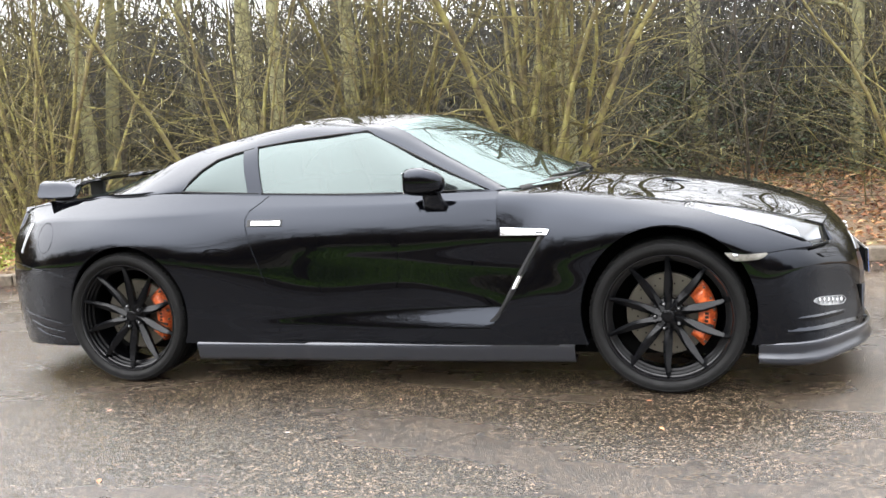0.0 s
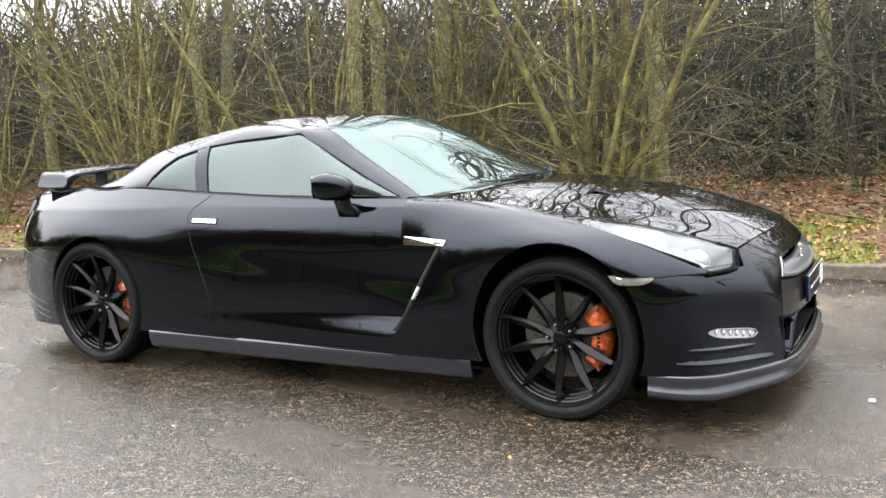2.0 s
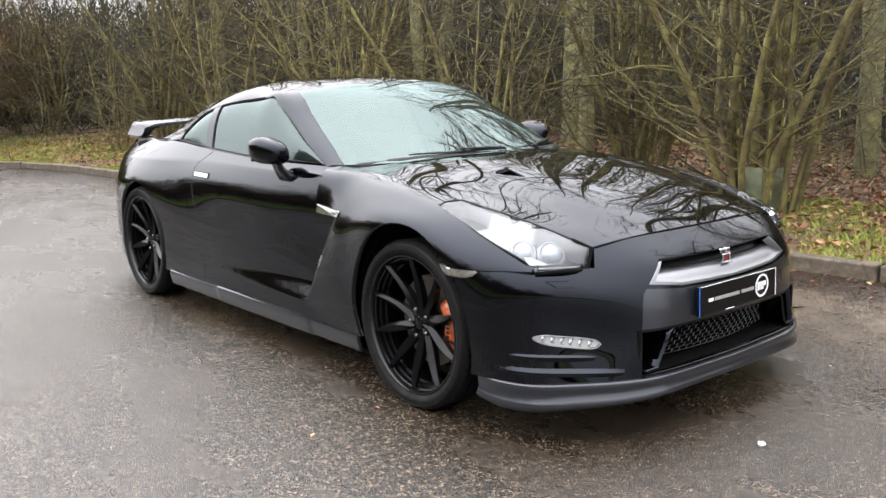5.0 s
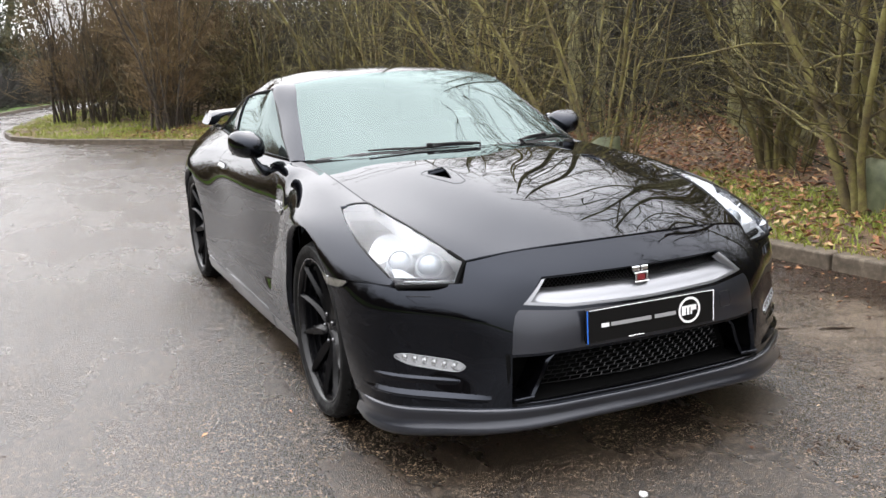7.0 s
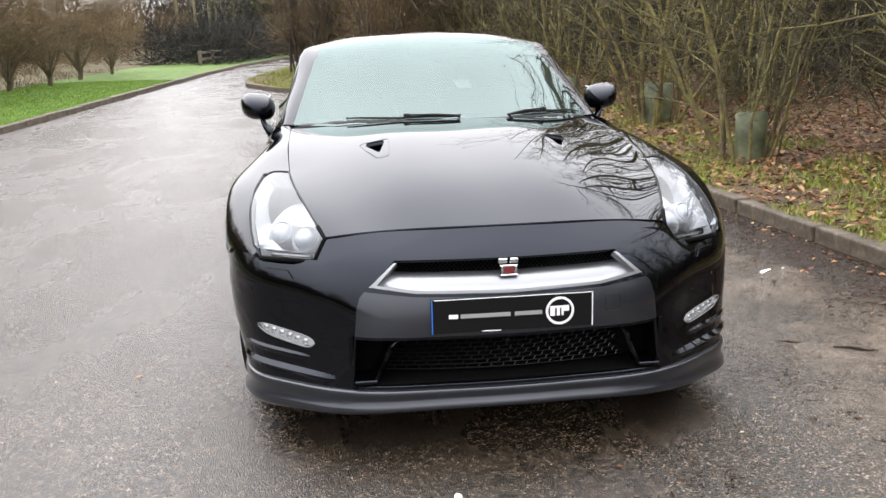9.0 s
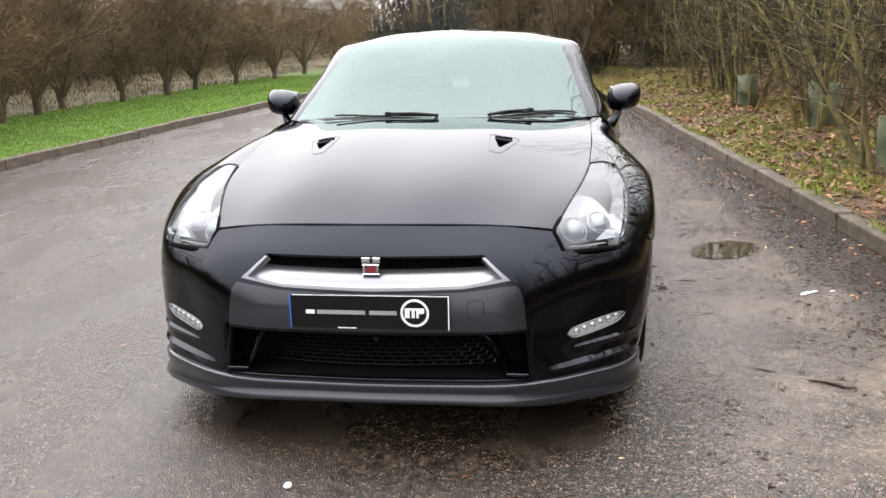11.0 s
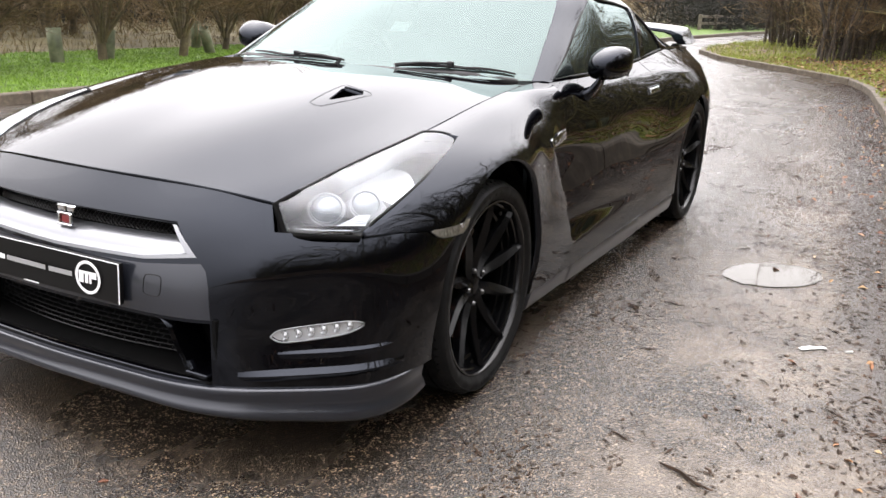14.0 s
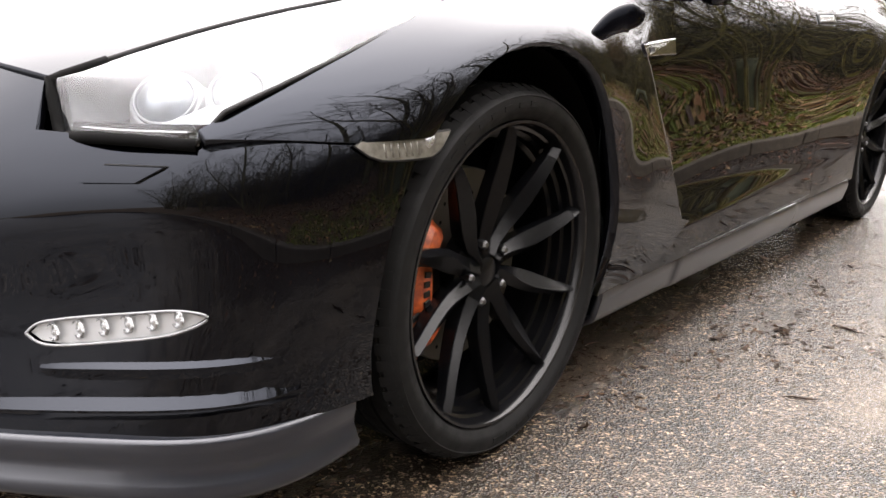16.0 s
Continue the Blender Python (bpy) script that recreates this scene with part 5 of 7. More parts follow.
# bonnet vents: a dark throat under each opening and a flush surround
for sy in (-1, 1):
    throat = part("bonnet_vent", flip(box((0.20, 0.13, 0.01), (1.43, 0.37, 0.900), rot=Matrix.Rotation(radians(10), 4, 'Y')), sy), DARK, car, "black vent set into the bonnet")
    sur = [HOOD.drop((x, y, 2), (0, 0, -1)) + Vector((0, 0, 0.0015)) for x, y in ((1.555, 0.326), (1.45, 0.315), (1.345, 0.312), (1.336, 0.322), (1.338, 0.418), (1.352, 0.427), (1.45, 0.405), (1.555, 0.372), (1.565, 0.350), (1.555, 0.326))]
    part("vent_surround", flip(tube(sur, 0.0007, 5, False), sy), PAINT, throat, smooth=True)
    lip = [HOOD.drop((x, y, 2), (0, 0, -1)) + Vector((0, 0, 0.003)) for x, y in ((1.364, 0.332), (1.361, 0.366), (1.362, 0.40))]
    part("vent_lip", flip(tube(lip, 0.0045, 8), sy), PAINT, throat, smooth=True)

# boot spoiler: a thin arched blade whose ends swell into blocks, on dark feet and two slim posts
SPOILER = [(0.0, 1.113, 1.087), (0.3, 1.110, 1.085), (0.50, 1.103, 1.079), (0.58, 1.099, 1.073), (0.625, 1.096, 1.055), (0.655, 1.092, 1.018), (0.675, 1.090, 1.006), (0.705, 1.085, 1.002), (0.724, 1.076, 1.006), (0.732, 1.062, 1.014)]
bm, rows = bmesh.new(), []
for y, top, low in [(-y, t, b) for y, t, b in SPOILER[:0:-1]] + SPOILER:
    h, front = top - low, -1.775 - 0.05 * (1 - min(1, abs(y) / 0.73)) ** 0.5
    lean = math.copysign(0.035 * max(0.0, abs(y) - 0.66) / 0.072, y)
    rows.append([bm.verts.new((x, y - lean * f, low + h * f + dz)) for x, f, dz in ((front, 0.45, -0.006), (front - 0.006, 0.80, -0.003), (front - 0.05, 1.0, 0.0), (-1.93, 1.0, 0.006), (-2.015, 1.0, 0.012), (-2.026, 0.9, 0.012), (-2.020, 0.15, 0.004), (-2.008, 0.0, 0.002), (-1.92, 0.0, -0.002), (front - 0.012, 0.1, -0.006))])
for a, b in zip(rows, rows[1:]):
    for k in range(10):
        bm.faces.new((a[k], b[k], b[(k + 1) % 10], a[(k + 1) % 10]))
bm.faces.new(rows[0])
bm.faces.new(rows[-1][::-1])
spoiler = part("spoiler", bm, PAINT, car, "black boot spoiler on two posts", True)
sharp(spoiler, 38)
for sy in (-1, 1):
    part("spoiler_foot", flip(box((0.13, 0.04, 0.045), (-1.895, 0.645, 0.985), 0.010), sy), TRIM, spoiler)
    part("spoiler_post", flip(box((0.10, 0.022, 0.11), (-1.92, 0.33, 1.045), 0.006), sy), TRIM, spoiler)

# rear end, floor and cabin; dark boxes added inside to block stray light
REAR = Patch(both([[(-2.20, 0, 0.968), (-2.26, 0, 0.88), (-2.30, 0, 0.66), (-2.32, 0, 0.50), (-2.30, 0, 0.33), (-2.27, 0, 0.20)],
                   [(-2.20, 0.35, 0.966), (-2.25, 0.35, 0.88), (-2.29, 0.38, 0.66), (-2.31, 0.38, 0.50), (-2.29, 0.38, 0.33), (-2.26, 0.38, 0.20)],
                   [(-2.195, 0.615, 0.942), (-2.21, 0.645, 0.885), (-2.25, 0.70, 0.66), (-2.26, 0.70, 0.50), (-2.24, 0.70, 0.33), (-2.22, 0.70, 0.20)]]), 0.04)
panel("rear_bumper", REAR.bm(), REAR, PAINT, car)
for size, at in (((3.9, 1.46, 0.06), (-0.05, 0, 0.20)), ((1.75, 0.5, 0.45), (1.2, 0, 0.42)), ((0.04, 1.5, 0.75), (0.80, 0, 0.55)), ((0.04, 1.4, 0.7), (-1.0, 0, 0.60)), ((0.62, 1.4, 0.03), (-1.55, 0, 0.82)),
                 ((0.02, 0.46, 0.5), (2.0, 0, 0.42)), ((1.8, 0.02, 0.6), (-0.1, 0.80, 0.55)), ((1.8, 0.02, 0.6), (-0.1, -0.80, 0.55))):
    part("underbody", box(size, at), DARK, car)
COWL = Patch(both([[(0.955, 0, 0.962), (0.885, 0, 0.985)], [(0.925, 0.37, 0.955), (0.83, 0.36, 0.985)], [(0.80, 0.70, 0.928), (0.60, 0.68, 0.965)], [(0.78, 0.735, 0.925), (0.56, 0.745, 0.945)]]), 0.03)
panel("cowl_panel", COWL.bm(), COWL, TRIM, car, "black plastic cowl")
part("dashboard", box((0.40, 1.36, 0.10), (0.50, 0, 0.90), 0.04, segments=3), INTERIOR, car, "dark cabin dashboard", True)
for sy in (-1, 1):
    part("seat", joined(box((0.50, 0.48, 0.18), (-0.25, 0.38 * sy, 0.42), 0.05, segments=2), box((0.14, 0.46, 0.62), (-0.55, 0.38 * sy, 0.72), 0.05, Matrix.Rotation(radians(-14), 4, "Y"), 2), box((0.09, 0.24, 0.18), (-0.64, 0.38 * sy, 1.10), 0.04, segments=2)), INTERIOR, car, "dark leather bucket seat", True)
part("steering_wheel", lathe([(0.18 + 0.016 * math.cos(a * math.pi / 6), 0.016 * math.sin(a * math.pi / 6)) for a in range(13)], "X", 32, (0.18, -0.36, 0.90)), INTERIOR, car, smooth=True)
part("cabin_mirror", box((0.03, 0.22, 0.06), (0.14, 0.0, 1.275), 0.012, segments=2), INTERIOR, car)
sticker_at = ROOF.drop((0.62, 0.105, 2), (0, 0, -1))
tilt = ROOF.normal(sticker_at).to_track_quat("Z", "Y").to_matrix().to_4x4()
part("windscreen_sticker", box((0.075, 0.075, 0.001), sticker_at - ROOF.normal(sticker_at) * 0.006, rot=tilt), WHITE, car, "white paper square behind the windscreen")


# wheels
def wheel(radius, width, name="wheel"):
    hub = new(name)
    r, w = radius, width / 2
    tread = []
    for y in np.linspace(-w * 0.80, w * 0.80, 5)[:]:
        tread += [(r, y - 0.016), (r, y - 0.0045), (r - 0.007, y - 0.004), (r - 0.007, y + 0.004), (r, y + 0.0045), (r, y + 0.016)]
    profile = [(0.283, -w + 0.016), (0.295, -w + 0.004), (0.312, -w), (0.33, -w + 0.004), (r - 0.010, -w + 0.012), (r - 0.003, -w + 0.026), *tread[2:-2], (r - 0.003, w - 0.024), (r - 0.009, w - 0.012), (0.333, w - 0.004), (0.3285, w - 0.0005), (0.327, w - 0.002), (0.314, w + 0.001), (0.302, w - 0.001), (0.3005, w - 0.0025), (0.292, w - 0.006), (0.283, w - 0.018)]
    profile = [p for i, p in enumerate(profile) if i == 0 or abs(p[0] - profile[i - 1][0]) + abs(p[1] - profile[i - 1][1]) > 1e-4]
    sharp(part("tyre", lathe(profile, "Y", 96), TYRE, hub, "black low-profile tyre", True), 40)
    bm = bmesh.new()
    for k in range(72):
        a = 2 * math.pi * k / 72
        m = Matrix.Rotation(-a, 4, "Y") @ Matrix.Translation((r - 0.0072, w - 0.022, 0)) @ Matrix.Rotation(radians(28), 4, "Z")
        bmesh.ops.create_cube(bm, size=1, matrix=m @ Matrix.Diagonal((0.007, 0.026, 0.019, 1)))
    tagged(part("tread_block", bm, TYRE, hub), kind="stuff")
    bm = bmesh.new()
    for start in (62, 242):
        for k in range(8):
            a = radians(start + k * 7.4)
            m = Matrix.Rotation(-a, 4, "Y") @ Matrix.Translation((0.3135, w + 0.0005, 0))
            bmesh.ops.create_cube(bm, size=1, matrix=m @ Matrix.Diagonal((0.009, 0.0022, 0.020 if k % 3 else 0.012, 1)))
    tagged(part("sidewall_bar", bm, TYRE, hub, "raised bars on the sidewall"), kind="stuff")
    rim = part("rim", lathe([(0.274, -w + 0.01), (0.287, -w + 0.014), (0.258, -w + 0.05), (0.246, w - 0.10), (0.247, w - 0.078), (0.256, w - 0.074), (0.257, w - 0.056), (0.2655, w - 0.052), (0.2665, w - 0.034)], "Y", 96), WHEEL, hub, "satin black alloy rim", True)
    sharp(rim, 30)
    lip = part("rim_lip", lathe([(0.2665, w - 0.034), (0.272, w - 0.031), (0.2735, w - 0.018), (0.279, w - 0.009), (0.2845, w - 0.0085), (0.2875, w - 0.014), (0.288, w - 0.024)], "Y", 96), LIP_BLACK, hub, "glossier black rim lip", True)
    sharp(lip, 35)
    face = w - 0.062
    spoke = bmesh.new()
    rows = []
    # narrow at the hub, widest half way out, drawn to a blunt point at the rim; the ridge wanders across the blade
    for rr, half, out, deep, ridge, swing in ((0.030, 0.0180, 0.006, 0.042, -0.5, 0.0), (0.060, 0.0175, 0.004, 0.042, -0.35, 0.0), (0.090, 0.0190, 0.008, 0.042, 0.0, 0.001), (0.120, 0.0205, 0.014, 0.042, 0.30, 0.003), (0.150, 0.0205, 0.021, 0.040, 0.42, 0.005),
                                              (0.185, 0.0180, 0.029, 0.038, 0.40, 0.006), (0.220, 0.0145, 0.037, 0.034, 0.30, 0.006), (0.250, 0.0108, 0.043, 0.030, 0.15, 0.004), (0.270, 0.0075, 0.045, 0.026, 0.0, 0.003)):
        rows.append([spoke.verts.new((rr, face + out + dy, swing + dz)) for dy, dz in ((-deep, -half * 0.7), (-0.014, -half), (-0.011, -half * 0.96), (0.004, half * ridge), (-0.009, half * 0.96), (-0.012, half), (-deep, half * 0.7))])
    for a, b in zip(rows, rows[1:]):
        for k in range(7):
            spoke.faces.new((a[k], b[k], b[(k + 1) % 7], a[(k + 1) % 7]))
    spoke.faces.new(rows[-1])
    spoke.faces.new(rows[0][::-1])
    first = sharp(part("spoke", spoke, WHEEL, hub, "", True), 14)
    for k in range(1, 10):
        ob = new("spoke", first.data)
        ob.parent = hub
        ob.matrix_basis = Matrix.Rotation(radians(36 * k), 4, "Y")
    first.matrix_basis = Matrix.Rotation(radians(0), 4, "Y")
    sharp(part("hub_cap", lathe([(0.0, face + 0.006), (0.022, face + 0.006), (0.029, face + 0.002), (0.031, face - 0.004), (0.055, face - 0.008), (0.075, face - 0.018), (0.078, face - 0.05)], "Y", 40), WHEEL, hub, "", True), 40)
    for k in range(5):
        a = radians(72 * k + 18)
        part("wheel_nut", lathe([(0.0, face + 0.014), (0.0055, face + 0.012), (0.0085, face + 0.007), (0.0085, face - 0.03)], "Y", 6, (0.0572 * math.cos(a), 0, 0.0572 * math.sin(a))), NUT, hub)
    disc = part("brake_disc", lathe([(0.02, -0.01), (0.085, -0.01), (0.09, 0.0), (0.185, 0.0), (0.187, -0.004), (0.187, -0.028), (0.185, -0.03), (0.09, -0.03)], "Y", 64), DISC, hub, "worn steel brake disc", True)
    sharp(disc, 40)
    bm = bmesh.new()
    for k in range(30):
        a, rr = radians(12 * k), (0.115, 0.138, 0.162)[k % 3]
        bmesh.ops.create_circle(bm, cap_ends=True, radius=0.004, segments=8, matrix=Matrix.Translation((rr * math.cos(a), 0.0008, rr * math.sin(a))) @ Matrix.Rotation(radians(90), 4, "X"))
    tagged(part("disc_hole", bm, DARK, hub), kind="stuff")
    return hub


def caliper(hub, sy):
    """A six-piston caliper round the forward side of the disc: two ribbed halves, bridge bolts and dark gaps."""
    bm, rows, n = bmesh.new(), [], 40
    for k in range(n + 1):
        f = k / n
        a = radians(-44 + 88 * f)
        bulge = 0.010 * abs(math.sin(f * math.pi * 3)) ** 0.5
        end = min(1.0, 6 * min(f, 1 - f) + 0.45)
        sect = ((0.132, 0.006), (0.130, 0.024 + bulge), (0.148, 0.040 * end + bulge), (0.178, 0.041 * end + bulge), (0.196, 0.034 * end), (0.207, 0.020), (0.211, 0.0), (0.208, -0.05))
        rows.append([bm.verts.new((rr * math.cos(a), y, rr * math.sin(a))) for rr, y in sect])
    for a, b in zip(rows, rows[1:]):
        for k in range(7):
            bm.faces.new((a[k], b[k], b[k + 1], a[k + 1]))
    bm.faces.new(rows[0])
    bm.faces.new(rows[-1][::-1])
    ob = sharp(part("brake_caliper", bm, CALIPER, hub, "orange multi-piston brake caliper", True), 40)
    for deg in (-15, 15):
        turn = Matrix.Rotation(-radians(deg), 4, "Y")
        part("caliper_gap", box((0.066, 0.006, 0.012), turn @ Vector((0.170, 0.0425, 0)), 0.002, turn), GASKET, ob)
    for deg in (-38, -22, -7, 7, 22, 38):
        p = Vector((0.199 * math.cos(radians(deg)), 0.022, 0.199 * math.sin(radians(deg))))
        part("bridge_bolt", lathe([(0.0, 0.016), (0.005, 0.016), (0.0062, 0.013), (0.0062, -0.01)], "Y", 8, p), NUT, ob)
    for deg in (-9, -3, 3, 9):
        turn = Matrix.Rotation(-radians(deg), 4, "Y")
        part("caliper_bar", box((0.016, 0.004, 0.011), turn @ Vector((0.166, 0.0515, 0)), 0.001, turn), GASKET, ob)


front_wheel, rear_wheel = wheel(0.346, 0.245), wheel(0.346, 0.265)
wheels = []
for sx, proto, yc in ((1.386, front_wheel, 0.792), (-1.388, rear_wheel, 0.796)):
    for sy in (1, -1):
        w = proto if sy > 0 else copy_thing(proto, Matrix())
        w.parent = car
        w.matrix_basis = Matrix.Translation((sx, yc * sy, 0.372)) @ Matrix.Rotation(0 if sy > 0 else math.pi, 4, "Z") @ Matrix.Rotation(radians(18), 4, "Y")
        wheels.append((w, sx, sy, yc))
for w, sx, sy, yc in wheels:
    hub = new("brake")
    hub.parent = car
    hub.matrix_basis = Matrix.Translation((sx, yc * sy, 0.372)) @ (Matrix() if sy > 0 else Matrix.Diagonal((1, -1, 1, 1)))
    caliper(hub, sy)
    bm = lathe([(0.398, 0.085), (0.404, 0.06), (0.406, -0.26), (0.05, -0.26)], "Y", 72, (0.0 if sx > 0 else 0.022, 0, 0.022 if sx > 0 else 0.012))
    bmesh.ops.delete(bm, geom=[f for f in bm.faces if f.calc_center_median().z < -0.16], context="FACES")
    part("wheel_liner", bm, DARK, hub, "black wheel arch liner", True)

# ---- ground, kerbs, verges ----
def kerb_right(x):
    """Edge of the road towards the wood, with the point behind the lay-by."""
    xs = (-70, -46, -38, -30, -24, -19.5, -17.4, -15.6, -14.2, -13.0, -11.9, -10.6, -8, 0, 60)
    ys = (14.0, 4.0, 1.0, -1.3, -2.25, -2.65, -2.45, -1.65, -0.55, 0.50, 1.18, 1.46, 1.73, 2.463, 7.95)
    return float(np.interp(x, xs, ys))


def kerb_left(x):
    xs = (-70, -46, -38, -30, -24, -16, 0, 60)
    ys = (10.0, 0.2, -2.2, -3.6, -4.2, -4.69, -5.65, -9.25)
    return float(np.interp(x, xs, ys))


def lump(x, y, s):
    return noise.noise((x * s, y * s, 0.3))


def bank(x, d):
    """Height of the wooded verge at a distance d from its kerb."""
    return 0.085 + 0.62 * (1 - math.exp(-max(0.0, d - 0.2) / 9.0)) + min(1, d / 1.5) * (0.05 * lump(x, d, 0.9) + 0.02 * lump(x, d, 3.1))


def lawn(x, d):
    return 0.085 + min(1, d / 1.0) * (0.03 * lump(x, d, 0.7) + 0.012 * lump(x, d, 3.0)) + 0.01 * min(d, 6)


def sheet(xs, ds, place):
    bm = bmesh.new()
    rows = [[bm.verts.new(place(x, d)) for d in ds] for x in xs]
    for a, b in zip(rows, rows[1:]):
        for k in range(len(ds) - 1):
            bm.faces.new((a[k], b[k], b[k + 1], a[k + 1]))
    return bm


bm = bmesh.new()
bmesh.ops.create_grid(bm, x_segments=4, y_segments=4, size=600, matrix=Matrix.Translation((0, 0, -0.06)))
tagged(part("ground", bm, ROUGH), "rough winter grassland reaching the horizon", "ground", kind="structure")
tagged(part("road", sheet(np.linspace(-70, 60, 66), np.linspace(0, 1, 9), lambda x, f: (x, kerb_left(x) - 0.1 + f * (kerb_right(x) - kerb_left(x) + 0.2), 0)), ASPHALT), "wet worn grey asphalt with puddled patches", "road", kind="structure")
fine = np.concatenate([np.linspace(-70, -18, 60), np.linspace(-17.8, 8, 150), np.linspace(8.5, 60, 50)])
depths = np.concatenate([[0.05, 0.14], np.linspace(0.2, 4, 24), np.linspace(4.4, 14, 26), np.linspace(16, 90, 14)])
tagged(part("verge", sheet(fine, depths, lambda x, d: (x, kerb_right(x) + d, bank(x, d))), SOIL, smooth=True), "leaf-strewn earth bank under the trees", "verge", kind="structure")
tagged(part("lawn", sheet(fine, np.concatenate([[0.05, 0.14], np.linspace(0.2, 3.4, 22)]), lambda x, d: (x, kerb_left(x) - d, lawn(x, d))), LAWN, smooth=True), "bright green mown grass strip", "lawn", kind="structure")
tagged(part("rough_ground", sheet(fine[::2], np.linspace(3.38, 90, 40), lambda x, d: (x, kerb_left(x) - d, lawn(x, min(d, 6)) - 0.004)), ROUGH, smooth=True), "straw-coloured rough grass under shrubs", "ground", kind="structure")

# kerb stones
stone_bm = box((0.906, 0.125, 0.20), (0, 0, 0.0), 0.012, segments=2)
for v in stone_bm.verts:
    if v.co.z > 0.05:
        v.co.z += 0.004 * noise.noise(v.co * 9)
stone_mesh = bpy.data.meshes.new("kerb_stone")
stone_bm.to_mesh(stone_mesh)
stone_bm.free()
stone_mesh.materials.append(KERB)
for nm, edge, side, start, end in (("kerb_near", kerb_right, 1, 9.0, -44.0), ("kerb_far", kerb_left, -1, 9.0, -44.0)):
    kerb = tagged(new(nm), "worn concrete kerb edged with leaves", "kerb", kind="structure")
    rnd, line = random.Random(4), [Vector((x, edge(x), 0)) for x in np.arange(start, end, -0.01)]
    ends, run = [line[0]], 0.0
    for a, b in zip(line, line[1:]):
        run += (b - a).length
        if run >= 0.914:
            ends.append(b)
            run = 0.0
    for a, b in zip(ends, ends[1:]):
        way = (b - a).normalized()
        out = Vector((-way.y, way.x, 0)) * (1 if -way.x > 0 else -1) * -side
        out = out if out.y * side > 0 or abs(way.x) < 0.2 else -out
        mid = (a + b) / 2 + out * 0.062
        ob = new("kerb_stone", stone_mesh)
        ob.parent = kerb
        ob.matrix_basis = Matrix.Translation((mid.x, mid.y, rnd.uniform(-0.008, 0.006))) @ Matrix.Rotation(math.atan2(way.y, way.x) + rnd.uniform(-0.006, 0.006), 4, "Z") @ Matrix.Rotation(rnd.uniform(-0.012, 0.012), 4, "X")

# puddle, paper scrap
bm = bmesh.new()
ring = [bm.verts.new((-0.50 + (0.205 + 0.03 * noise.noise((k * 0.9, 0, 2))) * math.sin(k * math.pi / 20) * 1.02 - 0.08 * math.cos(k * math.pi / 20), 1.555 + (0.215 + 0.025 * noise.noise((k * 0.8, 3, 1))) * math.cos(k * math.pi / 20), 0.0045)) for k in range(40)]
bm.faces.new(ring)
tagged(part("puddle", bm, WATER), "small rain puddle on the asphalt", "puddle", kind="structure")
def flat_scrap(cx, cy, size, seed):
    """A thin torn scrap lying flat, longer across than along."""
    g, bm = random.Random(seed), bmesh.new()
    low, high = [], []
    for k in range(18):
        a, r = k * math.pi / 9, size * g.uniform(0.55, 1.0)
        p = Vector((cx - 0.42 * r * 2.2 * math.sin(a) + 0.4 * r * math.cos(a), cy + 0.91 * r * 2.2 * math.sin(a) * 0.6 + 0.2 * r * math.cos(a), 0.003))
        low.append(bm.verts.new(p))
        high.append(bm.verts.new(p + Vector((0, 0, g.uniform(0.002, 0.006)))))
    bm.faces.new(high)
    for k in range(18):
        bm.faces.new((low[k], low[(k + 1) % 18], high[(k + 1) % 18], high[k]))
    return bm


tagged(part("paper_scrap", flat_scrap(0.40, 1.82, 0.048, 8), PAPER), "torn white paper scrap on wet asphalt", "litter", "paper scraps")
tagged(part("paper_scrap", flat_scrap(0.36, 1.95, 0.014, 9), PAPER), "tiny white paper scrap on wet asphalt", "litter", "paper scraps")
bm = bmesh.new()
bmesh.ops.create_icosphere(bm, subdivisions=2, radius=1)
for v in bm.verts:
    v.co = Vector((v.co.x * 0.016, v.co.y * 0.013, v.co.z * 0.010)) * (1 + 0.25 * noise.noise(v.co * 2))
pebble = tagged(part("pebble", bm, PAPER, smooth=True), "small pale pebble lying on the asphalt", "pebble")
pebble.location = (2.55, -0.22, 0.008)


# ---- scatter ----
class Cloud:
    """Collects many small pieces into one mesh."""

    def __init__(self):
        self.v, self.f = [], []

    def add(self, pts, faces):
        k = len(self.v)
        self.v += [tuple(p) for p in pts]
        self.f += [tuple(k + i for i in f) for f in faces]

    def link(self, name, mat, parent=None, label="", smooth=False):
        mesh = bpy.data.meshes.new(name)
        mesh.from_pydata(self.v, [], self.f)
        mesh.update()
        return link(name, mesh, mat, parent, label, smooth)


def blades(area, count, place, height, seed, mat, name, label):
    rnd, c = random.Random(seed), Cloud()
    for _ in range(count):
        x, d = rnd.uniform(*area[0]), rnd.uniform(*area[1])
        if noise.noise((x * 1.3, d * 1.3, seed)) < rnd.uniform(-0.4, 0.3) and mat is not BLADE_GREEN:
            continue
        p, a, h, w = Vector(place(x, d)), rnd.uniform(0, 6.28), rnd.uniform(*height), rnd.uniform(0.004, 0.009)
        lean = Vector((rnd.gauss(0, 0.35), rnd.gauss(0, 0.35), 1)).normalized() * h
        side = Vector((math.cos(a), math.sin(a), 0)) * w
        c.add((p - side, p + side, p + lean * 0.6 + side * 0.6, p + lean + Vector((lean.x, lean.y, 0)) * 0.6, p + lean * 0.6 - side * 0.6), ((0, 1, 2, 4), (4, 2, 3)))
    tagged(c.link(name, mat), label, "grass", kind="stuff")


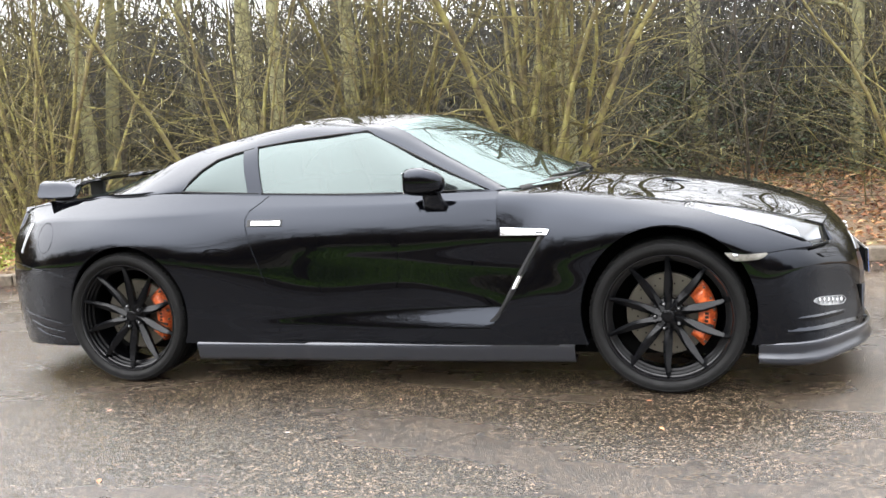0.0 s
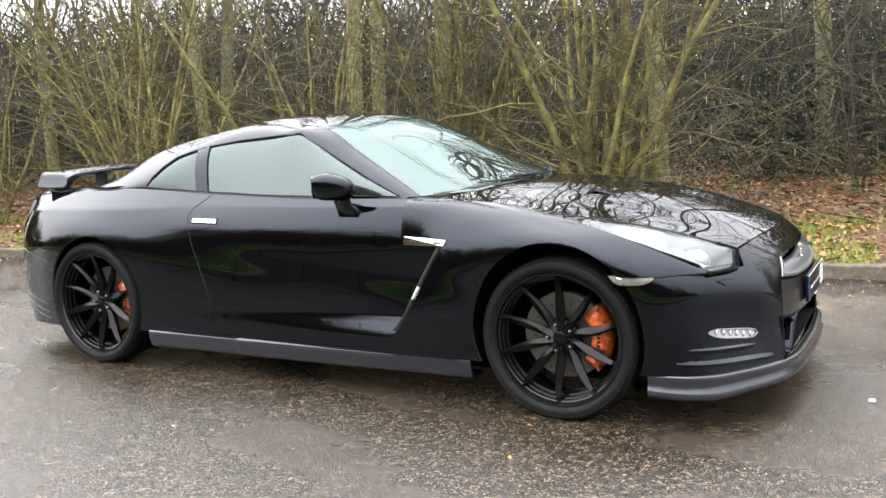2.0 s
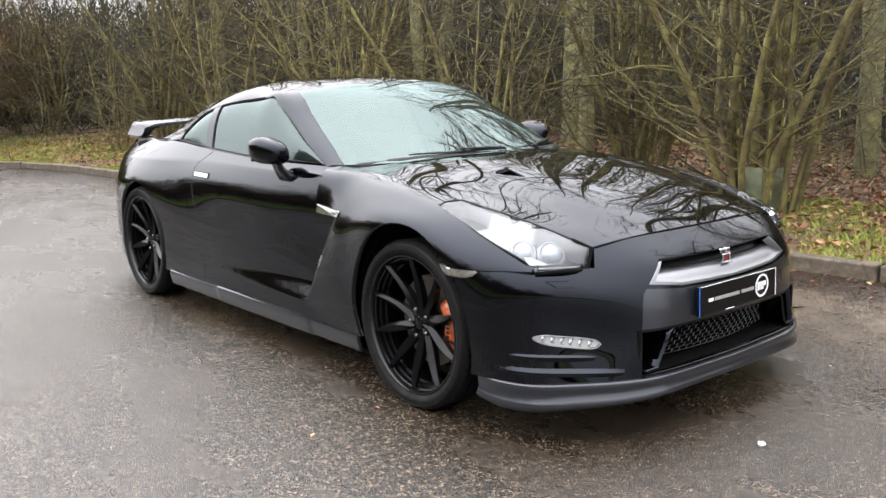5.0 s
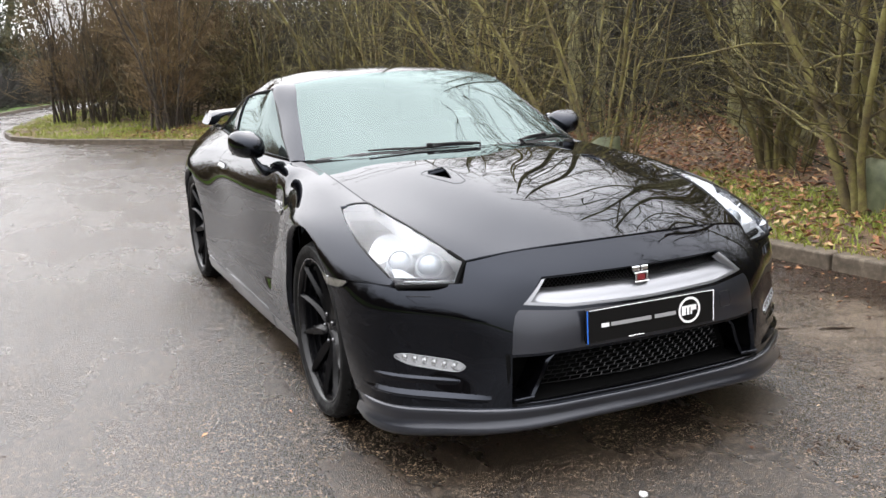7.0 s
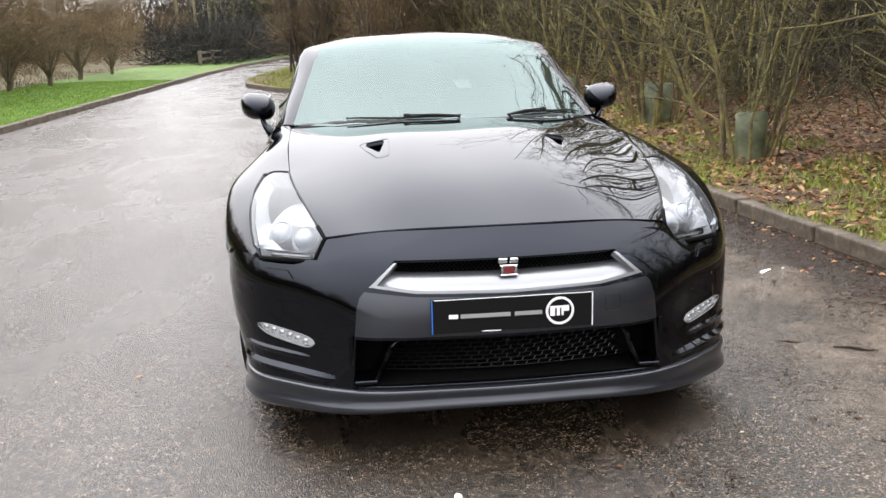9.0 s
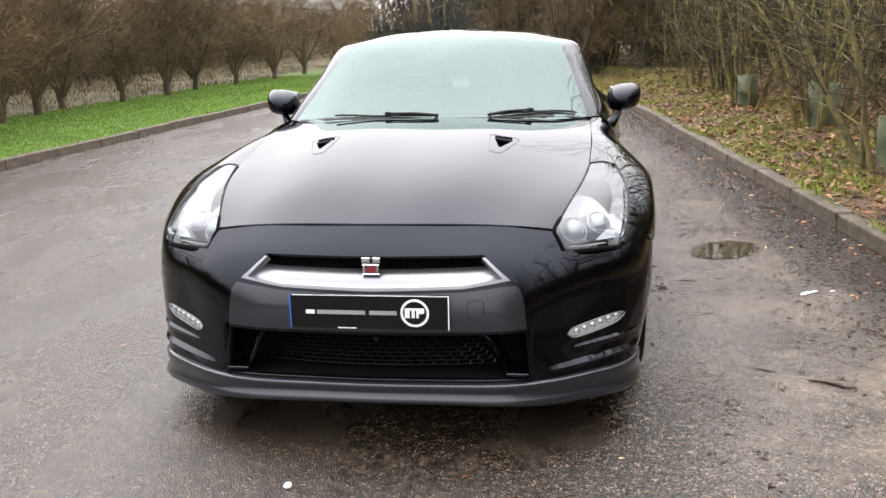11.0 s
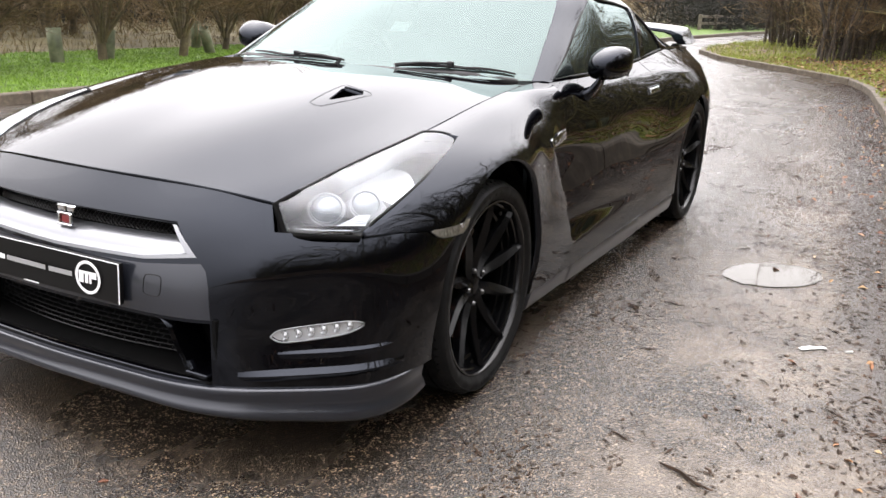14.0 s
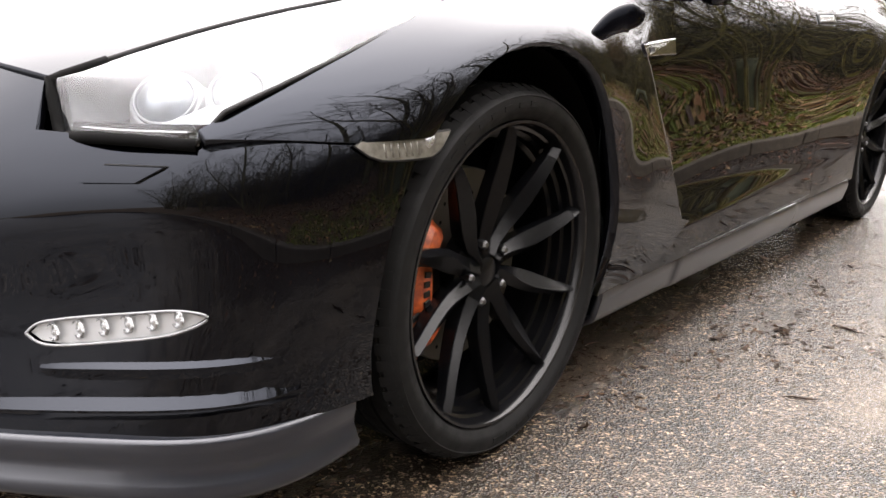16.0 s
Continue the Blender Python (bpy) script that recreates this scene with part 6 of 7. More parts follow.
blades(((-20, 6), (0.06, 3.4)), 130000, lambda x, d: (x, kerb_left(x) - d, lawn(x, d) - 0.004), (0.014, 0.040), 3, BLADE_GREEN, "lawn_grass", "bright green short wet grass")
blades(((-26, 6), (3.2, 12)), 30000, lambda x, d: (x, kerb_left(x) - d, lawn(x, min(d, 6)) - 0.01), (0.06, 0.20), 6, STRAW, "rough_grass", "straw-coloured long winter grass")
blades(((-30, -12), (0.05, 4.0)), 24000, lambda x, d: (x, kerb_right(x) + d, bank(x, d) - 0.004), (0.04, 0.14), 8, BLADE_DULL, "point_grass", "rough yellow-green grass on the point")
blades(((-16, 2.4), (0.05, 2.0)), 60000, lambda x, d: (x, kerb_right(x) + d, bank(x, d) - 0.004), (0.025, 0.075), 5, BLADE_DULL, "verge_grass", "dull yellow-green verge grass")


def leaves(area, count, place, seed, size, name, label, thin=None, mat=None, slim=(0.3, 0.6), curl=0.25):
    rnd, c = random.Random(seed), Cloud()
    for _ in range(count):
        x, d = rnd.uniform(*area[0]), rnd.uniform(*area[1])
        if thin and rnd.random() > thin(x, d):
            continue
        p, a, s = Vector(place(x, d)), rnd.uniform(0, 6.28), rnd.uniform(*size)
        u = Vector((math.cos(a), math.sin(a), rnd.gauss(0, curl))) * s
        w = Vector((-math.sin(a), math.cos(a), rnd.gauss(0, curl))) * s * rnd.uniform(*slim)
        up = Vector((0, 0, s * rnd.uniform(0.1, 0.5) * min(1, curl * 4)))
        c.add((p - u, p - u * 0.2 + w + up, p + u, p - u * 0.1 - w + up * 0.8), ((0, 1, 2), (0, 2, 3)))
    tagged(c.link(name, mat or LEAF), label, "leaves", kind="stuff")


leaves(((-15, 6), (0.1, 8)), 60000, lambda x, d: (x, kerb_right(x) + d, bank(x, d) + 0.006 + 0.05 * math.sin(x * 913.7 + d * 571.3) ** 2), 7, (0.018, 0.046), "leaf_litter", "brown and orange fallen leaves", lambda x, d: 0.7 + 0.3 * min(1, d / 1.6))
def drift(x, d, seed, sx=1.6, sd=1.6, bias=0.0):
    """How thickly scraps lie: clumped at two sizes."""
    return max(0.0, noise.noise((x * sx, d * sd, seed)) * 1.6 + noise.noise((x * 5 * sx, d * 5 * sd, seed)) * 1.1 + bias)


def on_road(x, d):
    return (x, kerb_right(x) - d, 0.002)


leaves(((-12, 6), (0.01, 1.0)), 42000, on_road, 9, (0.004, 0.018), "gutter_leaves", "dark wet leaf fragments in the gutter", lambda x, d: min(1, 1.5 * math.exp(-d / 0.28)) + 0.25 * drift(x, d, 7), DEBRIS, (0.2, 0.6), 0.12)
leaves(((-9, 6), (0.02, 0.9)), 2600, on_road, 17, (0.010, 0.028), "kerb_leaves", "russet fallen leaves along the kerb", lambda x, d: 0.9 * math.exp(-d / 0.25))
leaves(((-9, 6), (0.2, 2.3)), 90000, on_road, 14, (0.003, 0.012), "road_crumbs", "fine dark leaf crumbs on asphalt", lambda x, d: drift(x, d, 3, bias=-0.12), DEBRIS, (0.15, 0.5), 0.05)
leaves(((-9, 6), (0.2, 2.3)), 9000, on_road, 16, (0.010, 0.030), "road_needles", "brown leaf stalks and bark scraps on asphalt", lambda x, d: drift(x, d, 3, bias=0.0), DEBRIS, (0.05, 0.18), 0.06)
leaves(((-7, 5), (0.1, 1.6)), 90000, on_road, 19, (0.005, 0.018), "wet_clumps", "dark clumps of rotted leaves and bark on asphalt", lambda x, d: 1.5 * drift(x, d, 33, 1.4, 2.4, -0.80), DEBRIS, (0.12, 0.5), 0.16)
leaves(((-9, 7), (2.2, 9)), 1500, on_road, 15, (0.003, 0.014), "road_stalks", "few brown leaf stalks on asphalt", None, DEBRIS, (0.08, 0.35), 0.06)
leaves(((-16, -1.2), (1.6, 7)), 60000, on_road, 18, (0.003, 0.014), "wash_line_debris", "dark drifts of washed leaf scraps on asphalt", lambda x, d: drift(x, d, 21, 0.8, 1.2, -0.75), DEBRIS, (0.15, 0.5), 0.05)
leaves(((-9, 7), (0.2, 8)), 120, lambda x, d: (x, kerb_right(x) - d, 0.003), 12, (0.010, 0.022), "road_leaves", "few pale fallen leaves on asphalt", None, None, (0.3, 0.6), 0.12)
rnd = random.Random(21)
twig_bm = tube([(-0.09, 0, 0.006), (-0.03, 0.012, 0.008), (0.03, 0.004, 0.007), (0.085, 0.018, 0.006)], [0.003, 0.006, 0.005, 0.002], 5)
tube([(-0.02, 0.010, 0.007), (0.02, 0.035, 0.006)], [0.003, 0.0015], 4, True, twig_bm)
twig = tagged(part("fallen_twig", twig_bm, DEBRIS), "dark wet fallen twig on asphalt", "twig", "twigs on the road")
twig.matrix_basis = pose(1.62, 1.62, 0, 0, 0, 60)
for x, y in ((1.48, 1.40), (0.95, 1.95), (0.2, 1.25), (0.75, 1.28), (2.05, 2.0), (2.3, 1.7), (1.9, 1.3), (0.05, 1.95), (2.9, -0.6), (3.1, -2.4), (-0.9, 1.35), (-1.8, 1.5), (-2.6, 1.75), (-3.6, 1.3), (2.6, -2.0), (0.9, -2.6), (3.4, 0.8), (1.2, 2.15), (-0.2, 2.1), (2.75, 2.25)):
    copy_thing(twig, pose(x, y, 0, 0, 0, rnd.uniform(0, 360)) @ Matrix.Scale(rnd.uniform(0.25, 0.6), 4))


# ---- trees ----
def shoot(c, p, way, length, r0, r1, segs, sides, rnd, wander=0.12, rise=0.05):
    """Adds a tapered, wandering stem to a cloud; returns its points and directions."""
    pts, ways = [p.copy()], [way.normalized()]
    for _ in range(segs):
        w = ways[-1] + Vector((rnd.gauss(0, wander), rnd.gauss(0, wander), rnd.gauss(0, wander) + rise))
        w.normalize()
        ways.append(w)
        pts.append(pts[-1] + w * length / segs)
    base, rings = len(c.v), []
    for i, q in enumerate(pts):
        side = ways[i].orthogonal().normalized()
        above = ways[i].cross(side)
        r = r0 + (r1 - r0) * i / segs
        rings.append([len(c.v) + k for k in range(sides)])
        c.v += [tuple(q + r * (math.cos(6.2832 * k / sides) * side + math.sin(6.2832 * k / sides) * above)) for k in range(sides)]
    for a, b in zip(rings, rings[1:]):
        for k in range(sides):
            c.f.append((a[k], a[(k + 1) % sides], b[(k + 1) % sides], b[k]))
    return pts, ways


def branch_out(stem, twig_c, cat, pts, ways, length, rnd, first, count, spread, fine, twigs, twig_len, r):
    """Side branches with twigs along a stem."""
    n = len(pts) - 1
    for k in range(count):
        f = first + (1 - first) * (k + rnd.random()) / count
        i = min(n - 1, int(f * n))
        p = pts[i].lerp(pts[i + 1], f * n - i)
        out = Vector((rnd.gauss(0, 1), rnd.gauss(0, 1), rnd.uniform(-0.25, 0.4))).normalized()
        way = (ways[i] * (1 - spread) + out * spread * 1.3).normalized()
        ln = length * rnd.uniform(0.5, 1.1) * (1 - 0.55 * f)
        bp, bw = shoot(twig_c if fine else stem, p, way, ln, r * (1 - 0.5 * f), 0.0025, 4, 4 if not fine else 3, rnd, 0.17, 0.045)
        for _ in range(twigs):
            g = rnd.uniform(0.15, 1.0)
            j = min(3, int(g * 4))
            q = bp[j].lerp(bp[j + 1], g * 4 - j)
            o2 = (bw[j] * 0.7 + Vector((rnd.gauss(0, 0.6), rnd.gauss(0, 0.6), rnd.gauss(0.1, 0.5)))).normalized()
            tp, _w = shoot(twig_c, q, o2, twig_len * rnd.uniform(0.5, 1.2), 0.0038, 0.0016, 2, 3, rnd, 0.22, 0.03)
            if cat is not None and rnd.random() < 0.13:
                e = tp[-1]
                shoot(cat, e, Vector((0, 0, -1)), rnd.uniform(0.04, 0.07), 0.005, 0.004, 1, 4, rnd, 0.05, 0)


def coppice(seed, stems=13, height=4.6, label="", bark_mat=None, twig_mat=None, catkins=True, base=0.26, lean=0.33, thick=0.030, twigs=8, branches=13, spread=0.68, first=0.10, twig_len=0.42, blen=1.5, bole=0.0):
    rnd = random.Random(seed)
    tree = new("hazel_bush")
    a, b, c = Cloud(), Cloud(), Cloud() if catkins else None
    if bole:
        shoot(a, Vector((0, 0, -0.08)), Vector((0.05, 0.03, 1)), bole + 0.14, 0.062, 0.055, 4, 9, rnd, 0.04, 0.02)
    for k in range(stems):
        ang, r = 6.2832 * (k + rnd.random() * 0.7) / stems, base * rnd.uniform(0.2, 1.0)
        p = Vector((r * math.cos(ang), r * math.sin(ang), bole - 0.08))
        tilt = lean * rnd.uniform(0.15, 1.5)
        way = Vector((math.cos(ang) * tilt, math.sin(ang) * tilt, 1))
        h, rr = height * rnd.uniform(0.6, 1.1), thick * rnd.uniform(0.5, 1.35)
        pts, ways = shoot(a, p, way, h, rr, rr * 0.28, 9, 7, rnd, 0.085, 0.015)
        branch_out(a, b, c, pts, ways, blen, rnd, first, branches, spread, False, twigs, twig_len, rr * 0.36)
    a.link("trunk", bark_mat or BARK, tree, "", True)
    tagged(b.link("crown", twig_mat or TWIG, tree), kind="stuff")
    if catkins:
        tagged(c.link("catkin_cluster", CATKIN, tree, "pale hanging catkins"), kind="stuff")
    return tagged(tree, label or "bare hazel clump with mossy yellow-green stems", "bush", "bushes along the wood")


def trunk_tree(seed, height=8.5, thick=0.13, label="", first=0.30):
    rnd = random.Random(seed)
    tree = new("woodland_tree")
    a, b = Cloud(), Cloud()
    pts, ways = shoot(a, Vector((0, 0, -0.1)), Vector((rnd.gauss(0, 0.04), rnd.gauss(0, 0.04), 1)), height, thick, thick * 0.22, 12, 10, rnd, 0.035, 0.03)
    n = len(pts) - 1
    for k in range(11):
        f = first + (1 - first) * (k + rnd.random()) / 11
        i = min(n - 1, int(f * n))
        ang = rnd.uniform(0, 6.28)
        bp, bw = shoot(a, pts[i].lerp(pts[i + 1], f * n - i), Vector((math.cos(ang), math.sin(ang), rnd.uniform(0.4, 1.1))), rnd.uniform(1.4, 3.0) * (1.2 - 0.7 * f), thick * 0.42 * (1.1 - 0.7 * f), 0.008, 6, 6, rnd, 0.13, 0.08)
        branch_out(a, b, None, bp, bw, 1.1, rnd, 0.2, 6, 0.55, False, 7, 0.45, 0.016)
    for k in range(8):
        f = rnd.uniform(0.08, 0.4)
        i = int(f * n)
        ang = rnd.uniform(0, 6.28)
        bp, bw = shoot(b, pts[i], Vector((math.cos(ang), math.sin(ang), 0.35)), rnd.uniform(0.5, 1.2), 0.009, 0.003, 4, 3, rnd, 0.15, 0.06)
        branch_out(b, b, None, bp, bw, 0.4, rnd, 0.2, 3, 0.5, True, 2, 0.22, 0.005)
    a.link("trunk", BARK_GREY, tree, "", True)
    tagged(b.link("crown", TWIG, tree), kind="stuff")
    return tagged(tree, label or "tall bare tree with grey-green trunk", "tree", "trees in the wood")


def ground_z(x, y):
    return bank(x, y - kerb_right(x)) if y > kerb_right(x) else lawn(x, kerb_left(x) - y)


def stand(thing, x, y, turn, scale):
    return pose(x, y, ground_z(x, y) - 0.02, 0, 0, turn) @ Matrix.Scale(scale, 4)


rnd = random.Random(33)
hazels = [coppice(s, stems=n, height=h, thick=0.040 if s == 1 else 0.025, lean=0.13 if s == 1 else 0.25, blen=1.75, branches=15) for s, n, h in ((1, 19, 5.2), (2, 11, 4.4), (3, 14, 5.2), (4, 9, 4.0))]
trunks = [trunk_tree(s, h, t) for s, h, t in ((11, 9.0, 0.125), (12, 8.0, 0.11), (13, 9.5, 0.14))]
saplings = [coppice(s, 3, 5.6, "slim bare saplings with a tangle of thin twigs", BARK_DARK, TWIG, False, 0.15, 0.12, 0.03, 8, 15, 0.7, 0.04, 0.5, 1.6) for s in (21, 22, 23)]
shrubs = [coppice(s, n, h, "bare many-stemmed shrub with ochre and russet twigs", BARK_OCHRE, TWIG_RED, False, 0.05, 0.55, 0.024, 16, 16, 0.68, 0.15, 0.48, 1.2, 0.32) for s, n, h in ((31, 10, 2.4), (32, 9, 2.2), (33, 11, 2.7))]
point_bushes = [coppice(s, 15, 3.9, "tall dense russet bush at the road point", BARK_DARK, TWIG_RED, False, 0.34, 0.16, 0.032, 13, 15, 0.55, 0.10, 0.45, 1.1) for s in (35, 36)]
used = set()


def plant(kinds, k, x, y, scale=1.0, turn=None):
    thing = kinds[k % len(kinds)]
    m = stand(thing, x, y, rnd.uniform(0, 360) if turn is None else turn, scale)
    if thing.name in used:
        return copy_thing(thing, m)
    used.add(thing.name)
    thing.matrix_basis = m
    return thing


# front row along the lay-by
for k, (kinds, x, y, s) in enumerate(((hazels, 0.12, 3.72, 1.0), (hazels, -2.65, 3.2, 0.95), (hazels, -5.45, 3.35, 0.95), (hazels, -8.1, 3.05, 0.9), (hazels, -10.4, 3.2, 0.95), (hazels, 3.6, 4.3, 1.05), (hazels, 6.2, 4.6, 1.0),
                                      (hazels, -12.2, 2.9, 0.75), (hazels, -1.9, 4.7, 0.85), (hazels, -6.9, 4.6, 0.95), (hazels, 9.0, 4.9, 1.0))):
    plant(kinds, k, x, y, s)
for k, (x, y, s) in enumerate(((1.5, 8.4, 1.0), (-6.0, 5.3, 0.95), (-3.9, 6.1, 0.8), (0.02, 5.8, 0.95), (3.4, 7.6, 0.9), (-9.2, 5.0, 0.9), (-11.5, 4.6, 0.9), (5.2, 6.1, 1.0))):
    plant(trunks, k, x, y, s)
for k, (x, y, s) in enumerate(((-14.9, 0.62, 1.0), (-15.9, 1.0, 1.05), (-17.1, 0.9, 1.0), (-18.4, 1.3, 1.1), (-18.5, -0.4, 1.0), (-20.5, -1.1, 1.1), (-20.0, 0.3, 1.1))):
    plant(point_bushes, k, x, y, s)
for k, (x, y, s) in enumerate(((-19.8, 1.2, 1.1), (-21.5, 1.2, 1.0), (-17.2, 2.4, 1.1), (-23.5, 1.4, 1.0), (-26.5, 1.8, 1.1))):
    plant(shrubs, k, x, y, s)
# the wood behind
for k in range(120):
    x = rnd.uniform(-34, 16)
    d = rnd.uniform(2.6, 6.5) if k < 45 else rnd.uniform(5.5, 17)
    y = kerb_right(x) + d
    kinds = (saplings, saplings, hazels, saplings, trunks)[k % 5]
    plant(kinds, k // 5, x, y, rnd.uniform(0.75, 1.15))
for k in range(6):
    plant(trunks, k, rnd.uniform(-62, -42), rnd.uniform(-13, -5), rnd.uniform(0.8, 1.1))
for k in range(20):
    plant((trunks, shrubs)[k % 4 > 0], k // 2, rnd.uniform(-80, -50), rnd.uniform(-16, 2) if k % 2 else rnd.uniform(14, 24), rnd.uniform(0.9, 1.3))
# shrub row beyond the lawn, and more behind it
row = [(-1.6, -7.3), (-2.9, -7.4), (-4.9, -7.7), (-6.2, -7.5), (-7.7, -8.0), (-9.0, -8.2), (-10.1, -8.4), (-11.7, -8.1), (-13.1, -7.8), (-14.5, -7.8), (-16.5, -7.6), (-18.6, -7.3), (-21, -7.2), (-24, -7.0), (0.5, -7.9), (3, -8.3), (6, -8.8), (9, -9.3)]
for k, (x, y) in enumerate(row):
    plant(shrubs, k, x, y, rnd.uniform(0.85, 1.12))
for k in range(60):
    x = rnd.uniform(-42, 14)
    y = kerb_left(x) - rnd.uniform(5.0, 17)
    plant((shrubs, shrubs, shrubs, saplings)[k % 4], k // 4, x, y, rnd.uniform(0.8, 1.15))


# tangled undergrowth: thin arching stems, too many to count
def thicket(name, label, xr, dr, count, top, place, mat, seed, thick=(0.003, 0.008), length=(0.5, 1.5), flatness=0.7, rise=0.75):
    g = np.random.default_rng(seed)
    x, d = g.uniform(*xr, count), dr[0] + (dr[1] - dr[0]) * g.random(count) ** 1.2
    base = np.array([place(a, b) for a, b in zip(x, d)])
    base[:, 2] += top * g.random(count) ** 1.7
    way = np.stack([g.normal(0, flatness, count), g.normal(0, flatness, count), g.normal(rise, 0.5, count)], 1)
    way /= np.linalg.norm(way, axis=1, keepdims=True)
    ln, r = g.uniform(*length, count)[:, None], g.uniform(*thick, count)[:, None]
    sag = g.normal(0, 0.16, (count, 3)) * ln
    rings = []
    for f, rf in ((0, 1.0), (0.5, 0.8), (1.0, 0.35)):
        c = base + way * ln * f + sag * (f * f)
        side = np.cross(way, [0.3, 0.8, 0.5])
        side /= np.linalg.norm(side, axis=1, keepdims=True)
        up = np.cross(way, side)
        rings += [c + r * rf * (math.cos(2.094 * k) * side + math.sin(2.094 * k) * up) for k in range(3)]
    v = np.stack(rings, 1).reshape(-1, 3)
    quad = np.array([[0, 1, 4, 3], [1, 2, 5, 4], [2, 0, 3, 5], [3, 4, 7, 6], [4, 5, 8, 7], [5, 3, 6, 8]])
    faces = (np.arange(count)[:, None, None] * 9 + quad[None]).reshape(-1, 4)
    mesh = bpy.data.meshes.new(name)
    mesh.from_pydata(v.tolist(), [], faces.tolist())
    mesh.update()
    tagged(link(name, mesh, mat, smooth=False), label, "undergrowth", kind="stuff")


def on_bank(x, d):
    return (x, kerb_right(x) + d, bank(x, d))


def on_rough(x, d):
    return (x, kerb_left(x) - d, 0.1)


thicket("wood_edge_tangle", "tangle of bare olive stems at the wood edge", (-22, 9), (1.6, 6.0), 2600, 2.2, on_bank, TWIG, 41)
thicket("hazel_sprays", "sprays of thin yellow-green hazel twigs", (-22, 9), (1.7, 6.5), 3000, 3.8, on_bank, SPRAY, 47, (0.002, 0.0045), (0.5, 1.3), 1.0, 0.25)
# stems in GLOOM carry the wood's inner shade in their colour
thicket("wood_tangle", "dense tangle of bare stems in the wood, shade in their colour", (-36, 16), (5.0, 15), 34000, 2.8, on_bank, GLOOM, 42, (0.005, 0.014), (0.8, 1.8))
thicket("deep_wood", "far wood of countless bare stems, shade in their colour", (-60, 30), (13, 30), 22000, 3.0, on_bank, GLOOM, 43, (0.012, 0.04), (1.2, 3.0))
thicket("shrub_tangle", "tangle of russet twigs behind the shrubs", (-40, 10), (5.5, 14), 14000, 2.0, on_rough, TWIG_RED, 44, (0.004, 0.010), (0.6, 1.8))
thicket("shrub_gloom", "bare undergrowth behind the shrub row, shade in its colour", (-32, 9), (8.5, 15), 12000, 1.0, on_rough, GLOOM, 49, (0.006, 0.018), (0.6, 1.8), 0.5)
thicket("far_wood", "line of bare trees beyond the field, shade in their colour", (-34, 40), (13, 40), 20000, 2.4, on_rough, GLOOM, 45, (0.012, 0.04), (1.0, 2.4), 0.45)
thicket("road_end_wood", "bare wood where the road bends away, shade in its colour", (-95, -58), (-14, 22), 14000, 3.6, lambda x, d: (x, d, 0.0), GLOOM, 46, (0.012, 0.04), (1.2, 2.6), 0.55)
leaves(((0.8, 9), (3.6, 9)), 42000, lambda x, d: (x, kerb_right(x) + d, bank(x, d) + 0.1 + random.random() ** 1.3 * (1.5 + 1.1 * noise.noise((x * 0.9, d * 0.5, 8)))), 52, (0.022, 0.05), "evergreen_scrub", "dark glossy evergreen leaves under the trees", lambda x, d: min(1, 0.12 + 1.5 * max(0, noise.noise((x * 0.7, d * 0.7, 9)) + 0.18)), BRAMBLE)
leaves(((-26, 3), (4.6, 11)), 80000, lambda x, d: (x, kerb_right(x) + d, bank(x, d) + random.random() ** 1.2 * (1.9 + 1.2 * noise.noise((x * 0.7, d * 0.4, 5)))), 53, (0.02, 0.045), "ivy_scrub", "ivy and bramble leaves among stems, shade in their colour", lambda x, d: max(0, noise.noise((x * 0.6, d * 0.6, 12)) + 0.22), IVY_SHADED)
leaves(((-2, 8), (2.6, 9)), 24000, lambda x, d: (x, kerb_right(x) + d, bank(x, d) + random.random() ** 2 * 1.3), 51, (0.02, 0.045), "bramble_leaves", "dark green bramble and ivy leaves", lambda x, d: 0.3 + 0.7 * max(0, noise.noise((x * 0.8, d * 0.8, 4))), BRAMBLE)


# tube guards on young stems, and the rail fence at the far end
def tree_guard(height, radius):
    return lathe([(radius, 0), (radius * 1.04, height * 0.5), (radius * 1.06, height), (radius * 0.96, height), (radius * 0.93, height * 0.5), (radius * 0.9, 0)], "Z", 18)


for k, (x, y, h, r, tilt) in enumerate(((-4.2, -7.74, 0.46, 0.085, 3), (-5.1, -7.82, 0.42, 0.08, -4), (-6.8, -7.5, 0.46, 0.075, 24), (-7.45, -8.4, 0.46, 0.075, 15),
                                       (-5.45, 3.35, 0.50, 0.17, 2), (-8.1, 3.05, 0.48, 0.13, -3), (-2.65, 3.2, 0.46, 0.13, 3), (0.12, 3.72, 0.42, 0.16, -2))):
    guard = tagged(part("tree_guard", tree_guard(h, r), GUARD, None, smooth=True), "pale green plastic tube guard round a stem", "tree guard", "tree guards")
    guard.matrix_basis = pose(x, y, ground_z(x, y) - 0.03, tilt, tilt * 0.4, 40 * k)
fence = tagged(new("rail_fence"), "low weathered timber rail fence on rough grass", "fence")
ends = ((-29.7, -5.1), (-31.0, -4.8), (-32.3, -4.5), (-33.6, -4.2), (-34.9, -3.9))
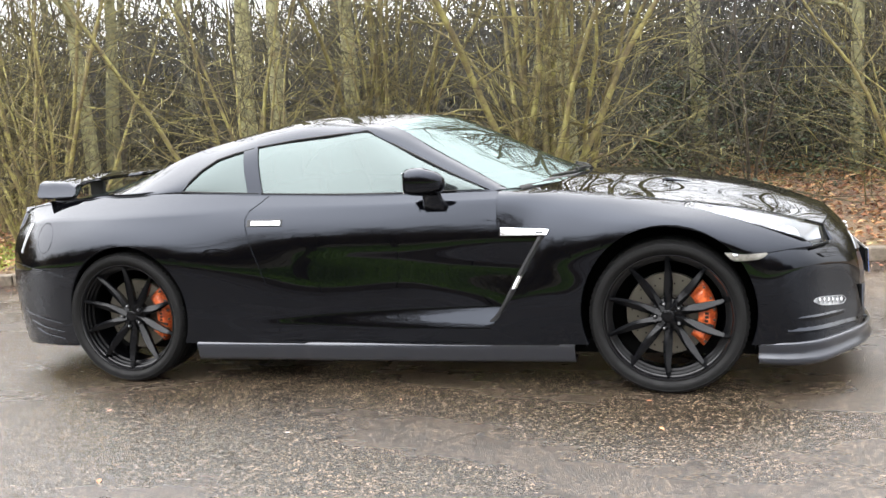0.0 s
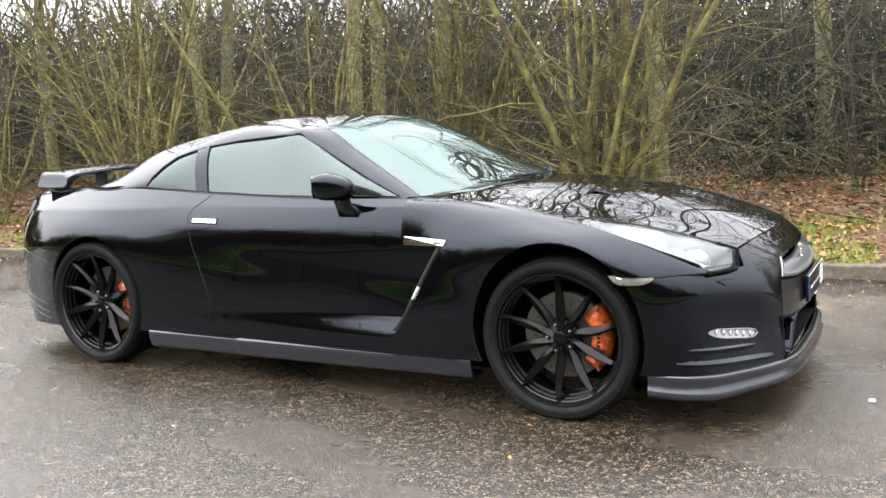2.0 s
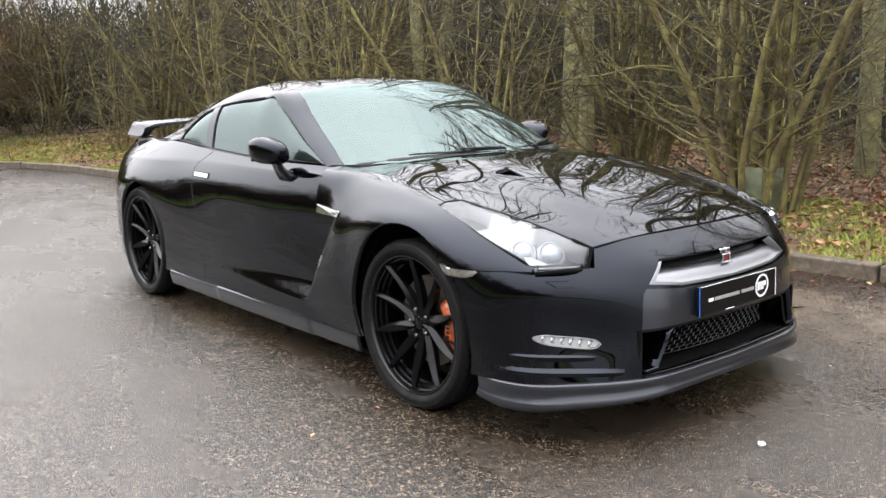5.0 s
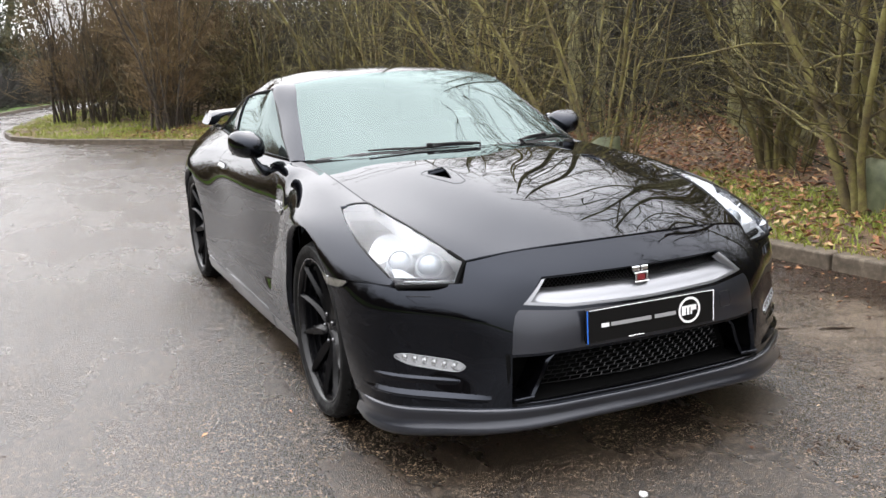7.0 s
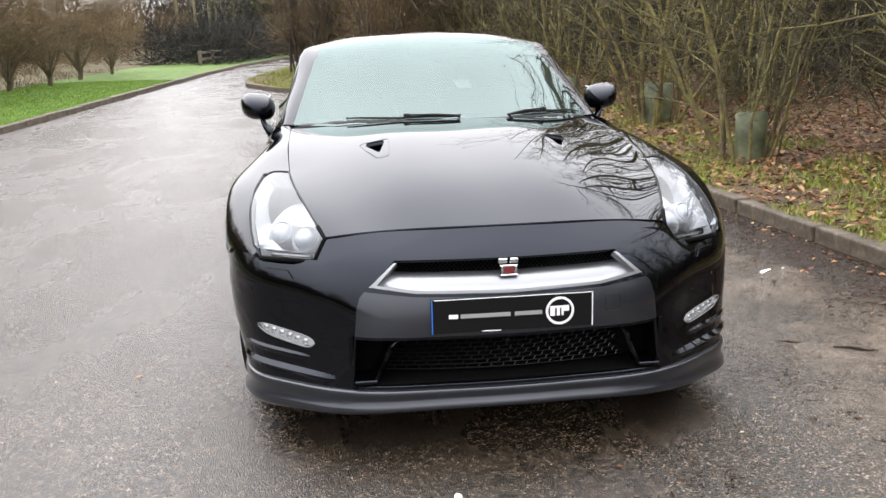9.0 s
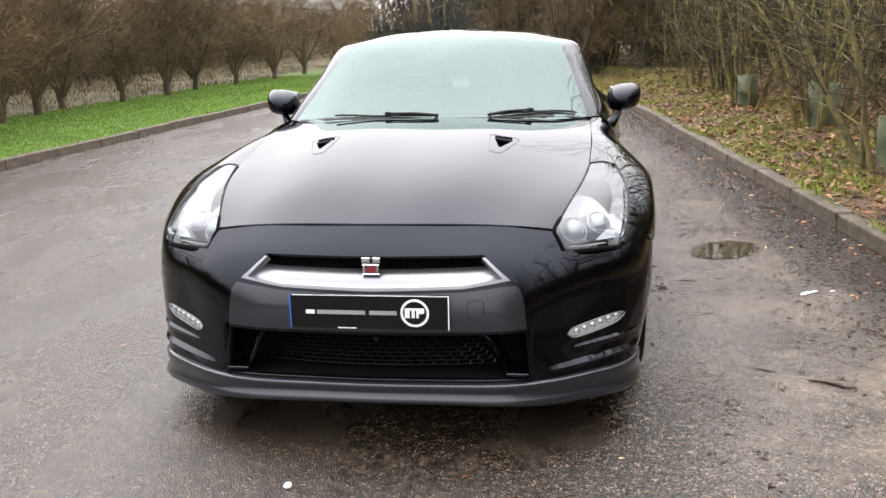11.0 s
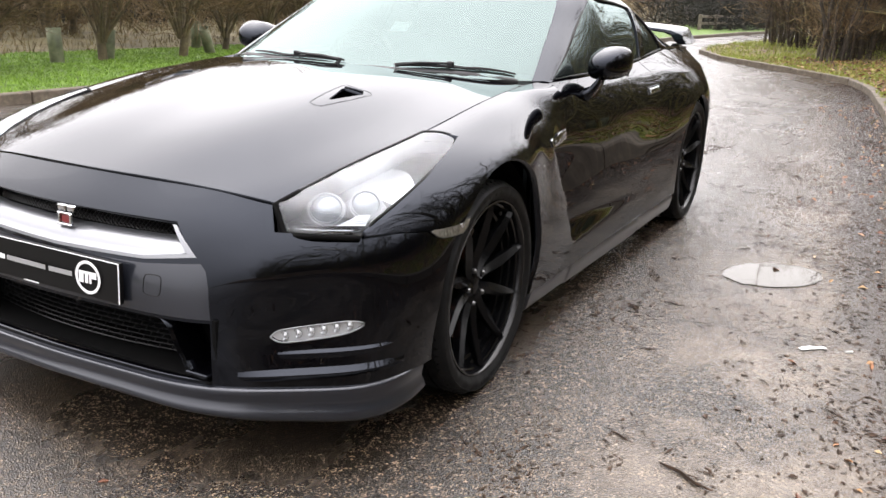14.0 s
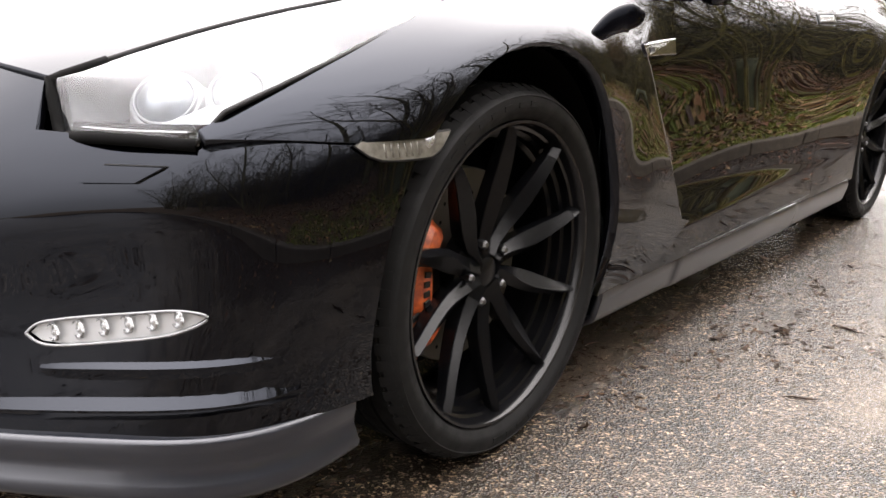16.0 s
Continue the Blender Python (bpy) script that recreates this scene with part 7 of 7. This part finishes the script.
for x, y in ends:
    part("post", box((0.12, 0.12, 0.62), (x, y, 0.33), 0.012), TIMBER, fence)
for a, b in zip(ends, ends[1:]):
    for z in (0.32, 0.56):
        turn = Matrix.Rotation(math.atan2(b[1] - a[1], b[0] - a[0]), 4, "Z")
        part("rail", box((math.dist(a, b) + 0.06, 0.05, 0.10), ((a[0] + b[0]) / 2, (a[1] + b[1]) / 2, z), 0.010, turn), TIMBER, fence)


# a large ivy-clad tree where the road bends, and a dark hedge beside the road end
def ivy_tree(x, y, height, radius, seed):
    g, tree, c, a = random.Random(seed), new("ivy_tree"), Cloud(), Cloud()
    shoot(a, Vector((0, 0, -0.1)), Vector((0.02, 0, 1)), height * 0.8, 0.28, 0.08, 8, 10, g, 0.04, 0.03)
    a.link("trunk", BARK_GREY, tree, "", True)
    clumps = []
    for _ in range(46):
        v = Vector((g.gauss(0, 1), g.gauss(0, 1), g.gauss(0, 1))).normalized() * g.uniform(0.45, 1.0)
        clumps.append((Vector((v.x * radius, v.y * radius, height * 0.55 + v.z * height * 0.43)), g.uniform(0.25, 0.45) * radius))
    for at, size in clumps:
        for _ in range(260):
            p = at + Vector((g.gauss(0, 0.5), g.gauss(0, 0.5), g.gauss(0, 0.5))) * size
            s, u, w = g.uniform(0.07, 0.16), Vector((g.gauss(0, 1), g.gauss(0, 1), g.gauss(0, 1))).normalized(), Vector((g.gauss(0, 1), g.gauss(0, 1), g.gauss(0, 1))).normalized()
            c.add((p - u * s, p + w * s * 0.6, p + u * s, p - w * s * 0.6), ((0, 1, 2), (0, 2, 3)))
    tagged(c.link("crown", IVY, tree, "olive leafy crown"), kind="stuff")
    tree.matrix_basis = pose(x, y, 0)
    return tagged(tree, "large rounded ivy-clad tree beside the road bend", "tree", "trees at the road end")


ivy_tree(-49.0, -3.4, 8.5, 3.4, 71)
thicket("road_hedge", "bare hedge beyond the grass, shade in its colour", (-75, -30), (0.5, 4.2), 12000, 1.2, lambda x, d: (x, kerb_left(x) - d, 0.1), GLOOM, 48, (0.006, 0.016), (0.6, 1.6), 0.8, 0.5)
